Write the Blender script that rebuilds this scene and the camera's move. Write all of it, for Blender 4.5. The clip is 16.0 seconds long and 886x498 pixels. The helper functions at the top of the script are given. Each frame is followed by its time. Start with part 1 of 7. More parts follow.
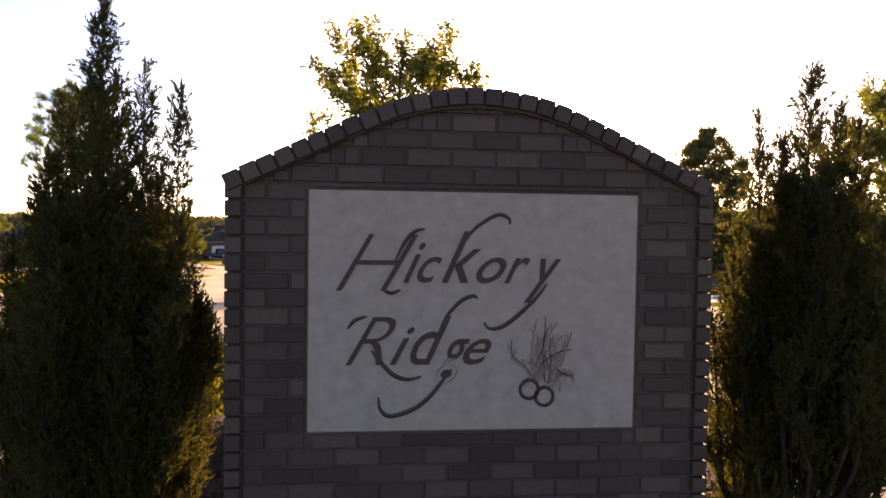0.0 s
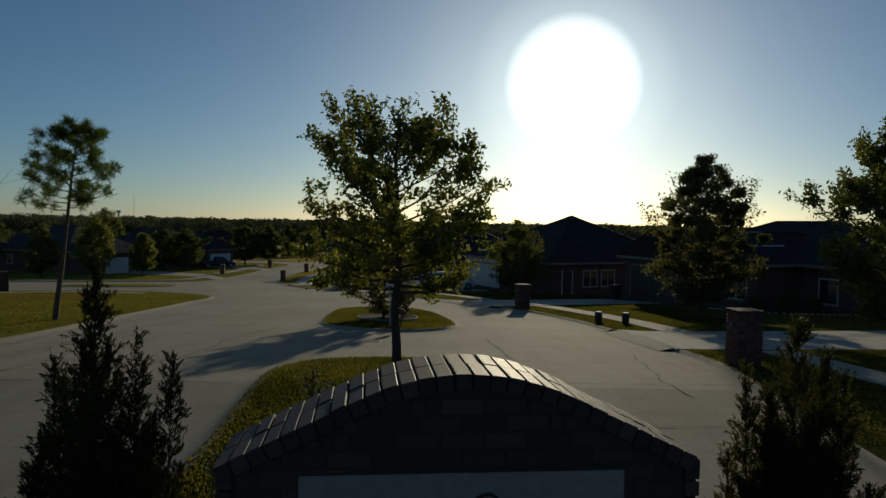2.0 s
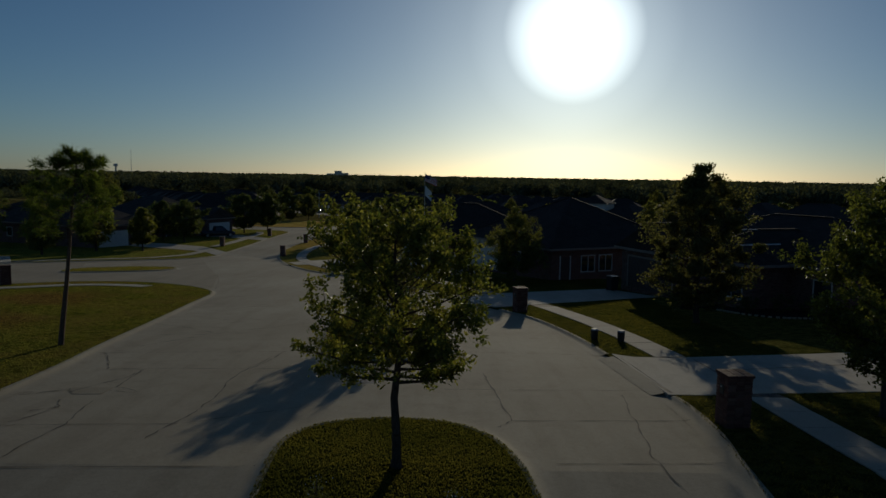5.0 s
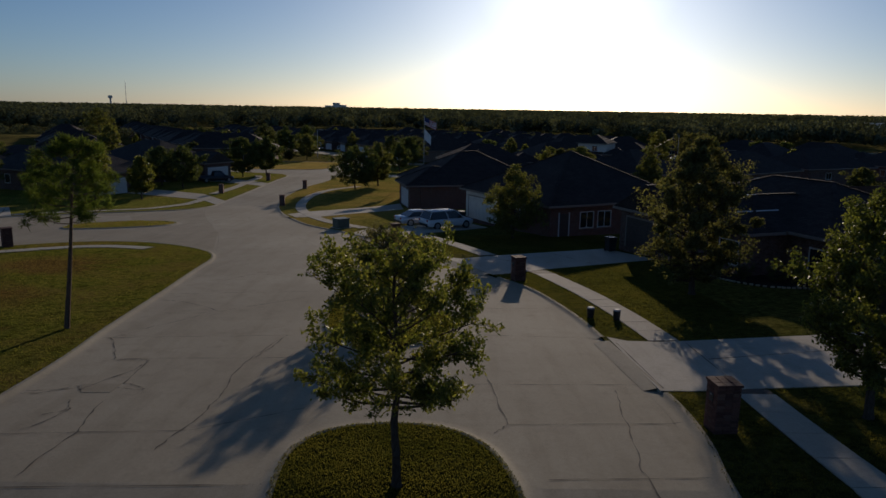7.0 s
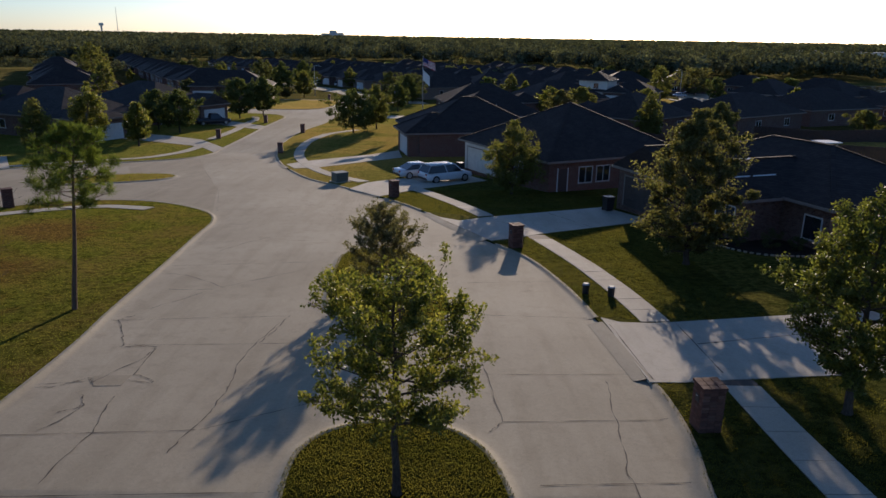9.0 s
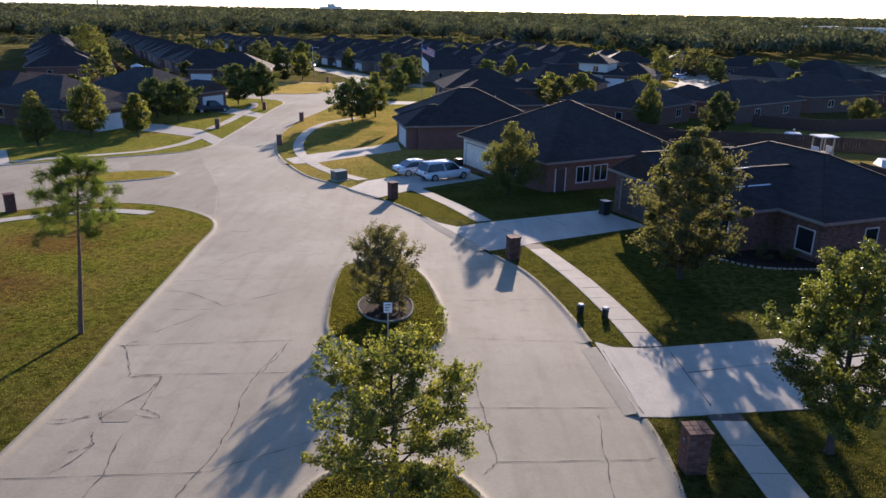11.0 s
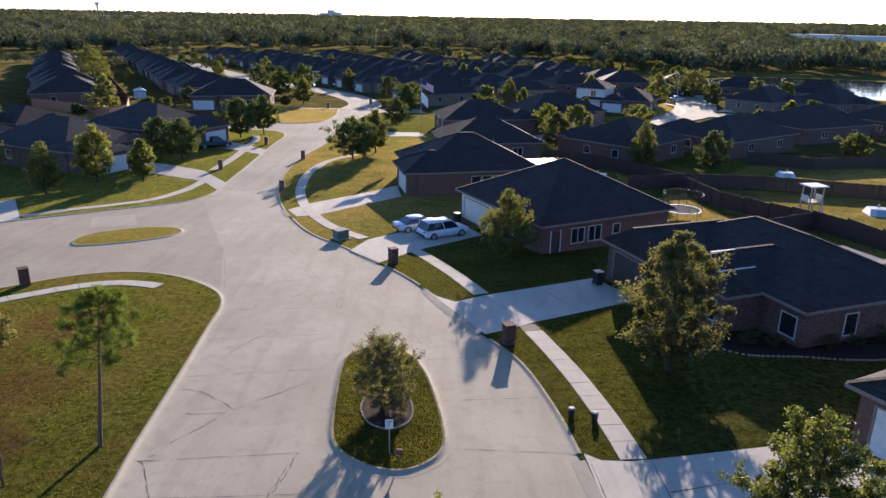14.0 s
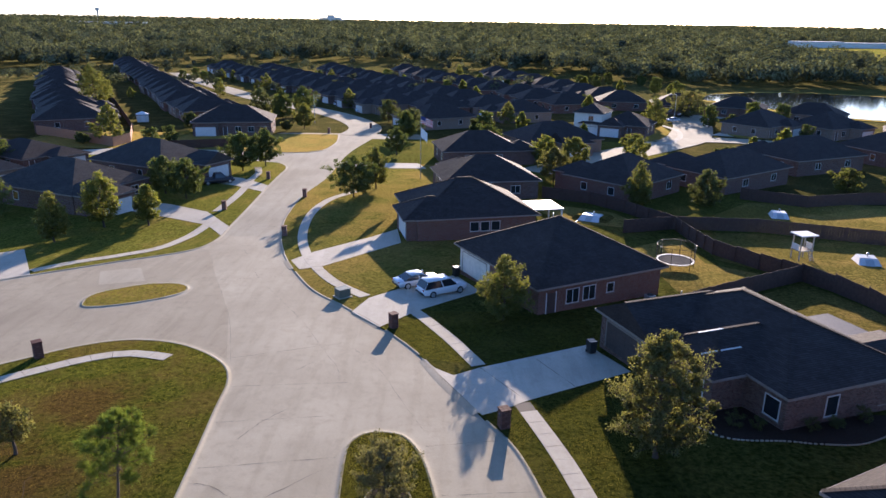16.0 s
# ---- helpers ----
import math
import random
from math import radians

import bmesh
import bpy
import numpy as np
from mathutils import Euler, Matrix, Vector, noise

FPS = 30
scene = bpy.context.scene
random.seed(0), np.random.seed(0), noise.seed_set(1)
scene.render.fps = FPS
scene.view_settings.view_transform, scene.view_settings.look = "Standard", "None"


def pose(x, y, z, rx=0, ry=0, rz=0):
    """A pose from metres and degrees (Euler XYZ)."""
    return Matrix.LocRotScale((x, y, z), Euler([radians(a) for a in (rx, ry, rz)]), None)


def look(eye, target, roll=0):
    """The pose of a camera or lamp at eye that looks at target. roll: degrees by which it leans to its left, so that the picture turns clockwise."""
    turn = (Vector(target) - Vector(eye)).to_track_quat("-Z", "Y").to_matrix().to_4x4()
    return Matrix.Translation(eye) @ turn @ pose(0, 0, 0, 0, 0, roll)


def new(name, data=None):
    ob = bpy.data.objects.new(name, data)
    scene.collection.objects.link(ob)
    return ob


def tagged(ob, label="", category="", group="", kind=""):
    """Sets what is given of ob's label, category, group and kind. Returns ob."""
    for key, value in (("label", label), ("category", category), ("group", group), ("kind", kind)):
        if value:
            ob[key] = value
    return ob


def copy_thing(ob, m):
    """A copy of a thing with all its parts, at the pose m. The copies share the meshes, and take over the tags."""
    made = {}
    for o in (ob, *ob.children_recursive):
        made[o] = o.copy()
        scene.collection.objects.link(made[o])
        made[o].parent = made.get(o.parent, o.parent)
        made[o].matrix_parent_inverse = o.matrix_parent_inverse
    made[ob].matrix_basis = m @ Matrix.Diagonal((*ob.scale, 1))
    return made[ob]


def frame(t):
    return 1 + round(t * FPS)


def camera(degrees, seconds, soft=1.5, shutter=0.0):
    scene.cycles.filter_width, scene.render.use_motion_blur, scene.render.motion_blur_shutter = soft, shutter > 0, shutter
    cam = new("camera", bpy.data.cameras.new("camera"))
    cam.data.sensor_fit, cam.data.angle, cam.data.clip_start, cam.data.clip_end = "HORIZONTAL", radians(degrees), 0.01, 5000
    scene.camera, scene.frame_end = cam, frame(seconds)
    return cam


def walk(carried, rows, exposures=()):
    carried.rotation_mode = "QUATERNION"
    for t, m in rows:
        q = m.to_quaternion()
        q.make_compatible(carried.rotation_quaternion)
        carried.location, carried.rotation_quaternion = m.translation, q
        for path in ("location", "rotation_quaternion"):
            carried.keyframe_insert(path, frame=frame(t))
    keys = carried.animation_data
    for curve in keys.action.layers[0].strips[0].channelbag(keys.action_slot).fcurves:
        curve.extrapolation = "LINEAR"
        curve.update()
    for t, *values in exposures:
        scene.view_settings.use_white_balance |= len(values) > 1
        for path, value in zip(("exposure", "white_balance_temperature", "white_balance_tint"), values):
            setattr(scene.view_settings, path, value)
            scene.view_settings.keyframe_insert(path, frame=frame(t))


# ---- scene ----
cam = camera(63.2, 16.0)
METRES, EYE, TILT, LEAN, TURN = 21.0, 2.15, -2.0, -0.85, 0.0
ROWS = [
    (0.0, 0.0, 0.0, 0.0, 0.0, 0.0, -0.0),
    (0.5, 0.0002, -0.0002, 0.0107, -0.06, 0.01, -0.05),
    (1.0, 0.0007, -0.0001, 0.0262, -0.09, 0.03, -0.12),
    (1.5, 0.0015, -0.0006, 0.0423, -0.1, 0.06, -0.12),
    (2.0, 0.0021, -0.0017, 0.0613, -0.12, 0.07, -0.13),
    (2.5, 0.0024, -0.0022, 0.081, -0.12, 0.11, -0.17),
    (3.0, 0.0034, -0.0047, 0.1006, -0.12, 0.14, -0.18),
    (5.5, 0.0027, -0.0133, 0.2166, -0.21, -5.06, -0.08),
    (6.0, 0.0029, -0.0132, 0.24, -0.23, -6.31, -0.1),
    (6.5, 0.0041, -0.0136, 0.2639, -0.22, -7.61, -0.09),
    (7.0, 0.0044, -0.0134, 0.2877, -0.22, -9.0, -0.08),
    (7.5, 0.0048, -0.0139, 0.3118, -0.24, -10.4, -0.06),
    (8.0, 0.0052, -0.0148, 0.336, -0.26, -11.8, -0.07),
    (8.5, 0.0057, -0.0155, 0.3606, -0.27, -13.24, -0.07),
    (11.0, 0.0092, -0.0181, 0.4854, -0.32, -16.38, -0.14),
    (11.5, 0.0095, -0.0207, 0.515, -0.33, -16.34, -0.14),
    (12.0, 0.0099, -0.023, 0.547, -0.33, -16.3, -0.12),
    (12.5, 0.0106, -0.0255, 0.5839, -0.33, -16.25, -0.11),
    (13.0, 0.0113, -0.0284, 0.6276, -0.35, -16.18, -0.1),
    (13.5, 0.0114, -0.0334, 0.6783, -0.36, -16.12, -0.1),
    (14.0, 0.0122, -0.0384, 0.7328, -0.36, -16.04, -0.09),
    (14.5, 0.0129, -0.0433, 0.7934, -0.37, -15.97, -0.09),
    (15.0, 0.014, -0.0481, 0.8586, -0.38, -15.9, -0.06),
    (15.5, 0.0152, -0.0535, 0.9234, -0.38, -15.85, -0.04),
    (16.0, 0.0167, -0.0599, 0.9974, -0.39, -15.78, -0.01),
]
EXPOSURES = [(0.0, 1.8, 10800, 38), (0.5, 0.55, 8600, 18), (1.0, -0.28, 7100, 5), (1.5, -0.95, 6700, 0), (2.5, -1.5, 6350, -3), (3.0, -1.65, 6250, -3), (5.5, -1.88, 6100, 3), (6.0, -1.75, 6120, 7), (7.0, -1.15, 6220, 13), (8.5, -0.22, 6250, 15), (11.0, 1.1, 5980, 20), (13.0, 1.2, 5980, 20), (16.0, 1.38, 5950, 20)]
SKY, SUN = 0.125, 5.0
walk(cam, [(t, pose(0, 0, EYE, TILT, LEAN, TURN) @ pose(METRES * x, METRES * y, METRES * z, 90 + pitch, roll, yaw)) for t, x, y, z, yaw, pitch, roll in ROWS],
     exposures=EXPOSURES)

# ---- world and sun: low evening sun ahead of the camera ----
SUN_EL, SUN_AZ = radians(11.0), radians(10.1)
SUN_DIR = Vector((math.sin(SUN_AZ) * math.cos(SUN_EL), math.cos(SUN_AZ) * math.cos(SUN_EL), math.sin(SUN_EL)))
world = bpy.data.worlds.new("world")
scene.world = world
world.use_nodes = True
wn, wl = world.node_tree.nodes, world.node_tree.links
sky = wn.new("ShaderNodeTexSky")
sky.sky_type = "NISHITA"
sky.sun_disc = False
sky.sun_elevation, sky.sun_rotation = SUN_EL, SUN_AZ
sky.air_density, sky.dust_density, sky.ozone_density = 0.78, 0.5, 4.0
wn["Background"].inputs["Strength"].default_value = SKY
# glare of the sun, added to the sky colour as a bright ring
way = wn.new("ShaderNodeTexCoord")
near_sun = wn.new("ShaderNodeVectorMath")
near_sun.operation = "DOT_PRODUCT"
near_sun.inputs[1].default_value = SUN_DIR
wl.new(way.outputs["Generated"], near_sun.inputs[0])
ring = wn.new("ShaderNodeValToRGB")
for stop, (angle, glow) in zip([ring.color_ramp.elements[0], ring.color_ramp.elements.new(0.5), ring.color_ramp.elements.new(0.7), ring.color_ramp.elements.new(0.9)], ((22.0, 0.0), (13.0, 0.013), (8.0, 0.042), (5.3, 0.12))):
    stop.position, stop.color = (math.cos(radians(angle)) - 0.92) / 0.08, (glow, glow, glow, 1)
ring.color_ramp.elements[-1].color = (1, 1, 1, 1)
span = wn.new("ShaderNodeMapRange")
span.inputs["From Min"].default_value, span.inputs["From Max"].default_value = 0.92, 1.0
wl.new(near_sun.outputs["Value"], span.inputs["Value"])
wl.new(span.outputs["Result"], ring.inputs["Fac"])
sun_glare = wn.new("ShaderNodeVectorMath")
sun_glare.operation = "MULTIPLY_ADD"
sun_glare.inputs[1].default_value = (30, 30, 29.5)
wl.new(ring.outputs["Color"], sun_glare.inputs[0])
wl.new(sky.outputs["Color"], sun_glare.inputs[2])
wl.new(sun_glare.outputs["Vector"], wn["Background"].inputs["Color"])
sun = new("sun", bpy.data.lights.new("sun", "SUN"))
sun.data.energy, sun.data.angle, sun.data.color = SUN, radians(0.6), (1.0, 0.81, 0.60)
sun.matrix_world = look(SUN_DIR * 200, (0, 0, 0))


# ---- small tools ----
def ground_z(x, y):
    """Height of the ground: a flat crest by the monument, then a fall that eases into the plain."""
    if y < 14:
        return 0.30
    if y < 88:
        return 0.30 - 0.0565 * (y - 14)
    return max(-3.881 - 0.018 * (y - 88), -9.5) + max(y - 900, 0) * 0.003


def thing(name, x=0.0, y=0.0, z=None, rz=0.0, label="", category="", group="", kind=""):
    ob = new(name)
    ob.empty_display_size = 0.2
    ob.matrix_basis = pose(x, y, ground_z(x, y) if z is None else z, 0, 0, rz)
    return tagged(ob, label, category, group, kind)


def part(name, bm, material, parent=None, label="", smooth=False):
    me = bpy.data.meshes.new(name)
    bmesh.ops.recalc_face_normals(bm, faces=bm.faces)
    if smooth:
        for f in bm.faces:
            f.smooth = True
    bm.to_mesh(me)
    bm.free()
    for m in (material if isinstance(material, (list, tuple)) else [material]):
        me.materials.append(m)
    ob = new(name, me)
    ob.parent = parent
    return tagged(ob, label)


def np_part(name, verts, faces, material, parent=None, label="", smooth=False):
    """A mesh from arrays: verts (n, 3), faces (m, k)."""
    verts, faces = np.asarray(verts, dtype=np.float32), np.asarray(faces, dtype=np.int32)
    me = bpy.data.meshes.new(name)
    m, k = faces.shape
    me.vertices.add(len(verts))
    me.vertices.foreach_set("co", verts.ravel())
    me.loops.add(m * k)
    me.loops.foreach_set("vertex_index", faces.ravel())
    me.polygons.add(m)
    me.polygons.foreach_set("loop_start", np.arange(0, m * k, k, dtype=np.int32))
    me.polygons.foreach_set("loop_total", np.full(m, k, dtype=np.int32))
    if smooth:
        me.polygons.foreach_set("use_smooth", np.ones(m, dtype=bool))
    me.update(calc_edges=True)
    me.materials.append(material)
    ob = new(name, me)
    ob.parent = parent
    return tagged(ob, label)


def shared(name, me, parent, x, y, z, rz=0.0, rx=0.0, ry=0.0):
    """Another object on the same mesh, for pieces that are alike."""
    ob = new(name, me)
    ob.parent = parent
    ob.matrix_basis = pose(x, y, z, rx, ry, rz)
    return ob


def box(bm, x0, x1, y0, y1, z0, z1, bevel=0.0, turn=None):
    got = bmesh.ops.create_cube(bm, size=1.0)["verts"]
    bmesh.ops.scale(bm, vec=(x1 - x0, y1 - y0, z1 - z0), verts=got)
    bmesh.ops.translate(bm, vec=((x0 + x1) / 2, (y0 + y1) / 2, (z0 + z1) / 2), verts=got)
    if turn is not None:
        bmesh.ops.transform(bm, matrix=turn, verts=got)
    if bevel:
        edges = list({e for v in got for e in v.link_edges})
        bmesh.ops.bevel(bm, geom=edges, offset=bevel, segments=1, affect="EDGES")
    return bm


def a_box(x0, x1, y0, y1, z0, z1, bevel=0.0):
    return box(bmesh.new(), x0, x1, y0, y1, z0, z1, bevel)


def cyl(bm, x, y, z0, z1, r0, r1=None, n=16, m=None):
    got = bmesh.ops.create_cone(bm, cap_ends=True, segments=n, radius1=r0, radius2=r0 if r1 is None else r1, depth=z1 - z0)["verts"]
    bmesh.ops.translate(bm, vec=(x, y, (z0 + z1) / 2), verts=got)
    if m is not None:
        bmesh.ops.transform(bm, matrix=m, verts=got)
    return bm


def smooth_line(pts, n=6, closed=False):
    """A Catmull-Rom line through plan points."""
    p = [Vector((a, b)) for a, b in pts]
    k = len(p)
    out = []
    for i in range(k if closed else k - 1):
        if closed:
            a, b, c, d = p[(i - 1) % k], p[i], p[(i + 1) % k], p[(i + 2) % k]
        else:
            a, b, c, d = p[max(i - 1, 0)], p[i], p[i + 1], p[min(i + 2, k - 1)]
        for j in range(n):
            s = j / n
            out.append(0.5 * ((2 * b) + (c - a) * s + (2 * a - 5 * b + 4 * c - d) * s * s + (3 * b - a - 3 * c + d) * s ** 3))
    if not closed:
        out.append(p[-1])
    return [(q.x, q.y) for q in out]


def offset_line(pts, d, closed=False):
    """The line moved d to its left."""
    k = len(pts)
    out = []
    for i, (x, y) in enumerate(pts):
        a = pts[(i - 1) % k] if closed or i else pts[i]
        b = pts[(i + 1) % k] if closed or i < k - 1 else pts[i]
        t = Vector((b[0] - a[0], b[1] - a[1]))
        t = t.normalized() if t.length else Vector((1, 0))
        out.append((x - t.y * d, y + t.x * d))
    return out


def sheet(name, outline, dz, material, depth=0.25, label="", category="", cuts=(14, 88), parent=None):
    """A level-following slab with the given plan outline, its top dz over the ground."""
    bm = bmesh.new()
    vs = [bm.verts.new((x, y, 0)) for x, y in outline]
    es = [bm.edges.new((vs[i], vs[(i + 1) % len(vs)])) for i in range(len(vs))]
    bmesh.ops.triangle_fill(bm, use_beauty=True, use_dissolve=False, edges=es)
    for c in cuts:
        bmesh.ops.bisect_plane(bm, geom=list(bm.verts) + list(bm.edges) + list(bm.faces), plane_co=(0, c, 0), plane_no=(0, 1, 0))
    if depth:
        edge = [e for e in bm.edges if len(e.link_faces) == 1]
        low = bmesh.ops.extrude_edge_only(bm, edges=edge)["geom"]
        low = {v for v in low if isinstance(v, bmesh.types.BMVert)}
    else:
        low = set()
    for v in bm.verts:
        v.co.z = ground_z(v.co.x, v.co.y) + dz - (depth if v in low else 0)
    ob = part(name, bm, material, parent)
    return tagged(ob, label, category, kind="structure") if parent is None else ob


def sweep(name, line, profile, material, closed=False, parent=None, label="", category="", kind=""):
    """A profile of (offset to the left, height over ground) drawn along a plan line."""
    rows = [offset_line(line, o, closed) for o, _ in profile]
    n, k = len(line), len(profile)
    verts = [(rows[j][i][0], rows[j][i][1], ground_z(rows[j][i][0], rows[j][i][1]) + profile[j][1]) for i in range(n) for j in range(k)]
    faces = [(i * k + j, ((i + 1) % n) * k + j, ((i + 1) % n) * k + j + 1, i * k + j + 1) for i in range(n if closed else n - 1) for j in range(k - 1)]
    ob = np_part(name, verts, faces, material, parent, label)
    return tagged(ob, category=category, kind=kind)


# ---- materials ----
def material(name, base, rough=0.8, metal=0.0, spec=0.5):
    m = bpy.data.materials.new(name)
    m.use_nodes = True
    b = m.node_tree.nodes["Principled BSDF"]
    b.inputs["Base Color"].default_value = (*base, 1)
    b.inputs["Roughness"].default_value = rough
    b.inputs["Metallic"].default_value = metal
    b.inputs["Specular IOR Level"].default_value = spec
    return m


def tools(m):
    return m.node_tree.nodes, m.node_tree.links, m.node_tree.nodes["Principled BSDF"]


def coords(m, scale=1.0, world_space=False):
    n, l, _ = tools(m)
    src = n.new("ShaderNodeNewGeometry").outputs["Position"] if world_space else n.new("ShaderNodeTexCoord").outputs["Object"]
    mp = n.new("ShaderNodeMapping")
    mp.inputs["Scale"].default_value = (scale,) * 3 if isinstance(scale, (int, float)) else scale
    l.new(src, mp.inputs["Vector"])
    return mp.outputs["Vector"]


def noise_tex(m, vec, scale, detail=4, rough=0.6):
    n, l, _ = tools(m)
    t = n.new("ShaderNodeTexNoise")
    t.inputs["Scale"].default_value, t.inputs["Detail"].default_value, t.inputs["Roughness"].default_value = scale, detail, rough
    l.new(vec, t.inputs["Vector"])
    return t.outputs["Fac"]


def ramp(m, fac, stops):
    n, l, _ = tools(m)
    r = n.new("ShaderNodeValToRGB")
    el = r.color_ramp.elements
    while len(el) < len(stops):
        el.new(0.5)
    for e, (p, c) in zip(el, stops):
        e.position, e.color = p, (*c, 1)
    l.new(fac, r.inputs["Fac"])
    return r.outputs["Color"]


def mix(m, fac, a, b, mode="MIX"):
    n, l, _ = tools(m)
    x = n.new("ShaderNodeMix")
    x.data_type, x.blend_type = "RGBA", mode
    for sock, val in ((x.inputs[0], fac), (x.inputs[6], a), (x.inputs[7], b)):
        if isinstance(val, (int, float)):
            sock.default_value = val
        elif isinstance(val, tuple):
            sock.default_value = (*val, 1)
        else:
            l.new(val, sock)
    return x.outputs[2]


def bump(m, height, strength=0.3, distance=0.01):
    n, l, b = tools(m)
    k = n.new("ShaderNodeBump")
    k.inputs["Strength"].default_value, k.inputs["Distance"].default_value = strength, distance
    l.new(height, k.inputs["Height"])
    l.new(k.outputs["Normal"], b.inputs["Normal"])


def paint(m, colour):
    _, l, b = tools(m)
    l.new(colour, b.inputs["Base Color"])


def concrete(name, dark, light, stain, scale=1.0):
    m = material(name, light, 0.9, spec=0.15)
    v = coords(m, scale, True)
    big = noise_tex(m, v, 0.10, 4, 0.6)
    mid = noise_tex(m, v, 1.3, 5, 0.65)
    fine = noise_tex(m, v, 45, 3, 0.7)
    c = ramp(m, big, [(0.32, dark), (0.62, light)])
    c = mix(m, ramp(m, mid, [(0.50, (0, 0, 0)), (0.72, (0.6, 0.6, 0.6))]), c, stain)
    streak = noise_tex(m, coords(m, (scale * 1.1, scale * 0.10, scale), True), 1.0, 4, 0.6)
    c = mix(m, 0.8, c, ramp(m, streak, [(0.38, (0.84, 0.83, 0.81)), (0.50, (1, 1, 1)), (0.66, (1.06, 1.06, 1.06))]), "MULTIPLY")
    grit = noise_tex(m, v, 9, 4, 0.75)
    c = mix(m, 0.7, c, ramp(m, grit, [(0.34, (0.80, 0.80, 0.79)), (0.52, (1, 1, 1)), (0.70, (1.08, 1.08, 1.07))]), "MULTIPLY")
    c = mix(m, 0.35, c, ramp(m, fine, [(0.3, tuple(0.55 * k for k in light)), (0.7, tuple(1.25 * k for k in light))]))
    paint(m, c)
    bump(m, fine, 0.25, 0.006)
    return m


ROAD = concrete("road_concrete", (0.262, 0.230, 0.168), (0.382, 0.343, 0.258), (0.215, 0.186, 0.136))
KERB = concrete("kerb_concrete", (0.275, 0.243, 0.180), (0.385, 0.346, 0.262), (0.235, 0.204, 0.15))
WALK = concrete("walk_concrete", (0.37, 0.338, 0.272), (0.48, 0.443, 0.365), (0.29, 0.258, 0.205))
DRIVE = concrete("drive_concrete", (0.385, 0.354, 0.288), (0.49, 0.455, 0.378), (0.31, 0.278, 0.222))
WALK_SLAB = concrete("walk_slab", (0.37, 0.338, 0.272), (0.48, 0.443, 0.365), (0.29, 0.258, 0.205))
ROAD_SIDE = concrete("road_concrete_older", (0.232, 0.20, 0.146), (0.33, 0.292, 0.215), (0.188, 0.16, 0.114))
ROAD_NEW = concrete("road_concrete_newer", (0.285, 0.255, 0.192), (0.38, 0.343, 0.262), (0.24, 0.212, 0.158))
CRACK = material("crack_sealant", (0.055, 0.047, 0.040), 0.9)


def worn_spots(m):
    """Mask of the trodden, dried-out middle of the corner lawn, ragged at its rim."""
    n, l, _ = tools(m)
    v = coords(m, 1.0, True)
    rag = noise_tex(m, v, 0.55, 4, 0.65)
    total = None
    for x, y, r in ((-22.5, 41.5, 4.2), (-27.5, 36.5, 6.0), (-21.5, 32.0, 3.6), (-19.0, 26.0, 2.6)):
        d = n.new("ShaderNodeVectorMath")
        d.operation = "DISTANCE"
        flat = n.new("ShaderNodeVectorMath")
        flat.operation = "MULTIPLY"
        flat.inputs[1].default_value = (1, 1, 0)
        l.new(v, flat.inputs[0])
        l.new(flat.outputs[0], d.inputs[0])
        d.inputs[1].default_value = (x, y, 0)
        k = n.new("ShaderNodeMath")
        k.operation = "MULTIPLY_ADD"
        l.new(d.outputs["Value"], k.inputs[0])
        k.inputs[1].default_value = -0.5 / r
        k.inputs[2].default_value = 0.5
        if total is None:
            total = k.outputs[0]
        else:
            mx = n.new("ShaderNodeMath")
            mx.operation = "MAXIMUM"
            l.new(total, mx.inputs[0])
            l.new(k.outputs[0], mx.inputs[1])
            total = mx.outputs[0]
    both = n.new("ShaderNodeMath")
    both.operation = "ADD"
    l.new(total, both.inputs[0])
    l.new(rag, both.inputs[1])
    return ramp(m, both.outputs[0], [(0.50, (0, 0, 0)), (0.80, (0.8, 0.8, 0.8))])


def grass(name, a, b, dry, dry_at=0.55, bare=None):
    m = material(name, a, 1.0, spec=0.0)
    v = coords(m, 1.0, True)
    big = noise_tex(m, v, 0.16, 4, 0.6)
    mid = noise_tex(m, v, 1.6, 4, 0.65)
    fine = noise_tex(m, v, 28, 4, 0.75)
    c = ramp(m, mid, [(0.35, a), (0.65, b)])
    c = mix(m, ramp(m, big, [(dry_at - 0.09, (0, 0, 0)), (dry_at + 0.09, (1, 1, 1))]), c, dry)
    if bare:
        c = mix(m, worn_spots(m), c, bare)
    # tuft mottling, with the tufts' own shadows darkened into the colour
    tuft_shade = noise_tex(m, v, 3.2, 3, 0.7)
    c = mix(m, 0.75, c, ramp(m, tuft_shade, [(0.36, (0.40, 0.43, 0.36)), (0.52, (1, 1, 1)), (0.66, (1.45, 1.38, 1.2))]), "MULTIPLY")
    c = mix(m, 0.6, c, ramp(m, fine, [(0.32, (0.3, 0.3, 0.25)), (0.6, (1, 1, 1))]), "MULTIPLY")
    paint(m, mix(m, 1.0, c, (0.36, 0.38, 0.33), "MULTIPLY"))
    _, l, b = tools(m)
    b.inputs["Sheen Weight"].default_value, b.inputs["Sheen Roughness"].default_value = 0.25, 0.35
    l.new(mix(m, 1.0, c, (4.0, 4.0, 3.6), "MULTIPLY"), b.inputs["Sheen Tint"])
    bump(m, fine, 0.6, 0.025)
    return m


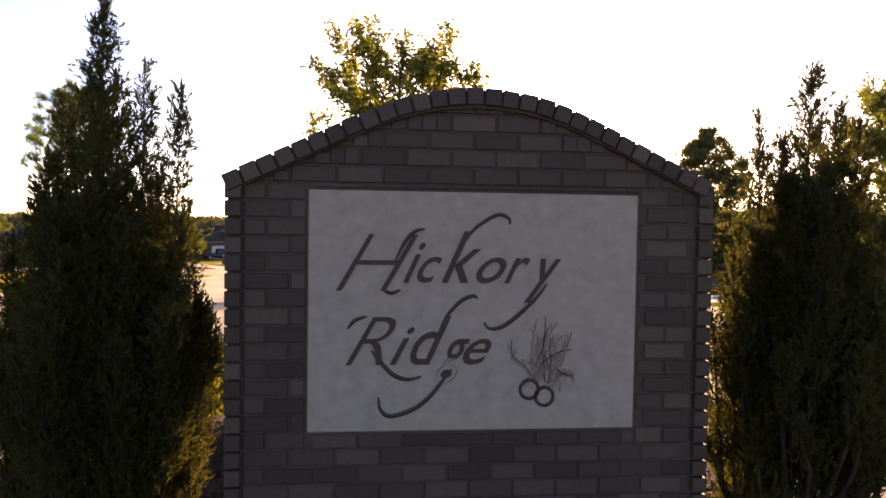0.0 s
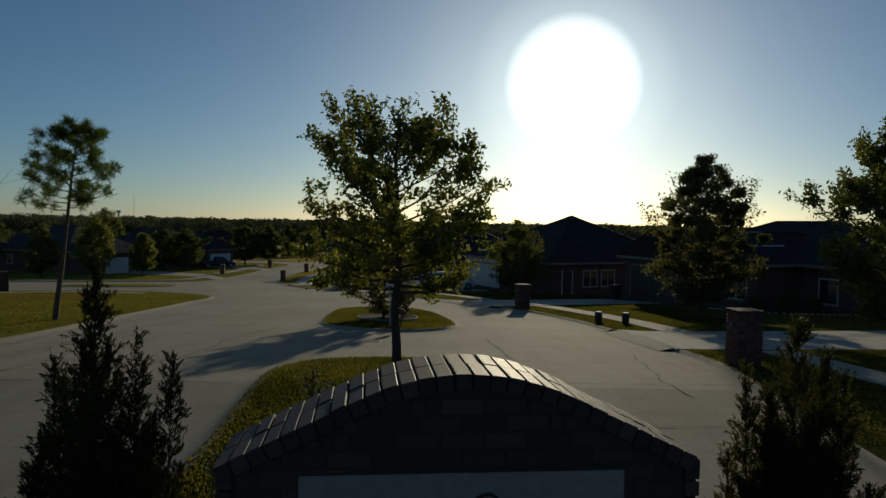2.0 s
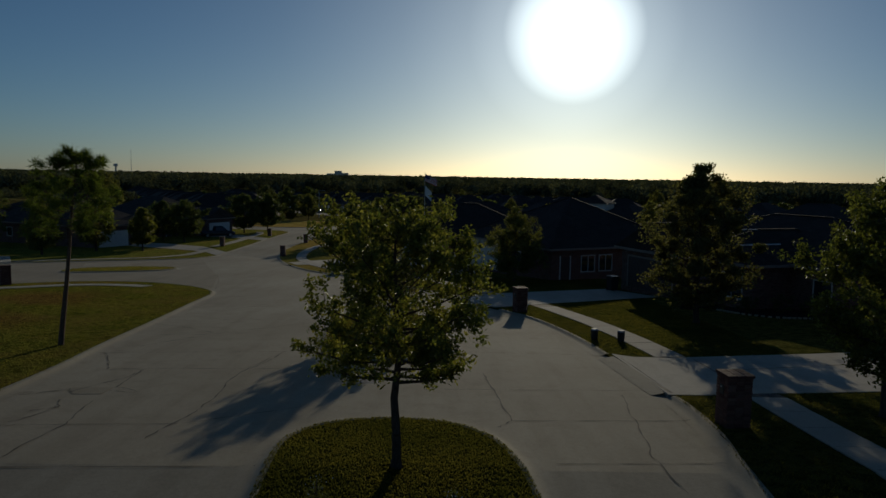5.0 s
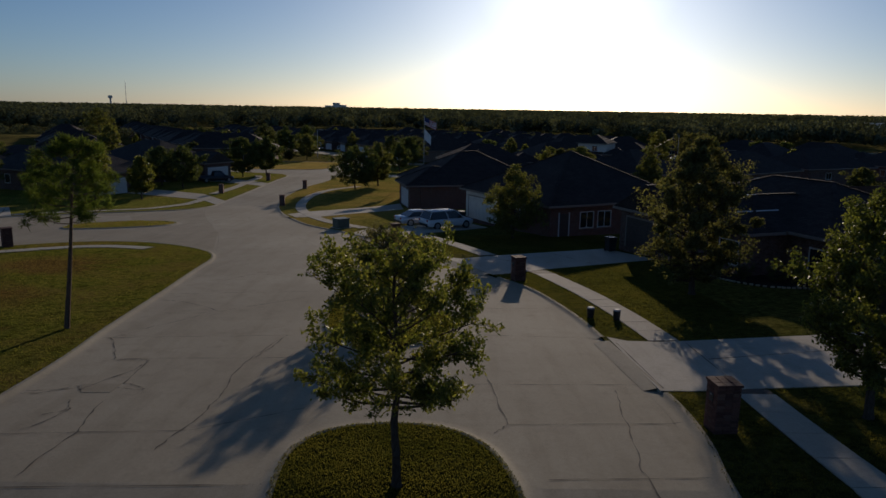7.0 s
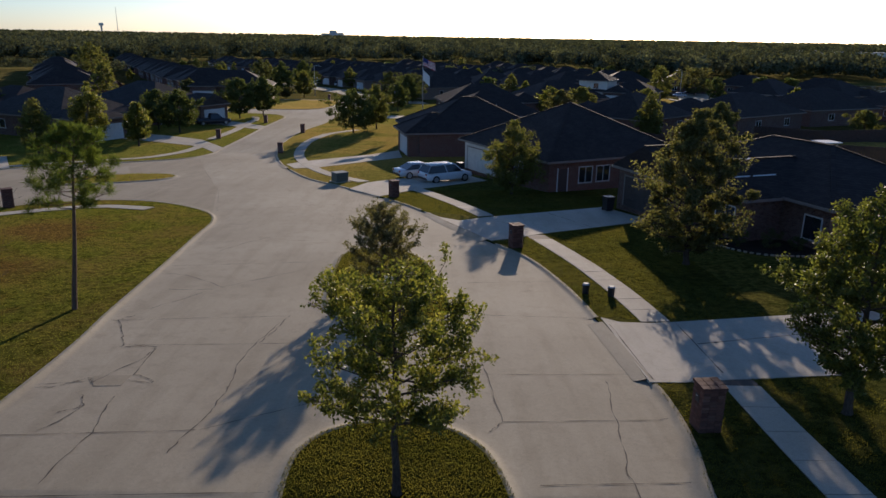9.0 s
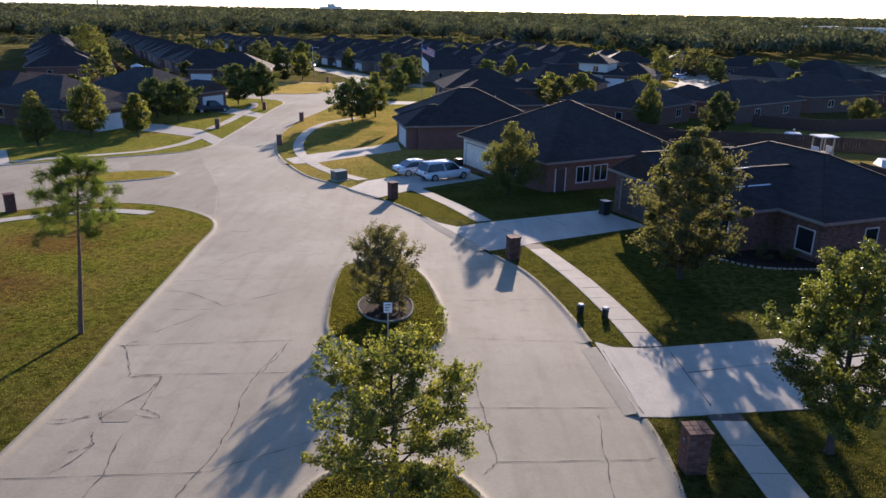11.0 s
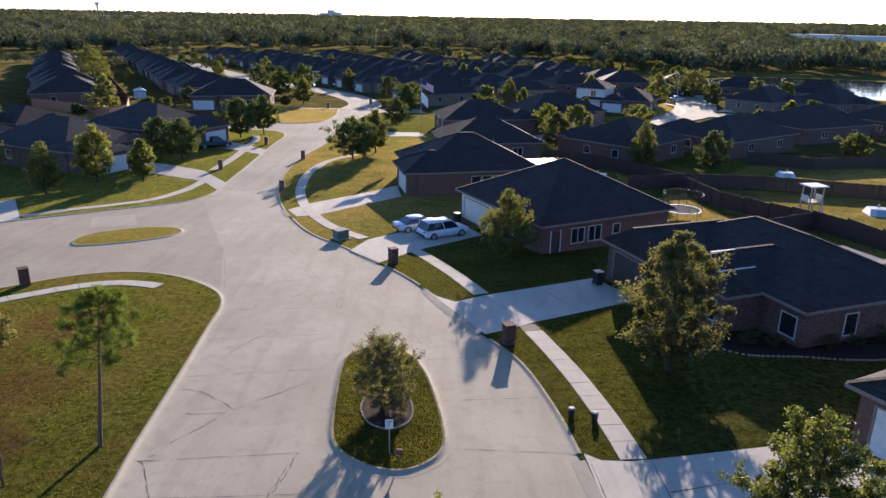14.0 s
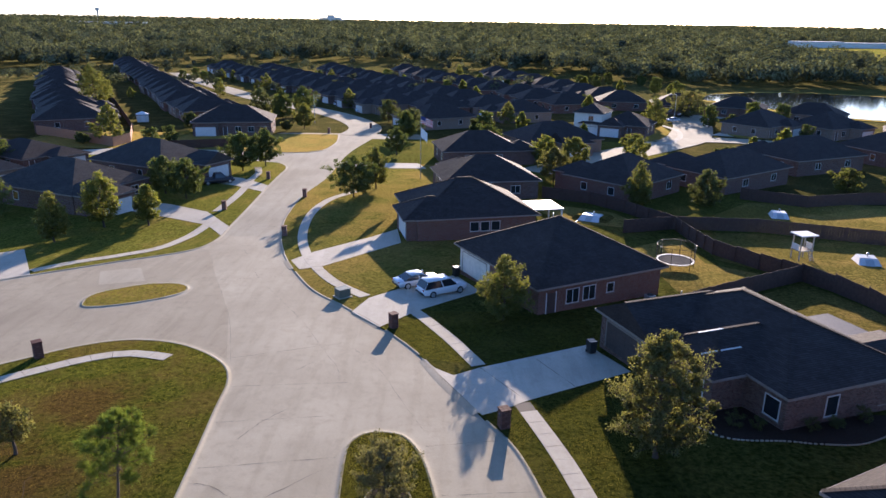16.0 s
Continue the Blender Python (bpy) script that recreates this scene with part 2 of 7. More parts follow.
GRASS = grass("grass_green", (0.082, 0.090, 0.026), (0.135, 0.134, 0.040), (0.175, 0.15, 0.05), 0.60)
GRASS_WORN = grass("grass_worn", (0.090, 0.105, 0.022), (0.165, 0.165, 0.038), (0.20, 0.15, 0.052), 0.53, bare=(0.135, 0.082, 0.038))
GRASS_DRY = grass("grass_dry", (0.22, 0.185, 0.06), (0.31, 0.245, 0.09), (0.34, 0.245, 0.09), 0.5)
# lawn grass with the gold of low sunlight put into its colour
GRASS_SUN = grass("grass_sunlit", (0.15, 0.145, 0.040), (0.235, 0.205, 0.062), (0.30, 0.225, 0.078), 0.52)
# yard grass, its browns yellowed to carry the gold of sunlit turf
GRASS_YARD = grass("grass_yard", (0.15, 0.13, 0.042), (0.22, 0.18, 0.062), (0.30, 0.22, 0.085), 0.54)
FIELD = grass("field_grass", (0.058, 0.060, 0.026), (0.09, 0.082, 0.036), (0.13, 0.105, 0.048), 0.56)


def mulch_material():
    m = material("bark_mulch", (0.06, 0.04, 0.03), 0.95, spec=0.1)
    v = coords(m, (1, 1, 1), True)
    f = noise_tex(m, v, 30, 4, 0.75)
    paint(m, ramp(m, f, [(0.35, (0.010, 0.007, 0.005)), (0.55, (0.040, 0.026, 0.019)), (0.75, (0.12, 0.085, 0.062))]))
    bump(m, f, 1.0, 0.03)
    return m


MULCH = mulch_material()


def piece_material(name, tones, rough=0.85, fine_scale=60):
    """Colour by the piece's own random number, with grain."""
    m = material(name, tones[0], rough, spec=0.3)
    n, l, _ = tools(m)
    info = n.new("ShaderNodeObjectInfo")
    c = ramp(m, info.outputs["Random"], [(i / max(len(tones) - 1, 1), t) for i, t in enumerate(tones)])
    f = noise_tex(m, coords(m, 1.0, True), fine_scale, 4, 0.7)
    c = mix(m, 0.45, c, ramp(m, f, [(0.3, (0.45, 0.45, 0.45)), (0.65, (1.1, 1.1, 1.1))]), "MULTIPLY")
    paint(m, c)
    bump(m, f, 0.5, 0.004)
    return m


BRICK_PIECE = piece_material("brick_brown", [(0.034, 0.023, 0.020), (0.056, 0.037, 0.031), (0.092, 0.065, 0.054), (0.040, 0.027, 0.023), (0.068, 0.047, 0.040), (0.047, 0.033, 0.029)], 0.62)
BRICK_RED = piece_material("brick_red", [(0.12, 0.052, 0.040), (0.17, 0.078, 0.058), (0.105, 0.046, 0.036), (0.20, 0.11, 0.083)])
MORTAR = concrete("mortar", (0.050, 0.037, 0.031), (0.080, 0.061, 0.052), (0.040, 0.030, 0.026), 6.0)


def wall_brick(name, tones, mortar=(0.26, 0.225, 0.195)):
    m = material(name, tones[0], 0.9, spec=0.25)
    n, l, _ = tools(m)
    sep = n.new("ShaderNodeSeparateXYZ")
    l.new(n.new("ShaderNodeTexCoord").outputs["Object"], sep.inputs[0])
    add = n.new("ShaderNodeMath")
    l.new(sep.outputs["X"], add.inputs[0])
    l.new(sep.outputs["Y"], add.inputs[1])
    com = n.new("ShaderNodeCombineXYZ")
    l.new(add.outputs[0], com.inputs["X"])
    l.new(sep.outputs["Z"], com.inputs["Y"])
    br = n.new("ShaderNodeTexBrick")
    for key, val in (("Scale", 1.0), ("Brick Width", 0.21), ("Row Height", 0.08), ("Mortar Size", 0.011), ("Bias", 0.0), ("Mortar Smooth", 0.1)):
        br.inputs[key].default_value = val
    br.inputs["Color1"].default_value, br.inputs["Color2"].default_value, br.inputs["Mortar"].default_value = (*tones[0], 1), (*tones[1], 1), (*mortar, 1)
    l.new(com.outputs[0], br.inputs["Vector"])
    f = noise_tex(m, com.outputs[0], 4.0, 5, 0.8)
    paint(m, mix(m, 0.6, br.outputs["Color"], ramp(m, f, [(0.3, (0.5, 0.45, 0.45)), (0.7, (1.35, 1.3, 1.25))]), "MULTIPLY"))
    inv = n.new("ShaderNodeMath")
    inv.operation = "SUBTRACT"
    inv.inputs[0].default_value = 1
    l.new(br.outputs["Fac"], inv.inputs[1])
    bump(m, inv.outputs[0], 0.6, 0.008)
    return m


WALL_RED = wall_brick("wall_brick_red", [(0.135, 0.052, 0.040), (0.20, 0.088, 0.063)], (0.20, 0.165, 0.14))
WALL_BROWN = wall_brick("wall_brick_brown", [(0.075, 0.032, 0.027), (0.185, 0.105, 0.083)], (0.19, 0.16, 0.14))
WALL_TAN = wall_brick("wall_brick_tan", [(0.20, 0.135, 0.10), (0.29, 0.21, 0.16)])


def shingle(name, a, b):
    m = material(name, a, 0.88, spec=0.15)
    n, l, _ = tools(m)
    sep = n.new("ShaderNodeSeparateXYZ")
    l.new(n.new("ShaderNodeTexCoord").outputs["Object"], sep.inputs[0])
    add = n.new("ShaderNodeMath")
    l.new(sep.outputs["X"], add.inputs[0])
    l.new(sep.outputs["Y"], add.inputs[1])
    com = n.new("ShaderNodeCombineXYZ")
    l.new(add.outputs[0], com.inputs["X"])
    l.new(sep.outputs["Z"], com.inputs["Y"])
    br = n.new("ShaderNodeTexBrick")
    for key, val in (("Scale", 1.0), ("Brick Width", 0.32), ("Row Height", 0.065), ("Mortar Size", 0.006)):
        br.inputs[key].default_value = val
    br.inputs["Color1"].default_value, br.inputs["Color2"].default_value, br.inputs["Mortar"].default_value = (*a, 1), (*b, 1), (*[0.5 * k for k in a], 1)
    l.new(com.outputs[0], br.inputs["Vector"])
    f = noise_tex(m, coords(m), 0.7, 5, 0.7)
    paint(m, mix(m, 0.6, br.outputs["Color"], ramp(m, f, [(0.3, (0.6, 0.6, 0.6)), (0.7, (1.3, 1.3, 1.3))]), "MULTIPLY"))
    bump(m, br.outputs["Fac"], 0.4, 0.01)
    return m


ROOF = shingle("roof_shingle_slate", (0.040, 0.031, 0.029), (0.058, 0.047, 0.043))
ROOF_BROWN = shingle("roof_shingle_brown", (0.052, 0.045, 0.042), (0.078, 0.068, 0.062))


def worn(name, base, rough, scale=8.0, depth=0.25, metal=0.0, spec=0.5):
    m = material(name, base, rough, metal, spec)
    f = noise_tex(m, coords(m), scale, 5, 0.65)
    paint(m, ramp(m, f, [(0.3, tuple(k * (1 - depth) for k in base)), (0.7, tuple(min(k * (1 + depth * 0.6), 1) for k in base))]))
    bump(m, f, 0.1, 0.004)
    return m


# pale tone standing for sunlight along roof ridges
SUNLIT_STRIP = worn("pale_sunlit_strip", (0.62, 0.60, 0.58), 0.5, 6, 0.2)
WHITE_PAINT = worn("white_paint", (0.70, 0.69, 0.66), 0.6, 3, 0.12)
FRAME_PAINT = worn("frame_paint", (0.60, 0.58, 0.55), 0.6, 3, 0.15)
TRIM_PAINT = worn("trim_paint", (0.24, 0.195, 0.165), 0.65, 3, 0.15)
SIDING = worn("siding_cream", (0.68, 0.64, 0.57), 0.7, 2, 0.15)
DARK_PAINT = worn("dark_paint", (0.07, 0.05, 0.045), 0.55, 5, 0.3)
STONE = worn("limestone", (0.30, 0.262, 0.228), 0.85, 14, 0.18)
INK = worn("dark_lettering", (0.045, 0.028, 0.022), 0.7, 30, 0.3)
INK_PALE = worn("faded_engraving", (0.25, 0.20, 0.17), 0.8, 30, 0.4)
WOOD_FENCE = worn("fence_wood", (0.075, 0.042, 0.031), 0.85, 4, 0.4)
# brown fence wood again, with low sun's orange put into the colour
WOOD_SUNLIT = worn("fence_wood_sunlit", (0.36, 0.19, 0.11), 0.85, 4, 0.3)
WOOD_PALE = worn("weathered_wood", (0.45, 0.38, 0.30), 0.85, 4, 0.3)
METAL = worn("grey_metal", (0.45, 0.46, 0.46), 0.45, 10, 0.2, 0.7)
DARK_METAL = worn("dark_metal", (0.05, 0.05, 0.055), 0.5, 10, 0.3, 0.5)
PLASTIC = worn("black_plastic", (0.02, 0.02, 0.022), 0.45, 12, 0.3)
PAD_GREY = worn("pad_grey", (0.30, 0.30, 0.31), 0.7, 12, 0.2)
PLASTIC_PALE = worn("pale_plastic", (0.6, 0.6, 0.6), 0.5, 12, 0.15)
GREEN_BOX = worn("utility_green", (0.10, 0.13, 0.11), 0.5, 8, 0.25)
RUBBER = worn("rubber", (0.018, 0.018, 0.019), 0.85, 30, 0.3)
GLASS = material("window_glass", (0.02, 0.025, 0.03), 0.06, spec=0.8)
CAR_WHITE = worn("car_paint_white", (0.72, 0.73, 0.75), 0.22, 2, 0.04)
CAR_SILVER = worn("car_paint_silver", (0.62, 0.63, 0.66), 0.25, 2, 0.05, 0.3)
CAR_DARK = worn("car_paint_dark", (0.03, 0.03, 0.035), 0.22, 2, 0.1)
RED_LENS = material("red_lens", (0.35, 0.02, 0.02), 0.2)
BLUE = worn("blue_cloth", (0.03, 0.045, 0.16), 0.9, 20, 0.2)
RED = worn("red_cloth", (0.42, 0.03, 0.04), 0.9, 20, 0.2)
CLOTH = worn("white_cloth", (0.75, 0.75, 0.74), 0.9, 20, 0.1)


def bark(name, base):
    m = material(name, base, 0.95, spec=0.15)
    f = noise_tex(m, coords(m, (9, 9, 2.2)), 3, 6, 0.7)
    paint(m, ramp(m, f, [(0.3, tuple(k * 0.45 for k in base)), (0.7, tuple(k * 1.5 for k in base))]))
    bump(m, f, 0.8, 0.02)
    return m


BARK = bark("bark_grey", (0.078, 0.058, 0.045))
BARK_DARK = bark("bark_dark", (0.04, 0.03, 0.024))
BARK_PINE = bark("bark_pine", (0.125, 0.085, 0.06))


def foliage(name, tones, through_light=0.5, cell=1.6, rough=0.7, spec=0.12, scatter=0.5, bare=None):
    """Leaves that let the low sun shine through; tone varies by patch and by leaf."""
    m = material(name, tones[0], rough, spec=spec)
    n, l, b = tools(m)
    v = coords(m, 1.0, True)
    patch = noise_tex(m, v, cell, 2, 0.5)
    geo = n.new("ShaderNodeNewGeometry")
    add = n.new("ShaderNodeMath")
    add.operation = "MULTIPLY_ADD"
    l.new(geo.outputs["Random Per Island"], add.inputs[0])
    add.inputs[1].default_value = scatter
    l.new(patch, add.inputs[2])
    c = ramp(m, add.outputs[0], [(0.35 + (0.65 if scatter > 0.4 else 0.36) * i / max(len(tones) - 1, 1), t) for i, t in enumerate(tones)])
    if bare:
        c = mix(m, worn_spots(m), c, bare)
    l.new(c, b.inputs["Base Color"])
    tr = n.new("ShaderNodeBsdfTranslucent")
    warm = mix(m, 1.0, c, (1.75, 1.7, 0.8), "MULTIPLY")
    l.new(warm, tr.inputs["Color"])
    ms = n.new("ShaderNodeMixShader")
    ms.inputs[0].default_value = through_light
    l.new(b.outputs[0], ms.inputs[1])
    l.new(tr.outputs[0], ms.inputs[2])
    l.new(ms.outputs[0], n["Material Output"].inputs["Surface"])
    return m


LEAF_OAK = foliage("leaf_oak", [(0.040, 0.054, 0.014), (0.070, 0.088, 0.022), (0.125, 0.138, 0.036), (0.195, 0.190, 0.055)], 0.56, rough=0.5, spec=0.3)
LEAF_DARK_OAK = foliage("leaf_dark_oak", [(0.040, 0.052, 0.014), (0.068, 0.084, 0.023), (0.135, 0.146, 0.040)], 0.52, rough=0.5, spec=0.3)
LEAF_DEEP = foliage("leaf_deep", [(0.044, 0.054, 0.026), (0.070, 0.083, 0.038), (0.105, 0.116, 0.054)], 0.4)
LEAF_RUSSET = foliage("leaf_maple", [(0.050, 0.056, 0.026), (0.080, 0.086, 0.040), (0.120, 0.120, 0.056), (0.150, 0.138, 0.066)], 0.5)
LEAF_GOLD = foliage("leaf_gold", [(0.070, 0.084, 0.028), (0.105, 0.115, 0.040), (0.145, 0.143, 0.052)], 0.46)
LEAF_PINE = foliage("needles_pine", [(0.042, 0.066, 0.017), (0.072, 0.104, 0.025), (0.125, 0.158, 0.038)], 0.46)
LEAF_GREY = foliage("leaf_grey", [(0.060, 0.060, 0.036), (0.100, 0.098, 0.056), (0.155, 0.145, 0.088)], 0.5)
LEAF_JUNIPER = foliage("sprays_juniper", [(0.022, 0.024, 0.011), (0.036, 0.038, 0.016), (0.066, 0.066, 0.027)], 0.4)
# forest tones greyed for distance haze; the palest stands for sunlit crowns
LEAF_FOREST_HAZED = foliage("hazed_forest_leaf", [(0.042, 0.050, 0.038), (0.062, 0.072, 0.052), (0.086, 0.096, 0.066), (0.165, 0.170, 0.104)], 0.22, 0.055, 0.9, 0.0, 0.16)
LEAF_STREET = foliage("leaf_street", [(0.046, 0.062, 0.024), (0.072, 0.092, 0.034), (0.105, 0.122, 0.046)], 0.4)


def water_material():
    m = material("pond_water", (0.02, 0.03, 0.035), 0.08, spec=0.6)
    f = noise_tex(m, coords(m, (1, 1, 1), True), 0.8, 3, 0.6)
    bump(m, f, 0.15, 0.05)
    return m


WATER = water_material()


# ---- ground, roads, lawns ----
def build_ground():
    xs = [-4500, -1500, -600, -300, -150, -80, 0, 80, 150, 300, 600, 1500, 4500]
    ys = [-600, -100, 0, 14, 50, 88, 140, 200, 300, 400.17, 500, 900, 1800, 4800]
    verts = [(x, y, ground_z(x, y) - 0.06) for y in ys for x in xs]
    n = len(xs)
    faces = [(j * n + i, j * n + i + 1, (j + 1) * n + i + 1, (j + 1) * n + i) for j in range(len(ys) - 1) for i in range(n - 1)]
    tagged(np_part("ground", verts, faces, FIELD), "wide grassy plain under houses and woods", "ground", kind="structure")


build_ground()

sheet("road", [(-75, -30), (14, -30), (13.4, 114.4), (-4.3, 186), (-40, 186), (-71.5, 114.4)], 0.0, ROAD, 0.0,
      "pale tan cracked concrete residential street", "road")

# kerb lines in plan
EAST = smooth_line([(5.6, -30), (5.7, 4), (6.2, 13), (6.7, 16.4), (6.85, 19), (6.65, 22), (6.35, 26.5), (5.9, 30.9), (4.9, 36), (3.4, 39.5), (0.9, 45.0), (-1.1, 50.0),
                    (-4.1, 55.2), (-8.2, 61.0), (-11.5, 65.2), (-13.8, 69.6), (-16.6, 76.5), (-18.3, 82), (-19.9, 88.9), (-21.1, 98.2), (-21.2, 112.8), (-19.6, 126.7), (-19.4, 142.1),
                    (-18.7, 156.6), (-15.9, 176.4)], 5)
WEST_A = smooth_line([(-12.0, -30), (-12.0, 4), (-12.2, 20), (-12.8, 27), (-13.4, 34.5), (-14.0, 41), (-14.3, 44.6), (-15.2, 47.3), (-17.0, 49.5), (-19.4, 51.3), (-22.0, 52.3),
                      (-25.0, 52.3), (-28.0, 50.8), (-31.4, 47.7), (-42, 38), (-75, 12)], 6)
WEST_B = smooth_line([(-75, 40), (-52, 60.5), (-42, 69.5), (-38.5, 72.5), (-34.5, 75.8), (-30.6, 78.8), (-28.2, 81.6), (-27.3, 86), (-27.5, 92.3), (-27.8, 104.8), (-28.3, 117.6), (-28.5, 129.0),
                      (-28.6, 135.6), (-30.4, 140.3), (-34.4, 142.8), (-53.7, 148.4)], 6)
WEST_C = smooth_line([(-52.8, 156.6), (-35.4, 154.2), (-29.2, 154.6), (-25.9, 156.9), (-24.4, 160.6), (-23.7, 170.9), (-24.9, 183.5)], 6)
ISLAND_1 = smooth_line([(2.3, 2.0), (2.2, 9.0), (1.95, 12.6), (1.75, 14.4), (1.35, 15.9), (0.6, 16.95), (-0.25, 17.38), (-1.35, 17.46), (-2.45, 17.12), (-3.15, 16.4), (-3.5, 15.2), (-3.4, 12.8),
                        (-3.15, 9.0), (-3.1, 2.0), (-2.8, -4), (0, -7), (2.2, -4)], 5, True)
ISLAND_2 = smooth_line([(0.6, 28.0), (0.5, 26.8), (-0.05, 25.75), (-1.2, 25.0), (-2.6, 25.3), (-3.9, 26.4), (-4.5, 27.8), (-4.8, 30.5), (-5.0, 34), (-4.95, 36.4), (-4.2, 37.7), (-3.0, 38.0),
                        (-1.6, 37.4), (-0.5, 35.0), (0.25, 31.2)][::-1], 5, True)
MEDIAN = smooth_line([(-31.9, 60.4), (-29.8, 60.5), (-26.9, 62.0), (-24.7, 64.0), (-24.2, 65.9), (-25.5, 67.4), (-28.3, 67.3), (-31.1, 65.5), (-32.6, 63.2)], 5, True)

LAWN = 0.08
MOUTHS = ((20.3, 25.9), (40.3, 49.2), (55.9, 59.5), (73.2, 76.5))
# grass lifted to yellow-green, the sunlit tone carried in the colour
GRASS_LEFT = grass("grass_yellow_green", (0.115, 0.125, 0.030), (0.185, 0.18, 0.046), (0.23, 0.19, 0.06), 0.56)
sheet("lawn_1", EAST[::-1] + [(60, -30), (51.6, 177.2)], LAWN, GRASS, 0.3, "mown green front lawns with long shade", "lawn")
sheet("lawn_2", WEST_A + [(-75, -30)], LAWN, GRASS_WORN, 0.3, "worn corner lawn with brown patches", "lawn")
sheet("lawn_3", WEST_B + [(-107.3, 148.4), (-120, 40)], LAWN, GRASS_LEFT, 0.3, "yellow-green front lawns in tree shade", "lawn")
sheet("lawn_4", WEST_C + [(-94.4, 183.5), (-96.8, 156.6)], LAWN, GRASS_DRY, 0.3, "dry yellow corner lawn", "lawn")
sheet("island_1", ISLAND_1, LAWN, GRASS, 0.3, "grassy entrance island with concrete kerb", "island")
sheet("island_2", ISLAND_2, LAWN, GRASS, 0.3, "small rounded grass island in the street", "island")
sheet("side_street", [(-28.0, 81.4), (-26.8, 81.0), (-23.2, 71.3), (-18.3, 59.0), (-15.6, 48.9), (-17.2, 49.9), (-19.6, 51.6), (-22.2, 52.7), (-29.0, 47.0), (-60.0, 21.6), (-74.4, 40.6), (-52, 61.0), (-42, 70.0), (-34.5, 76.3), (-30.6, 79.2)], 0.004, ROAD_SIDE, 0.1, "older brownish concrete of the side street", "road")
sheet("new_slab", [(-35.4, 71.6), (-31.7, 73.2), (-29.4, 68.4), (-33.4, 66.9)], 0.009, ROAD_NEW, 0.1, "paler replaced slab in the side street", "road")
sheet("island_3", MEDIAN, LAWN, GRASS_DRY, 0.3, "oval grass median in the side street", "island")

KERB_SECTION = [(0.14, LAWN - 0.02), (0.12, LAWN + 0.012), (0.0, LAWN + 0.010), (-0.05, LAWN - 0.008), (-0.11, 0.022), (-0.28, 0.012), (-0.46, 0.006)]
stretches = [(0, 20.3)] + [(p[1], q[0]) for p, q in zip(MOUTHS, MOUTHS[1:])] + [(76.5, 400)]
EAST_KERBS = [[p for p in EAST if (lo <= p[1] <= hi) or (lo == 0 and p[1] < hi)] for lo, hi in stretches]
for i, (line, closed) in enumerate([(ISLAND_1, True), (ISLAND_2, True), (MEDIAN, True), (WEST_A[::-1], False), (WEST_B[::-1], False), (WEST_C[::-1], False)] + [(k, False) for k in EAST_KERBS]):
    sec = KERB_SECTION if closed else [(-o, z) for o, z in KERB_SECTION]
    if closed and sum(a[0] * b[1] - b[0] * a[1] for a, b in zip(line, line[1:] + line[:1])) < 0:
        line = line[::-1]
    sweep("kerb_%d" % (i + 1), line, sec, KERB, closed, label="pale rolled concrete kerb", category="kerb", kind="structure")
for i, (lo, hi) in enumerate(MOUTHS):
    sweep("ramp_%d" % (i + 1), [p for p in smooth_line(EAST, 3) if lo <= p[1] <= hi], [(-0.10, LAWN + 0.029), (0.0, LAWN + 0.024), (0.5, 0.008)], KERB, label="short concrete ramp from street to driveway", category="ramp", kind="structure")


def ribbon(name, pts, width, dz, mat, label, category, n=6):
    line = smooth_line(pts, n)
    left, right = offset_line(line, width / 2), offset_line(line, -width / 2)
    return sheet(name, left + right[::-1], dz, mat, 0.12, label, category)


# drives and walks lie a little above the lawns
PAVE = LAWN + 0.025
sheet("drive_1", [(6.55, 26.45), (6.6, 25.0), (6.7, 20.2), (7.6, 20.2), (9.2, 20.45), (12.2, 20.85), (20.4, 21.9), (18.4, 27.0), (18.0, 28.0), (14.7, 27.15), (9.3, 26.0), (8.3, 25.85), (7.2, 25.9)], PAVE, DRIVE, 0.2,
      "broad pale concrete driveway crossed by tree shadow", "driveway")
sheet("drive_2", [(3.2, 40.2), (4.6, 41.0), (6.5, 42.4), (14.6, 47.2), (12.4, 52.3), (3.6, 47.7), (1.5, 46.2), (0.2, 47.4), (-0.9, 49.4)], PAVE, DRIVE, 0.2, "pale concrete driveway to a dark garage", "driveway")
sheet("drive_3", [(-7.4, 59.6), (-4.6, 55.8), (-1.6, 60.0), (4.6, 66.0), (2.2, 71.6), (-3.6, 66.4), (-6.2, 63.6)], PAVE, DRIVE, 0.2, "pale driveway with two white cars", "driveway")
sheet("drive_4", [(-16.2, 76.6), (-14.6, 73.0), (-12.3, 74.3), (-4.2, 85.4), (-5.0, 92.2), (-14.2, 80.5)], PAVE, DRIVE, 0.2, "pale concrete driveway by a golden lawn", "driveway")
sheet("drive_5", [(-27.4, 88.0), (-27.5, 92.3), (-32.8, 100.3), (-39.8, 104.8), (-47.8, 107.9), (-49.2, 102.8), (-41.2, 99.0), (-30.7, 93.1)], PAVE, DRIVE, 0.2, "grey concrete driveway between lawns", "driveway")
sheet("drive_6", [(-28.2, 114.4), (-28.5, 119.5), (-34.1, 125.2), (-41.8, 129.0), (-41.8, 123.0), (-34.0, 119.1)], PAVE, DRIVE, 0.2, "shaded driveway with a parked pickup", "driveway")
sheet("drive_7", [(-41.8, 69.9), (-46.0, 66.2), (-52, 76), (-48, 80)], PAVE, DRIVE, 0.2, "concrete driveway mouth on the side street", "driveway")
sheet("drive_8", [(-19.5, 137.1), (-19.3, 142.8), (-3.6, 142.8), (-1.8, 137.1)], PAVE, DRIVE, 0.2, "concrete driveway by the flagpole house", "driveway")
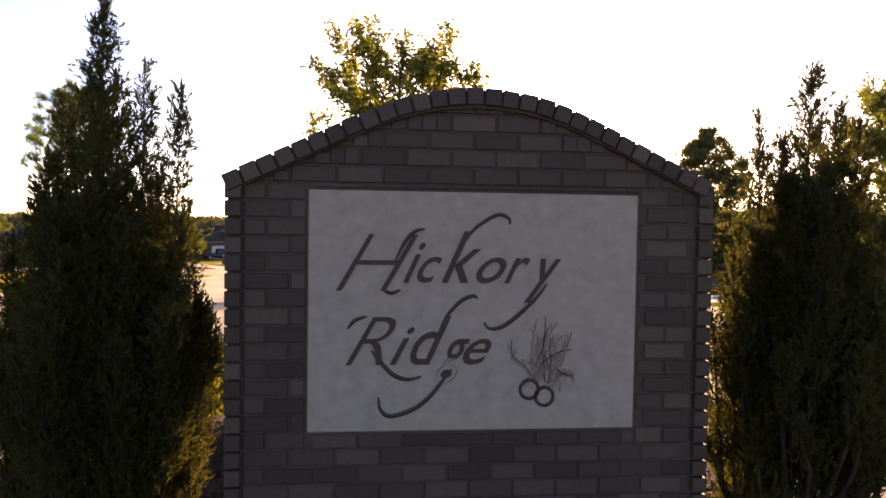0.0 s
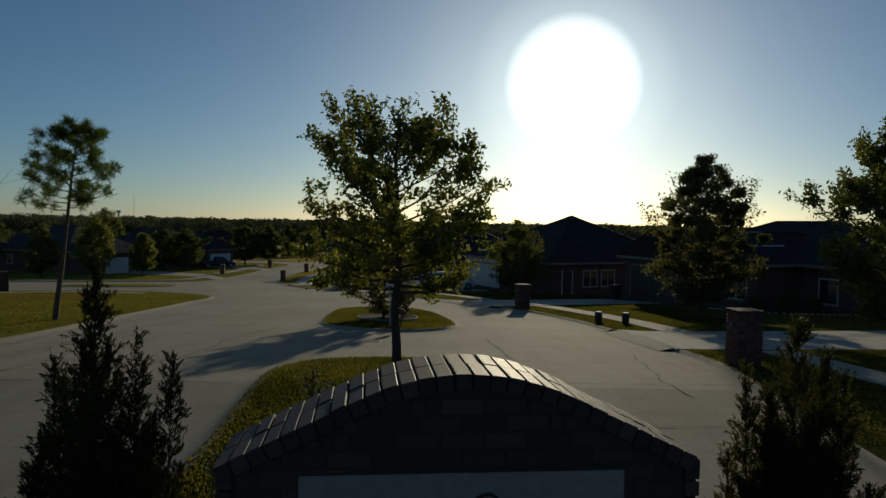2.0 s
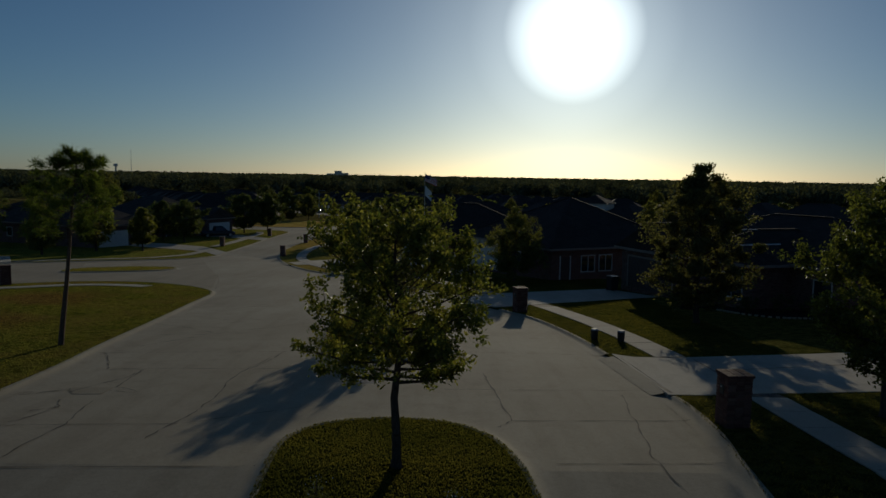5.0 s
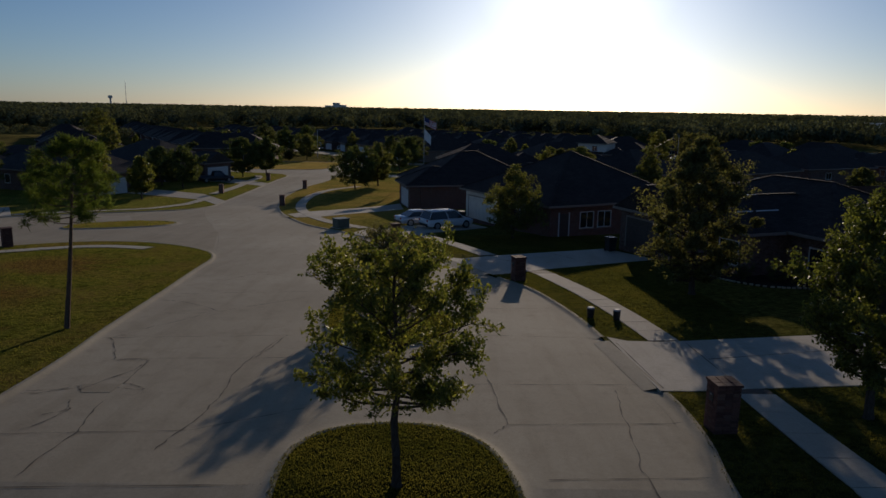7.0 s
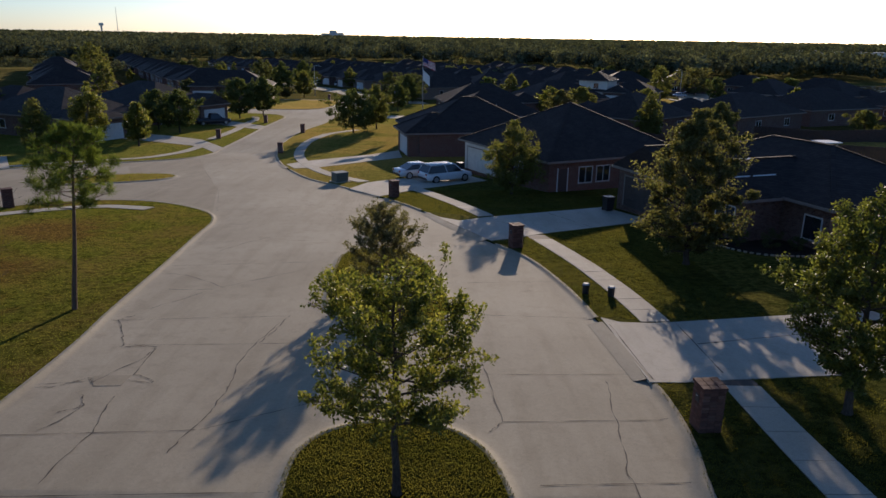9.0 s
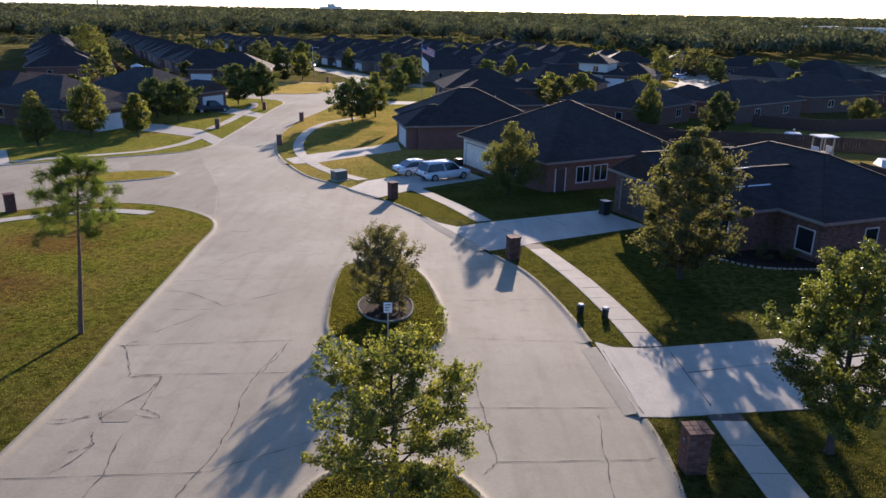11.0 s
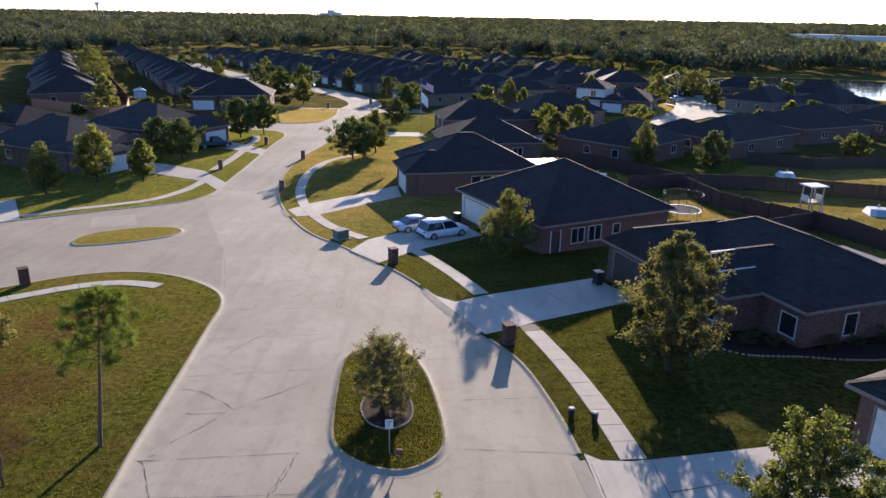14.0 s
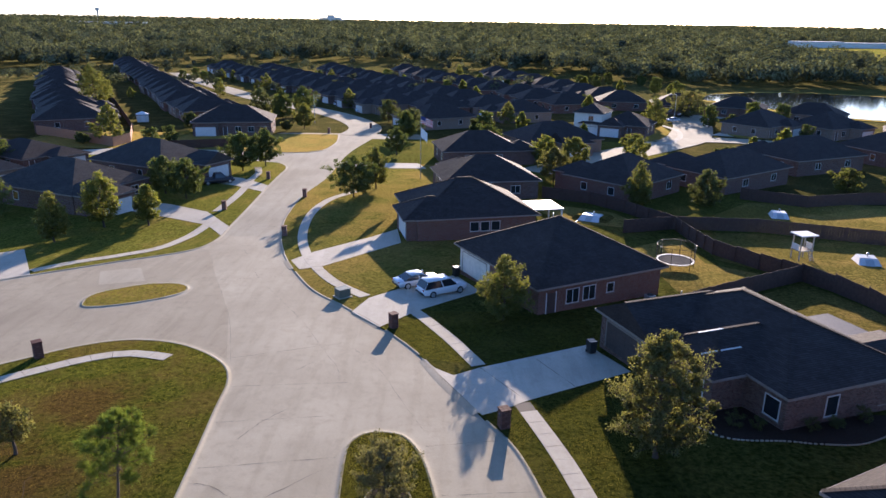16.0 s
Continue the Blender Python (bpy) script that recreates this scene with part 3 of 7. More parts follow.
sheet("lawn_5", [p for p in EAST if 56.5 < p[1] < 142] + [(1.0, 142.0), (12.0, 108.0), (10.0, 82.0), (3.0, 66.0)], LAWN + 0.006, GRASS_SUN, 0.1, "front lawns coloured golden as if sunlit", "lawn")

WALKS = [
    ("sidewalk_1", [(9.5, -10), (9.5, 10), (9.45, 15), (9.45, 18), (9.5, 20.5)], 1.15),
    ("sidewalk_2", [(8.6, 26.0), (8.4, 28.5), (8.08, 31.3), (7.5, 35.0), (6.65, 39.0), (5.95, 42.0)], 1.2),
    ("sidewalk_3", [(3.4, 48.0), (1.5, 53.0), (-1.0, 58.5), (-2.2, 60.6)], 1.2),
    ("sidewalk_4", [(-6.6, 64.0), (-10.0, 68.2), (-12.6, 73.2), (-14.8, 79.0), (-16.6, 86.0), (-17.6, 93.1), (-17.8, 101.5), (-16.4, 109.7), (-12.8, 116.0)], 1.25),
    ("sidewalk_5", [(-20.0, 48.9), (-23.2, 49.6), (-26.0, 48.4), (-29.2, 45.6), (-36, 39.2), (-60, 19)], 1.2),
    ("sidewalk_6", [(-42.4, 71.2), (-39.6, 74.6), (-35.4, 78.2), (-32.4, 82.0), (-30.9, 89.7), (-30.7, 96.5)], 1.3),
    ("sidewalk_7", [(-31.7, 100.7), (-31.5, 108.1), (-31.7, 115.2), (-32.4, 123.0), (-32.7, 130.5), (-34.3, 136.4)], 1.3),
]
rng_slab = random.Random(2)
for name, pts, w in WALKS:
    base = ribbon(name, pts, w - 0.03, PAVE - 0.012, CRACK, "pale concrete sidewalk of jointed slabs", "sidewalk")
    line = smooth_line(pts, 24)
    cut, run, want = [line[0]], 0.0, 1.5
    for a, b in zip(line, line[1:]):
        d = math.hypot(b[0] - a[0], b[1] - a[1])
        while run + d >= want:
            f = (want - run) / d
            cut.append((a[0] + (b[0] - a[0]) * f, a[1] + (b[1] - a[1]) * f))
            want += 1.5
        run += d
    left, right = offset_line(cut, w / 2), offset_line(cut, -w / 2)
    for i in range(len(cut) - 1):
        quad = [Vector(p) for p in (left[i], right[i], right[i + 1], left[i + 1])]
        mid = sum(quad, Vector((0, 0))) / 4
        quad = [mid + (q - mid) * (1 - 0.025 / max((q - mid).length, 0.1)) for q in quad]
        lift = rng_slab.uniform(0.0, 0.012)
        bm = bmesh.new()
        top = [bm.verts.new((q.x, q.y, ground_z(q.x, q.y) + PAVE + 0.008 + lift)) for q in quad]
        low = [bm.verts.new((q.x, q.y, ground_z(q.x, q.y) + PAVE - 0.05)) for q in quad]
        bm.faces.new(top)
        for k in range(4):
            bm.faces.new((top[k], low[k], low[(k + 1) % 4], top[(k + 1) % 4]))
        part("slab", bm, WALK_SLAB, base)


def score(line_pts, width, dz, parent, name="joint"):
    """A dark joint or crack as a narrow seam that opens and closes along its way."""
    n = len(line_pts)
    lim = [max(0.12, 0.75 + 0.9 * math.sin(1.7 * i + 5.1 * line_pts[0][0]) * math.sin(0.53 * i + line_pts[0][1])) for i in range(n)]
    l1, r1 = offset_line(line_pts, width / 2), offset_line(line_pts, -width / 2)
    left = [(p[0] + (q[0] - p[0]) * k, p[1] + (q[1] - p[1]) * k) for p, q, k in zip(line_pts, l1, lim)]
    right = [(p[0] + (q[0] - p[0]) * k, p[1] + (q[1] - p[1]) * k) for p, q, k in zip(line_pts, r1, lim)]
    verts = [(x, y, ground_z(x, y) + dz) for pair in zip(left, right) for x, y in pair]
    faces = [(2 * i, 2 * i + 1, 2 * i + 3, 2 * i + 2) for i in range(n - 1)]
    return np_part(name, verts, faces, CRACK, parent)


def wander(a, b, amount, rng, n=10):
    a, b = Vector(a), Vector(b)
    d = b - a
    side = Vector((-d.y, d.x)).normalized()
    off = 0.0
    out = []
    for i in range(n + 1):
        out.append(tuple(a + d * (i / n) + side * off))
        off = off * 0.7 + rng.uniform(-amount, amount)
    return out


# ---- plants ----
def blades(centres, along, across, length, width):
    """Small rhombic leaves at the centres: arrays of directions, lengths and widths."""
    n = len(centres)
    le, wi = np.reshape(length, (-1, 1)), np.reshape(width, (-1, 1))
    v = np.empty((n, 4, 3))
    v[:, 0] = centres - along * le * 0.5
    v[:, 1] = centres + across * wi * 0.5
    v[:, 2] = centres + along * le * 0.5
    v[:, 3] = centres - across * wi * 0.5
    return v.reshape(-1, 3), np.arange(n * 4).reshape(n, 4)


def unit(a):
    return a / np.maximum(np.linalg.norm(a, axis=1, keepdims=True), 1e-9)


def random_leaves(centres, rng, length, width, up=0.0):
    n = len(centres)
    al = unit(rng.normal(size=(n, 3)) + np.array([0, 0, up]))
    ac = unit(np.cross(al, rng.normal(size=(n, 3))))
    return blades(centres, al, ac, rng.uniform(0.7, 1.3, n) * length, rng.uniform(0.7, 1.3, n) * width)


def tubes(segments, sides=6):
    """Tapered limbs: rows of (p0, p1, r0, r1)."""
    verts, faces = [], []
    for p0, p1, r0, r1 in segments:
        p0, p1 = np.array(p0, float), np.array(p1, float)
        d = p1 - p0
        d = d / max(np.linalg.norm(d), 1e-9)
        a = np.cross(d, [0.31, 0.95, 0.05] if abs(d[1]) < 0.9 else [1, 0, 0])
        a /= np.linalg.norm(a)
        b = np.cross(d, a)
        k = len(verts)
        for p, r in ((p0, r0), (p1, r1)):
            for i in range(sides):
                w = 2 * math.pi * i / sides
                verts.append(p + r * (math.cos(w) * a + math.sin(w) * b))
        for i in range(sides):
            j = (i + 1) % sides
            faces.append((k + i, k + j, k + sides + j, k + sides + i))
    return verts, faces


def grow(rng, height, clear, radius, limbs, r0, peak=0.4, lean=0.15, twigs=5, lift=0.35):
    """Trunk, limbs and twigs of a broad tree, and the places where its leaves sit."""
    segs, tips, share = [], [], []
    trunk = [np.zeros(3)]
    steps = 7
    for i in range(1, steps + 1):
        f = i / steps
        trunk.append(np.array([rng.normal() * 0.03 * height * 0.3, rng.normal() * 0.03 * height * 0.3, f * height * 0.9]))
    rr = lambda z: r0 * (1 - 0.92 * z / (height * 0.9)) + 0.008
    segs.append((np.array([0, 0, -0.05]), np.array([0, 0, 0.18]), r0 * 1.5, r0 * 1.02))
    for a, b in zip(trunk, trunk[1:]):
        segs.append((a, b, rr(a[2]), rr(b[2])))

    def on_trunk(z):
        for a, b in zip(trunk, trunk[1:]):
            if a[2] <= z <= b[2]:
                return a + (b - a) * (z - a[2]) / (b[2] - a[2])
        return trunk[-1]

    turn = rng.uniform(0, 6.28)
    for i in range(limbs):
        f = (i + 0.5) / limbs
        z = clear + (height * 0.86 - clear) * f ** 1.05
        turn += 2.4 + rng.normal() * 0.35
        reach = radius * (math.sin(math.pi * min(max((f * 0.9 + 0.12), 0), 1) ** (peak / 0.5 + 0.25)) * 0.85 + 0.2) * rng.uniform(0.72, 1.18)
        start = on_trunk(z)
        rise = reach * (0.12 + 0.75 * f + rng.uniform(-0.1, 0.2))
        end = start + np.array([math.cos(turn) * reach, math.sin(turn) * reach, rise])
        mid = start + (end - start) * 0.5 + np.array([0, 0, -0.06 * reach]) + rng.normal(size=3) * 0.04 * reach
        lr = max(rr(z) * 0.5, 0.014)
        segs.append((start, mid, lr, lr * 0.6))
        segs.append((mid, end, lr * 0.6, 0.006))
        for j in range(twigs):
            g = rng.uniform(0.25, 1.0)
            base = start + (mid - start) * (g / 0.5) if g < 0.5 else mid + (end - mid) * ((g - 0.5) / 0.5)
            d = unit(rng.normal(size=(1, 3)) * 0.8 + (end - start)[None] / max(reach, 0.1) + np.array([[0, 0, lift]]))[0]
            tip = base + d * reach * rng.uniform(0.16, 0.36)
            segs.append((base, tip, lr * 0.3, 0.004))
            tips += [base * (1 - k) + tip * k for k in (0.3, 0.5, 0.7, 0.85, 1.0, 1.08)]
            share += [reach] * 6
        tips.append(end)
        share.append(reach)
    tips.append(np.array([0, 0, height * 0.95]))
    share.append(radius * 0.3)
    top = trunk[-1]
    for j in range(twigs):
        tip = top + np.array([rng.normal() * radius * 0.18, rng.normal() * radius * 0.18, height * rng.uniform(0.0, 0.1)])
        segs.append((top, tip, 0.01, 0.004))
        tips.append(tip)
        share.append(radius * 0.3)
    return segs, np.array(tips), np.array(share) ** 1.3


def broad_tree(name, x, y, label, height, clear, radius, limbs=26, r0=0.11, leaves=9000, leaf=(0.13, 0.07), lump=0.2, mat=None, seed=1, peak=0.4, twigs=5, group="", z=None, category="tree", rz=0.0, fill=0.0, cone=0.75, lift=0.35):
    rng = np.random.default_rng(seed)
    ob = thing(name, x, y, (ground_z(x, y) + LAWN) if z is None else z, rz, label, category, group)
    segs, tips, share = grow(rng, height, clear, radius, limbs, r0, peak, twigs=twigs, lift=lift)
    v, f = tubes(segs)
    np_part("trunk", v, f, BARK, ob, "slender grey-brown trunk and limbs", True)
    weight = rng.uniform(0.4, 1.6, len(tips)) * share
    if fill:
        k = int(60 + 30 * radius)
        g = rng.uniform(0.03, 1.0, k)
        a = rng.uniform(0, 6.283, k)
        reach = radius * (np.sin(math.pi * g ** cone) * 0.9 + 0.08) * rng.uniform(0.2, 1.0, k) ** 0.45 * (1 + 0.16 * np.sin(3 * a + seed))
        more = np.stack([np.cos(a) * reach, np.sin(a) * reach, clear + (height - clear) * g], 1)
        w = rng.uniform(0.4, 1.6, k) * (0.4 + reach / radius)
        weight = np.concatenate([weight / weight.sum() * (1 - fill), w / w.sum() * fill])
        tips = np.concatenate([tips, more])
    pick = rng.choice(len(tips), leaves, p=weight / weight.sum())
    c = tips[pick] + np.clip(rng.normal(size=(leaves, 3)), -1.7, 1.7) * lump * np.array([1, 1, 0.8])
    lv, lf = random_leaves(c, rng, leaf[0], leaf[1], 0.2)
    np_part("crown", lv, lf, mat or LEAF_OAK, ob, "uneven crown of small leaves")
    return ob


def pine_tree(x, y, height, seed=3):
    rng = np.random.default_rng(seed)
    ob = thing("pine_tree", x, y, ground_z(x, y) + LAWN, 0, "young slender pine with tufted open crown on worn lawn", "pine tree")
    segs = []
    bend = lambda z: np.array([0.95 * max(z / height, 0) ** 1.25, 0.12 * math.sin(z * 0.7), z])
    zs = np.linspace(-0.05, height * 0.97, 12)
    rr = lambda z: 0.105 * (1 - 0.88 * z / height) + 0.006
    for a, b in zip(zs, zs[1:]):
        segs.append((bend(a), bend(b), rr(a), rr(b)))
    tufts = []
    turn = 0.0
    for i in range(34):
        f = i / 33
        z = height * (0.57 + 0.39 * f)
        turn += 2.4 + rng.normal() * 0.3
        reach = (1.6 * (1 - f) ** 0.55 * (0.7 + 0.5 * f) + 0.25) * rng.uniform(0.7, 1.12)
        start = bend(z)
        end = start + np.array([math.cos(turn) * reach, math.sin(turn) * reach, reach * (0.15 + 0.55 * f)])
        mid = (start + end) / 2 + np.array([0, 0, -0.08 * reach])
        segs += [(start, mid, 0.022, 0.015), (mid, end, 0.015, 0.007)]
        tufts.append(end)
        for j in range(4):
            g = rng.uniform(0.45, 1)
            base = mid + (end - mid) * ((g - 0.5) * 2) if g > 0.5 else mid
            tip = base + unit(rng.normal(size=(1, 3)) * 0.7 + (end - start)[None] * 0.6 + np.array([[0, 0, 0.5]]))[0] * reach * rng.uniform(0.2, 0.4)
            segs.append((base, tip, 0.009, 0.004))
            tufts.append(tip)
    v, f = tubes(segs)
    np_part("trunk", v, f, BARK_PINE, ob, "thin straight trunk with bare lower limbs", True)
    tufts = np.array(tufts)
    per = 95
    centre = np.repeat(tufts, per, axis=0)
    d = unit(rng.normal(size=centre.shape) + np.array([0, 0, 0.45]))
    le = rng.uniform(0.16, 0.34, len(centre))
    ac = unit(np.cross(d, rng.normal(size=d.shape)))
    lv, lf = blades(centre + d * le[:, None] * 0.5 + rng.normal(size=centre.shape) * 0.045, d, ac, le, np.full(len(le), 0.019))
    np_part("needles", lv, lf, LEAF_PINE, ob, "rounded tufts of long green needles")
    return ob


def juniper(x, y, height, radius, label, seed, leaders):
    """An upright juniper: several leaders, each a slim cone of ascending feathery sprays."""
    rng = np.random.default_rng(seed)
    ob = thing("juniper", x, y, ground_z(x, y) + LAWN, 0, label, "juniper shrub", "junipers beside the monument")
    segs, cs, ds = [], [], []
    up = np.array([0, 0, 1.0])

    def spray(q, d, length, n):
        """A finger of scale leaves round a thin stem, narrowing to a point."""
        s = rng.uniform(0, 1, n)
        thick = (0.0105 * np.sin(math.pi * np.minimum(s * 0.75 + 0.22, 1)) + 0.001)
        c = q + d * (s * length)[:, None] + rng.normal(size=(n, 3)) * thick[:, None] * 0.62
        cs.append(c)
        ds.append(unit(d + rng.normal(size=(n, 3)) * 0.34))

    def leader(ox, oy, z0, z1, wide):
        """One upright stem with whorled sprays, wide at its foot and drawn out at its tip."""
        base = np.array([ox * 0.35, oy * 0.35, max(z0 - 0.5, 0.02)])
        foot = np.array([ox, oy, z0])
        top = np.array([ox * 1.1 + rng.normal() * 0.03, oy * 1.1 + rng.normal() * 0.03, z1])
        segs.append((base, foot, 0.012, 0.009))
        segs.append((foot, top, 0.009, 0.001))
        L = z1 - z0
        turn = rng.uniform(0, 6.28)
        for i in range(int(L / 0.0095)):
            g = rng.uniform(0, 1) ** 0.9
            turn += 2.4 + rng.normal() * 0.3
            side = np.array([math.cos(turn), math.sin(turn), 0])
            reach = 1.35 * wide * (1 - g) ** 0.8 * rng.uniform(0.3, 1.1) + 0.035
            q = foot + (top - foot) * g
            d = side * rng.uniform(0.4, 0.85) + up
            d = d / np.linalg.norm(d)
            length = reach * 1.6 + 0.02
            spray(q, d, length, int(10 + 64 * length))
            if length > 0.10:
                for _ in range(2):
                    e = d + rng.normal(size=3) * 0.42
                    spray(q + d * length * rng.uniform(0.35, 0.75), e / np.linalg.norm(e), length * 0.45, int(9 + 36 * length))
        spray(top - up * 0.12, up, 0.16, 70)

    for row in leaders:
        leader(*row)
    for i in range(26):
        a = rng.uniform(0, 6.283)
        f = rng.uniform(0.12, 0.95)
        top = height * (0.98 - 0.56 * f) * rng.uniform(0.88, 1.0)
        leader(math.cos(a) * radius * f, math.sin(a) * radius * f, max(top - 0.9, 0.2), top, 0.105)
    # outer skin of shorter plumes round the body
    for i in range(64):
        f = rng.uniform(0.0, 0.52)
        a = rng.uniform(0, 6.283)
        r = radius * (0.66 + 0.34 * math.sin(math.pi * min(f / 0.5, 1.0))) * (1 - max(f - 0.25, 0) * 1.5) * rng.uniform(0.7, 1.0)
        L = rng.uniform(0.2, 0.46)
        leader(math.cos(a) * r, math.sin(a) * r, f * height, f * height + L, 0.075)
    v, f = tubes(segs, 5)
    tagged(np_part("inner_wood", v, f, BARK_DARK, ob, "thin brown inner stems", True), kind="stuff")
    inner = 16000
    fz = rng.uniform(0.0, 0.60, inner)
    rad = radius * 0.74 * np.clip(1.12 - np.abs(fz - 0.22) * 1.9, 0.1, 1) * np.sqrt(rng.uniform(0, 1, inner))
    aa = rng.uniform(0, 6.283, inner)
    cs.append(np.stack([np.cos(aa) * rad, np.sin(aa) * rad, fz * height], 1))
    ds.append(unit(rng.normal(size=(inner, 3)) * 0.4 + up))
    c, d = np.concatenate(cs), np.concatenate(ds)
    ac = unit(np.cross(d, rng.normal(size=d.shape)))
    big = np.concatenate([np.ones(len(c) - inner), np.full(inner, 2.0)])
    lv, lf = blades(c, d, ac, rng.uniform(0.022, 0.040, len(c)) * big, rng.uniform(0.0045, 0.008, len(c)) * big)
    np_part("foliage", lv, lf, LEAF_JUNIPER, ob, "dense dark feathery sprays")
    return ob


# trees near the street
broad_tree("oak_tree", -0.8, 13.9, "young oak with dense small leaves on the entrance island", 5.5, 1.7, 1.95, 40, 0.10, 25000, (0.098, 0.05), 0.078, LEAF_OAK, 11, 0.30, 9, rz=180, fill=0.08, cone=0.7, lift=0.9)
pine_tree(-14.25, 26.65, 7.15)
broad_tree("small_tree", -2.35, 30.3, "bushy small evergreen tree in a mulched bed", 3.95, 0.12, 1.42, 46, 0.06, 19000, (0.105, 0.05), 0.085, LEAF_GREY, 5, 0.42, 9, fill=0.22, cone=0.9, lift=0.9)
broad_tree("shrub", -1.5, 29.7, "low pale-leaved shrub in the mulch ring", 1.05, 0.05, 0.5, 16, 0.02, 2600, (0.07, 0.035), 0.05, LEAF_GREY, 6, 0.4, 5, category="shrub", lift=0.8)
broad_tree("oak_tree", 11.75, 18.2, "young oak with yellow-green leaves beside the driveway", 6.5, 1.0, 1.95, 44, 0.12, 30000, (0.12, 0.06), 0.10, LEAF_DARK_OAK, 21, 0.32, 9, fill=0.28, lift=0.8)
broad_tree("maple_tree", 12.9, 35.3, "leafy grey-green maple before a brick house", 7.75, 0.6, 2.6, 58, 0.15, 46000, (0.15, 0.08), 0.15, LEAF_RUSSET, 8, 0.36, 10, fill=0.75, cone=0.86, lift=0.9)
broad_tree("young_tree", 6.1, 57.9, "young olive-green tree on a front lawn", 5.9, 0.6, 2.05, 32, 0.10, 12500, (0.18, 0.10), 0.17, LEAF_GOLD, 31, 0.22, 8, fill=0.45, cone=0.58, lift=0.9)


# ---- houses ----
def hip_roof(bm, x0, x1, y0, y1, z, pitch, over=0.45, gable_lo=False, gable_hi=False):
    """A hipped roof over a rectangle, ridge along the longer side; gable ends on request. Returns the ridge height."""
    x0, x1, y0, y1 = x0 - over, x1 + over, y0 - over, y1 + over
    along_x = (x1 - x0) >= (y1 - y0)
    half = min(x1 - x0, y1 - y0) / 2
    rise = half * pitch
    if along_x:
        ym = (y0 + y1) / 2
        a, b = (x0 if gable_lo else x0 + half, ym), (x1 if gable_hi else x1 - half, ym)
    else:
        xm = (x0 + x1) / 2
        a, b = (xm, y0 if gable_lo else y0 + half), (xm, y1 if gable_hi else y1 - half)
    low = [bm.verts.new((x, y, z - 0.16)) for x, y in ((x0, y0), (x1, y0), (x1, y1), (x0, y1))]
    eav = [bm.verts.new((x, y, z)) for x, y in ((x0, y0), (x1, y0), (x1, y1), (x0, y1))]
    ra, rb = bm.verts.new((*a, z + rise)), bm.verts.new((*b, z + rise))
    bm.faces.new(low[::-1])
    for i in range(4):
        bm.faces.new((low[i], low[(i + 1) % 4], eav[(i + 1) % 4], eav[i]))
    if along_x:
        bm.faces.new((eav[0], eav[1], rb, ra))
        bm.faces.new((eav[2], eav[3], ra, rb))
        bm.faces.new((eav[3], eav[0], ra))
        bm.faces.new((eav[1], eav[2], rb))
    else:
        bm.faces.new((eav[1], eav[2], rb, ra))
        bm.faces.new((eav[3], eav[0], ra, rb))
        bm.faces.new((eav[0], eav[1], ra))
        bm.faces.new((eav[2], eav[3], rb))
    return z + rise


def facing(bm, side, x0, x1, y0, y1, a, b, z0, z1, out0, out1):
    """A box on one side of a rectangle, from a to b along it, between two distances out of the wall."""
    if side == "w":
        box(bm, x0 - out1, x0 - out0, a, b, z0, z1)
    elif side == "e":
        box(bm, x1 + out0, x1 + out1, a, b, z0, z1)
    elif side == "s":
        box(bm, a, b, y0 - out1, y0 - out0, z0, z1)
    else:
        box(bm, a, b, y1 + out0, y1 + out1, z0, z1)
    return bm


def window(house, rect, side, at, width, z0, z1, panes=2):
    f = bmesh.new()
    h = width / 2
    for k in (-h, h - 0.07):
        facing(f, side, *rect, at + k, at + k + 0.07, z0, z1, -0.04, 0.045)
    for k in (z0, z1 - 0.07):
        facing(f, side, *rect, at - h + 0.072, at + h - 0.072, k, k + 0.07, -0.04, 0.045)
    for i in range(1, panes):
        c = at - h + width * i / panes
        facing(f, side, *rect, c - 0.03, c + 0.03, z0 + 0.072, z1 - 0.072, -0.03, 0.04)
    fr = part("window", f, FRAME_PAINT, house, "pale framed window")
    part("sill", facing(bmesh.new(), side, *rect, at - h - 0.06, at + h + 0.06, z0 - 0.08, z0 - 0.004, -0.02, 0.07), TRIM_PAINT, fr)
    part("pane", facing(bmesh.new(), side, *rect, at - h + 0.06, at + h - 0.06, z0 + 0.06, z1 - 0.06, 0.004, 0.016), GLASS, fr)


def garage_door(house, rect, side, at, width, height, mat, z0=0.02):
    d = bmesh.new()
    grid = [[d.verts.new((width * (i / 4 - 0.5), 0, height * j / 4)) for i in range(5)] for j in range(5)]
    faces = [d.faces.new((grid[j][i], grid[j][i + 1], grid[j + 1][i + 1], grid[j + 1][i])) for j in range(4) for i in range(4)]
    bmesh.ops.inset_individual(d, faces=faces, thickness=0.06, depth=0.0)
    bmesh.ops.inset_individual(d, faces=faces, thickness=0.02, depth=0.02)
    x0, x1, y0, y1 = rect
    turn = {"s": pose(at, y0 - 0.012, z0), "w": pose(x0 - 0.012, at, z0, 0, 0, -90), "e": pose(x1 + 0.012, at, z0, 0, 0, 90), "n": pose(at, y1 + 0.012, z0, 0, 0, 180)}[side]
    bmesh.ops.transform(d, matrix=turn, verts=d.verts)
    g = part("garage_door", d, mat, house, "panelled garage door")
    t = bmesh.new()
    facing(t, side, *rect, at - width / 2 - 0.12, at - width / 2 - 0.004, z0, z0 + height + 0.12, -0.02, 0.05)
    facing(t, side, *rect, at + width / 2 + 0.004, at + width / 2 + 0.12, z0, z0 + height + 0.12, -0.02, 0.05)
    facing(t, side, *rect, at - width / 2, at + width / 2, z0 + height + 0.004, z0 + height + 0.12, -0.02, 0.05)
    part("frame", t, TRIM_PAINT, g)


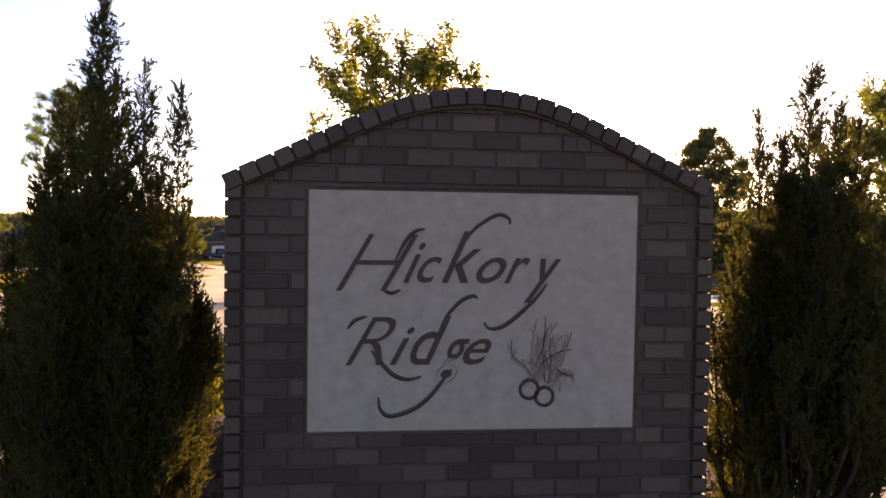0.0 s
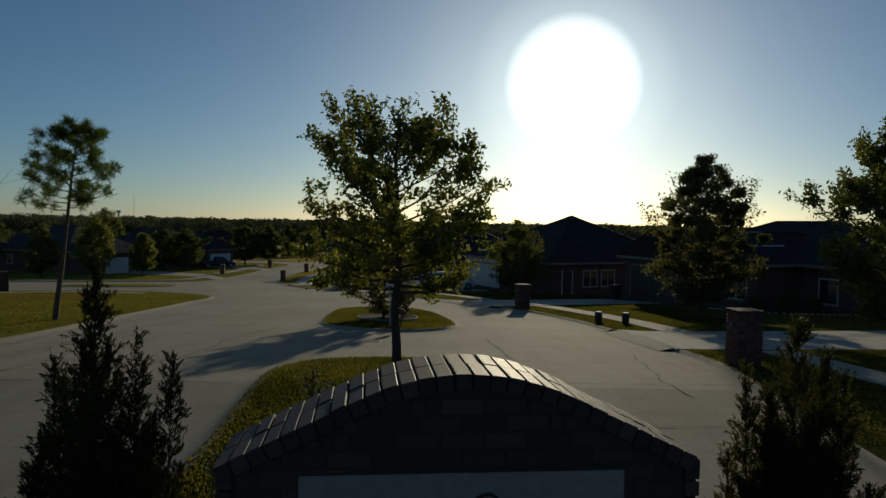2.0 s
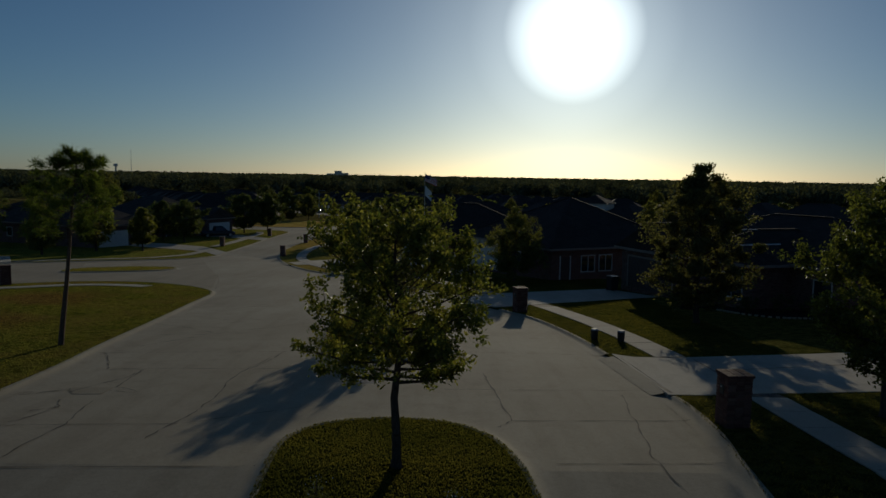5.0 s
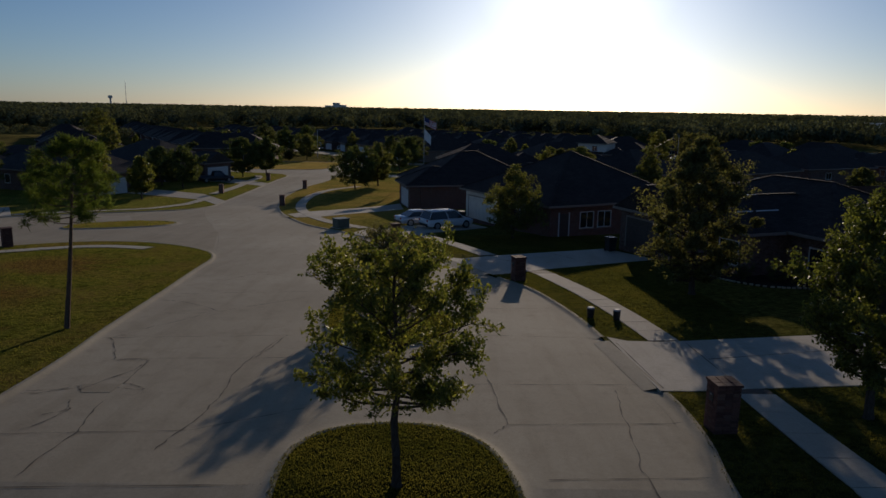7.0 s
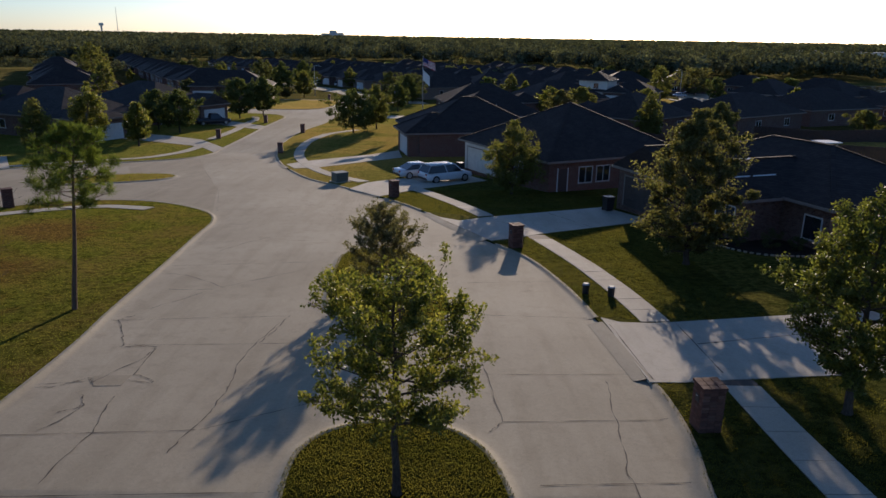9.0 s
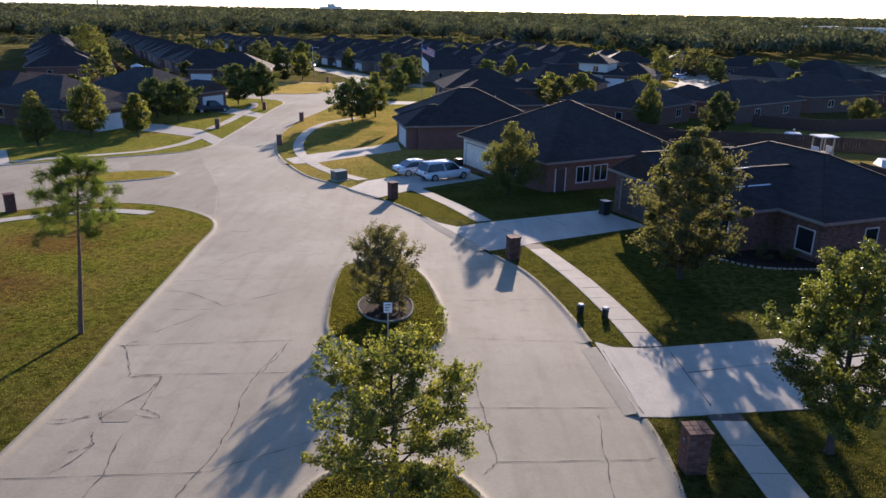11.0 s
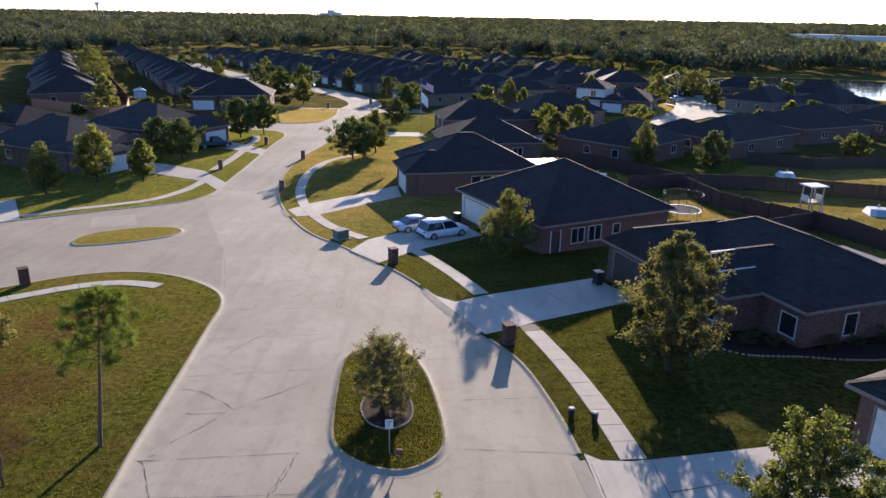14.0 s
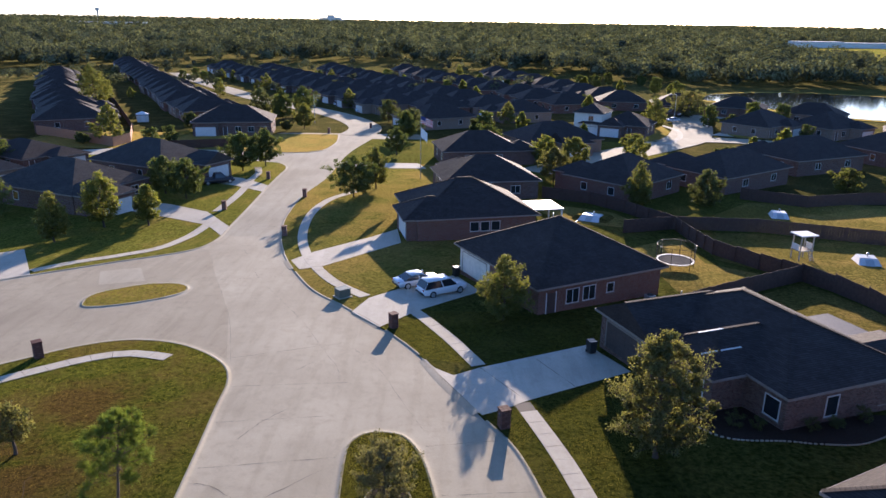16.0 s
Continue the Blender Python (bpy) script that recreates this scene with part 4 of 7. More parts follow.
def door(house, rect, side, at, width=0.95, height=2.1, mat=None):
    d = part("front_door", facing(bmesh.new(), side, *rect, at - width / 2, at + width / 2, 0.02, height, -0.02, 0.03), mat or DARK_PAINT, house, "panelled front door")
    t = bmesh.new()
    facing(t, side, *rect, at - width / 2 - 0.1, at - width / 2 - 0.003, 0.02, height + 0.1, -0.02, 0.05)
    facing(t, side, *rect, at + width / 2 + 0.003, at + width / 2 + 0.1, 0.02, height + 0.1, -0.02, 0.05)
    part("frame", t, FRAME_PAINT, d)


def ring_wall(x0, x1, y0, y1, t, z0, z1):
    """Four joined walls round a rectangle, t thick."""
    bm = bmesh.new()
    loops = []
    for z in (z0, z1):
        for i in (0.0, t):
            loops.append([bm.verts.new(p) for p in ((x0 + i, y0 + i, z), (x1 - i, y0 + i, z), (x1 - i, y1 - i, z), (x0 + i, y1 - i, z))])
    lo_out, lo_in, hi_out, hi_in = loops
    for i in range(4):
        j = (i + 1) % 4
        bm.faces.new((lo_out[i], lo_out[j], hi_out[j], hi_out[i]))
        bm.faces.new((lo_in[j], lo_in[i], hi_in[i], hi_in[j]))
        bm.faces.new((hi_out[i], hi_out[j], hi_in[j], hi_in[i]))
        bm.faces.new((lo_out[j], lo_out[i], lo_in[i], lo_in[j]))
    return bm


def wing(house, rect, h, wall, roof, pitch=0.5, over=0.45, lo=False, hi=False, fascia=None, caps=False):
    """One rectangular wing: walls with a floor slab, gable fills, fascia boards and the roof."""
    x0, x1, y0, y1 = rect
    part("wall", ring_wall(x0, x1, y0, y1, 0.2, -1.2, h), wall, house)
    along_x = (x1 - x0) >= (y1 - y0)
    half = min(x1 - x0, y1 - y0) / 2
    for flag, end in ((lo, 0), (hi, 1)):
        if not flag:
            continue
        w = bmesh.new()
        if along_x:
            px = (x0, x0 + 0.2) if end == 0 else (x1 - 0.2, x1)
            tri = [(y0, h), (y1, h), ((y0 + y1) / 2, h + half * pitch)]
            vs = [w.verts.new((p, a, b)) for p in px for a, b in tri]
        else:
            py = (y0, y0 + 0.2) if end == 0 else (y1 - 0.2, y1)
            tri = [(x0, h), (x1, h), ((x0 + x1) / 2, h + half * pitch)]
            vs = [w.verts.new((a, p, b)) for p in py for a, b in tri]
        w.faces.new(vs[:3])
        w.faces.new(vs[3:])
        for i in range(3):
            w.faces.new((vs[i], vs[(i + 1) % 3], vs[3 + (i + 1) % 3], vs[3 + i]))
        bmesh.ops.recalc_face_normals(w, faces=list(w.faces))
        part("gable", w, wall, house)
    r = bmesh.new()
    top = hip_roof(r, x0, x1, y0, y1, h + over * 0.0 + 0.1, pitch, over, lo, hi)
    rf = part("roof", r, roof, house, "dark shingle roof")
    if caps:
        c = bmesh.new()
        hx0, hx1, hy0, hy1 = x0 - over, x1 + over, y0 - over, y1 + over
        hh = min(hx1 - hx0, hy1 - hy0) / 2
        if (hx1 - hx0) >= (hy1 - hy0):
            ra, rb = Vector((hx0 if lo else hx0 + hh, (hy0 + hy1) / 2, top)), Vector((hx1 if hi else hx1 - hh, (hy0 + hy1) / 2, top))
            ends = ([] if lo else [(ra, hx0, hy0), (ra, hx0, hy1)]) + ([] if hi else [(rb, hx1, hy0), (rb, hx1, hy1)])
        else:
            ra, rb = Vector(((hx0 + hx1) / 2, hy0 if lo else hy0 + hh, top)), Vector(((hx0 + hx1) / 2, hy1 if hi else hy1 - hh, top))
            ends = ([] if lo else [(ra, hx0, hy0), (ra, hx1, hy0)]) + ([] if hi else [(rb, hx0, hy1), (rb, hx1, hy1)])
        lines = [(ra, rb)] + [(p, Vector((ex, ey, h + 0.1))) for p, ex, ey in ends]
        for p, q in lines:
            n = max(int((q - p).length / 0.3), 1)
            turn = (q - p).to_track_quat("X", "Z").to_matrix().to_4x4()
            for i in range(n):
                a = p + (q - p) * (i / n)
                box(c, 0, (q - p).length / n - 0.012, -0.13, 0.13, -0.02, 0.035, 0, Matrix.Translation(a) @ turn)
        tagged(part("ridge_cap", c, roof, rf, "overlapping ridge shingles"), kind="stuff")
    o = over + 0.02
    z0, z1 = h - 0.10, h + 0.08
    fb = ring_wall(x0 - o - 0.03, x1 + o + 0.03, y0 - o - 0.03, y1 + o + 0.03, 0.03, z0, z1)
    part("fascia", fb, fascia or TRIM_PAINT, house)
    return rf, top


def vents(house, spots):
    for x, y, z in spots:
        b = bmesh.new()
        cyl(b, x, y, z - 0.5, z + 0.28, 0.06, 0.06, 8)
        part("vent_pipe", b, METAL, house)


def house_a():
    """The nearest house: a garage gable facing the drive, a tall hip behind."""
    o = thing("house", 12.95, 52.2, ground_z(13, 47) + 0.20, 20, "single-storey brown brick house with dark hip roof and gabled garage", "house", "brick houses on the street")
    g = (0.3, 11, -6.9, -0.3)
    wing(o, g, 2.75, WALL_BROWN, ROOF, 0.50, 0.4, True, False, caps=True)
    garage_door(o, g, "w", -3.6, 4.9, 2.15, DARK_PAINT)
    m = (3.6, 14.0, -15.9, -0.55)
    wing(o, m, 2.85, WALL_BROWN, ROOF, 0.44, 0.45, caps=True)
    s = (0.9, 9.5, -12.4, -6.95)
    wing(o, s, 2.8, WALL_BROWN, ROOF, 0.56, 0.45, caps=True)
    # pale strips added as the thin bright lines of sun on the roof
    part("flashing", a_box(1.6, 6.8, -9.76, -9.62, 4.66, 4.70), SUNLIT_STRIP, o, "pale strip for a sunlit ridge line")
    part("flashing", box(bmesh.new(), 0.8, 4.1, -0.05, 0.05, 0.0, 0.03, 0, pose(0, -11.1, 3.87, 29, 0, 0)), SUNLIT_STRIP, o, "pale strip for a sunlit line on the roof slope")
    e = (9.2, 17.5, -15.84, -10.8)
    wing(o, e, 2.75, WALL_BROWN, ROOF, 0.36, 0.42)
    window(o, m, "w", -14.8, 1.3, 0.75, 2.2, 1)
    window(o, m, "s", 7.4, 1.1, 0.7, 2.2, 1)
    window(o, e, "s", 12.4, 1.6, 0.7, 2.2, 2)
    window(o, s, "w", -10.8, 1.7, 0.7, 2.2, 2)
    door(o, g, "s", 1.9)
    p = bmesh.new()
    box(p, 14.05, 17.6, -10.0, -6.0, 2.35, 2.47)
    for x, y in ((17.4, -9.8), (17.4, -6.2)):
        box(p, x - 0.08, x + 0.08, y - 0.08, y + 0.08, -0.3, 2.35)
    cover = part("patio_cover", p, DARK_PAINT, o, "flat dark patio cover")
    part("edge_trim", a_box(14.5, 17.65, -10.5, -10.004, 2.36, 2.50), WHITE_PAINT, cover, "pale trim along the cover")
    vents(o, [(6.3, -2.0, 4.0)])


def house_b():
    o = thing("house", 2.6, 72.0, ground_z(6, 66) + 0.25, 27, "single-storey red brick house with broad dark hip roof", "house", "brick houses on the street")
    m = (0.2, 14.6, -14.4, 0.0)
    wing(o, m, 2.8, WALL_RED, ROOF, 0.52, 0.5, caps=True)
    garage_door(o, m, "w", -3.0, 4.8, 2.15, WHITE_PAINT)
    w = (0.19, 0.2, -6.0, -0.02)
    part("cladding", a_box(0.16, 0.198, -5.95, -0.02, 0.0, 2.75), SIDING, o, "cream painted garage front")
    # dark door colour stands in for the shade of a recessed porch
    door(o, m, "s", 1.6, 0.95, 2.1, DARK_PAINT)
    window(o, m, "s", 4.0, 1.5, 0.75, 2.2, 2)
    window(o, m, "s", 5.9, 1.5, 0.75, 2.2, 2)
    window(o, m, "s", 8.4, 0.9, 1.1, 2.1, 1)
    window(o, m, "w", -9.8, 1.6, 0.7, 2.2, 2)
    vents(o, [(9.0, -4.0, 6.0), (10.5, -6.0, 5.4)])


def house_c():
    o = thing("house", -6.6, 98.2, ground_z(0.0, 90.0) + 0.25, 13, "single-storey brick house with dark roof and white garage", "house", "brick houses on the street")
    m = (1.6, 17.2, -12.8, 0.8)
    wing(o, m, 2.8, WALL_RED, ROOF, 0.5, 0.5, caps=True)
    g = (0.3, 8.0, -12.4, -5.4)
    wing(o, g, 2.75, WALL_RED, ROOF, 0.5, 0.5, caps=True)
    garage_door(o, g, "w", -9.3, 4.8, 2.15, WHITE_PAINT)
    for x in (9.0, 10.4, 11.8):
        window(o, m, "s", x, 1.25, 0.9, 2.2, 1)
    door(o, m, "w", -3.4)
    p = bmesh.new()
    box(p, 17.85, 22.5, -9.5, -4.5, 2.35, 2.5)
    for x, y in ((22.3, -9.3), (22.3, -4.7)):
        box(p, x - 0.08, x + 0.08, y - 0.08, y + 0.08, -1.0, 2.35)
    part("patio_cover", p, WHITE_PAINT, o, "flat white patio cover catching the sun")
    d = cyl(bmesh.new(), 9.0, -7.0, 4.5, 5.4, 0.04, 0.04, 8)
    part("antenna_mast", d, METAL, o)
    vents(o, [(12.0, -3.5, 4.6), (13.5, -5.0, 5.2)])


def house_d():
    o = thing("house", 18.25, 27.1, ground_z(18, 26) + 0.25, 27, "brick house with weathered grey roof at the driveway's end", "house", "brick houses on the street")
    m = (0.3, 14.0, -13.0, 0.0)
    wing(o, m, 2.75, WALL_RED, ROOF, 0.45, 0.45, caps=True)
    garage_door(o, m, "w", -3.2, 4.8, 2.15, WHITE_PAINT)
    window(o, m, "w", -9.5, 1.6, 0.7, 2.2, 2)


house_a()
house_b()
house_c()
house_d()


def plain_house(x, y, rz, w, d, label, wall, roof=None, garage="s", garage_at=-0.22, h=2.9, pitch=0.5, wing_size=(6.2, 3.0), gable=False, storeys=1, door_mat=None):
    """A simpler suburban house: main hip, a projecting garage wing, windows and door on each side."""
    o = thing("house", x, y, ground_z(x, y) + 0.2, rz, label, "house", "houses of the neighbourhood")
    roof = roof or ROOF
    m = (-w / 2, w / 2, -d / 2, d / 2)
    hh = h + (2.7 if storeys == 2 else 0)
    wing(o, m, hh, wall, roof, pitch, 0.45)
    gw, gd = wing_size
    gx = garage_at * w
    g = (gx - gw / 2, gx + gw / 2, -d / 2 - gd, -d / 2 + 3.0)
    wing(o, g, h, wall, roof, pitch, 0.4, gable and gw <= gd + 3.0, False)
    garage_door(o, g, "s", gx, 4.8, 2.15, door_mat or WHITE_PAINT)
    free = [k for k in np.arange(-w / 2 + 1.6, w / 2 - 1.2, 3.1) if abs(k - gx) > gw / 2 + 0.9]
    for i, k in enumerate(free):
        if i == 0:
            door(o, m, "s", float(k))
        else:
            window(o, m, "s", float(k), 1.5, 0.8, 2.2, 2)
        if storeys == 2:
            window(o, m, "s", float(k), 1.4, 3.6, 5.0, 2)
    if storeys == 2:
        window(o, m, "s", gx, 1.4, 3.6, 5.0, 2)
    for k in (-d / 5, d / 5):
        window(o, m, "e", k, 1.2, 0.9, 2.2, 1)
        window(o, m, "w", k, 1.2, 0.9, 2.2, 1)
    for k in (-w / 4, w / 5):
        window(o, m, "n", k, 1.6, 0.9, 2.2, 2)
    return o


BRICKY = "single-storey brick house with dark hip roof"
plain_house(8.0, 116.8, 190, 15, 12, "brick house with dark gabled roof beyond the fence", WALL_BROWN, garage_at=0.2)
# houses along the left of the street, fronts turned to it
plain_house(-55.5, 107.0, 65, 13, 17, "shaded brick house with brown roof and white garage", WALL_BROWN, ROOF_BROWN, garage_at=-0.25, wing_size=(6.2, 5))
plain_house(-50.5, 128.0, 63, 13, 17, "brick house with steep dark roofs behind street trees", WALL_BROWN, ROOF_BROWN, garage_at=0.2, wing_size=(6.2, 4), gable=True)
plain_house(-51.5, 185.5, 8, 19, 13, "corner brick house with white garage and two windows", WALL_BROWN, ROOF, garage_at=-0.33, wing_size=(6.0, 1.0), h=3.3)
plain_house(-80.5, 117.8, 60, 12, 16, BRICKY, WALL_TAN, ROOF_BROWN, garage_at=0.2)
plain_house(-77.1, 135.0, 60, 11, 15, BRICKY, WALL_BROWN, garage_at=0.2, h=2.6, pitch=0.38)
# houses on the second street to the right
plain_house(31.5, 118.3, 224, 15, 13, "brick house with rear windows and dark roof", WALL_RED, garage_at=0.2)
plain_house(52.6, 126.8, 215, 19, 12, "long brick house with dark stepped roofs", WALL_BROWN, garage_at=0.25, wing_size=(7, 5))
plain_house(74.9, 144.5, 205, 19, 13, "brick house with wide dark roof by the pond", WALL_BROWN, garage_at=0.25)
plain_house(42.0, 194.0, -28, 7.5, 9, "two-storey house with pale upper wall", SIDING, ROOF, garage_at=0.1, wing_size=(5.6, 0.6), storeys=2)
plain_house(51.0, 192.0, -28, 12, 11, "low brick house with dark roof beside a taller one", WALL_BROWN, ROOF)
plain_house(26.4, 163.4, 20, 18, 13, "brick house with pale garage and gable", WALL_TAN, ROOF, garage_at=0.05, wing_size=(7, 4), gable=True)
plain_house(8.5, 147.0, 100, 12, 16, "brick house with hip roof behind the flagpole", WALL_BROWN)
plain_house(0.5, 204.0, 300, 13, 17, "brick house with pale gable at the street bend", WALL_TAN, gable=True)
plain_house(88.6, 197.1, 40, 17, 13, "tan brick house with twin gables near the pond", WALL_TAN, garage_at=0.1, gable=True)
plain_house(105.4, 193.9, 30, 15, 13, "tan brick house with dark roof near the pond", WALL_TAN, garage_at=0.2, gable=True)
plain_house(120.6, 180.3, 60, 16, 13, "brick house with pale garage by the water", WALL_TAN, garage_at=0.2)
plain_house(98.9, 154.3, 200, 17, 13, BRICKY, WALL_BROWN)
plain_house(83.2, 251.2, 170, 17, 13, BRICKY, WALL_BROWN)
plain_house(101.0, 243.0, 150, 17, 12, BRICKY, WALL_BROWN)
plain_house(117.0, 224.0, 140, 17, 12, "tan brick house with dark roof near the pond", WALL_TAN)
plain_house(66.3, 261.7, 175, 17, 13, BRICKY, WALL_RED)

# ---- rows of like houses further off ----
rng_rows = random.Random(5)
ROW_LABEL = "brick house with dark roof in a row of like houses"
ROW_BASES = [
    plain_house(-95.0, 189.0, 117, 12.5, 17, ROW_LABEL, WALL_BROWN, ROOF, garage_at=-0.2, wing_size=(6.0, 2.5), pitch=0.5),
    plain_house(-66.5, 213.0, 117, 12, 16, ROW_LABEL, WALL_RED, ROOF, garage_at=0.2, wing_size=(6.2, 1.2), pitch=0.55, gable=True),
    plain_house(-14.5, 240.0, 300, 13, 16, ROW_LABEL, WALL_TAN, ROOF, garage_at=-0.15, wing_size=(6.4, 3.2), pitch=0.46),
]


def row(x0, y0, x1, y1, count, rz, group):
    for i in range(count):
        f = i / max(count - 1, 1)
        x, y = x0 + (x1 - x0) * f + rng_rows.uniform(-1.2, 1.2), y0 + (y1 - y0) * f + rng_rows.uniform(-1.2, 1.2)
        o = copy_thing(rng_rows.choice(ROW_BASES), pose(x, y, ground_z(x, y) + 0.15, 0, 0, rz + rng_rows.uniform(-4, 4)))
        tagged(o, ROW_LABEL, "house", group)


row(-101.5, 201.0, -190, 370, 13, 117, "row of houses along the back lane")
row(-73.5, 226.0, -196, 470, 17, 117, "row of houses behind the corner")
row(-22.0, 255.0, -128, 450, 14, 300, "row of houses past the bend")
row(2.0, 232.0, -98, 430, 13, 112, "row of houses behind the bend")
row(24.0, 222.0, -62, 440, 14, 290, "second row of houses behind the bend")
row(44.0, 250.0, -18, 440, 11, 105, "third row of houses behind the bend")
row(64.0, 280.0, 34, 430, 8, 280, "row of houses before the woods")
row(-94.2, 142.2, -168, 222, 5, 60, "houses on the left slope")

# far streets
ribbon("far_road_1", [(-20.8, 182.7), (-19.3, 192.9), (-20.9, 204.6), (-28.0, 222.4), (-40.5, 243.0), (-58.0, 266.0), (-77.0, 296.0), (-106.0, 348.0), (-152.0, 432.0)], 9.0, 0.03, ROAD, "pale street bending away between houses", "road")
ribbon("far_road_2", [(20.2, 134.2), (27.2, 142.1), (34.7, 151.2), (42.7, 159.9), (53.0, 170.7), (64.5, 184.5), (74.0, 207.6), (80.0, 226.4), (90.7, 240.6)], 11.0, 0.03 + LAWN, ROAD, "sunlit street bending towards the pond", "road")
ribbon("far_road_3", [(63.0, 184.0), (76.0, 182.0), (92.0, 175.0), (112.0, 166.0), (140.0, 156.0)], 9.0, 0.036 + LAWN, ROAD, "sunlit side street between dark houses", "road")
sheet("far_verge_2", [(80.5, 201.0), (86.0, 193.0), (88.0, 186.0), (80.0, 187.5), (78.5, 192.0)], LAWN + 0.05, GRASS_DRY, 0.1, "golden corner lawn before tan gables", "lawn")
sheet("drive_9", [(-77, 153), (-66, 159), (-63, 155), (-66, 148.5), (-75, 147.5)], PAVE, DRIVE, 0.2, "pale concrete drive below the orange fence", "driveway")
sheet("yard_7", [(-72, 161.5), (-64, 165), (-59.5, 192), (-66, 192), (-69, 175)], LAWN + 0.02, GRASS_SUN, 0.1, "side yard strip coloured yellow as if sunlit", "lawn")

tagged(ribbon("far_walk", [(66.5, 212.0), (67.2, 200.0), (63.2, 186.0), (56.5, 174.5)], 1.4, LAWN + 0.05, WALK, "pale walk along the far street", "sidewalk"), kind="structure")
sheet("far_verge", [(54.5, 177.0), (60.0, 187.5), (64.5, 198.0), (66.0, 212.0), (60.0, 214.0), (52.0, 204.0), (57.0, 196.0), (50.0, 181.0)], LAWN + 0.03, GRASS_DRY, 0.1, "golden corner lawn on the far street", "lawn")
sheet("far_drive", [(74.0, 192.5), (79.0, 190.5), (84.0, 196.0), (79.5, 199.0)], LAWN + 0.04, DRIVE, 0.1, "pale driveway off the far street", "driveway")

# pond with a pale bank
POND = smooth_line([(110.7, 308.6), (119.4, 288.9), (123.9, 265.4), (139.3, 238.5), (168.6, 226.4), (213.5, 239.6), (237.5, 286.7), (210.8, 325.3), (171.0, 349.4), (129.1, 335.6)], 5, True)
sheet("pond_bank", offset_line(POND, -5, True), 0.10, GRASS_DRY, 0.4, "dry grassy pond bank", "bank", cuts=(88,))
tagged(sheet("water", POND, 0.16, WATER, 0.1, "still pond reflecting the bright sky", "pond", cuts=(88,)), kind="structure")


# ---- fences ----
def fence(pts, label, mat, height=1.85, group="backyard fences"):
    o = thing("wooden_fence", pts[0][0], pts[0][1], 0, 0, label, "fence", group)
    o.matrix_basis = Matrix()
    posts = []
    board = bmesh.new()
    for (xa, ya), (xb, yb) in zip(pts, pts[1:]):
        L = math.hypot(xb - xa, yb - ya)
        n = max(int(L / 2.4), 1)
        for i in range(n):
            fa, fb = i / n, (i + 1) / n
            x, y = xa + (xb - xa) * (fa + fb) / 2, ya + (yb - ya) * (fa + fb) / 2
            zb = ground_z(x, y) + LAWN
            turn = pose(x, y, zb, 0, 0, math.degrees(math.atan2(yb - ya, xb - xa)))
            w = L / n
            k = 8
            for j in range(k):
                a = -w / 2 + w * j / k
                box(board, a + 0.008, a + w / k - 0.008, -0.012, 0.012, -0.15, height + rng_rows.uniform(-0.02, 0.02), 0, turn)
            box(board, -w / 2, w / 2, 0.014, 0.05, 0.3, 0.39, 0, turn)
            box(board, -w / 2, w / 2, 0.014, 0.05, height - 0.35, height - 0.26, 0, turn)
            posts.append(turn @ pose(-w / 2, 0, 0))
    b = part("boarding", board, mat, o, "upright weathered boards")
    tagged(b, kind="stuff")
    stake = part("post", a_box(-0.05, 0.05, 0.052, 0.14, -0.3, height + 0.03, 0.006), mat, o)
    stake.matrix_basis = posts[0]
    for m in posts[1:]:
        ob = new("post", stake.data)
        ob.parent, ob.matrix_basis = o, m


fence([(23.5, 61), (31, 66), (38.9, 70.8), (36.2, 75.2), (33.4, 81.5), (32.7, 93.6)], "tall brown board fence between backyards", WOOD_FENCE)
fence([(38.75, 70.98), (40.3, 67.3), (41.2, 63.0), (41.7, 58.0), (41.9, 46.0)], "tall brown board fence behind the brick house", WOOD_FENCE)
fence([(25.2, 91.6), (32.7, 94.0), (43.6, 93.1), (56, 88), (80, 78), (100, 72)], "long brown board fence across the yards", WOOD_FENCE)
fence([(32.7, 94.0), (28.2, 103.2), (24.1, 108.9), (17.2, 112.8)], "brown board fence beside a yard", WOOD_FENCE)
fence([(49.7, 113.6), (57.9, 108.1), (69.1, 111.3), (86.3, 111.3)], "brown board fence behind the long house", WOOD_FENCE)
fence([(-98, 177), (-91, 173), (-71.5, 159), (-70.5, 166), (-77, 183)], "sunlit orange-brown board fence by the lane", WOOD_SUNLIT, 2.1)
fence([(-61.8, 155.2), (-45.3, 161.9)], "brown board fence by the corner house", WOOD_FENCE)
fence([(-77, 183.5), (-92, 214), (-112, 254), (-132, 292)], "dark board fence between rows of backyards", WOOD_FENCE)


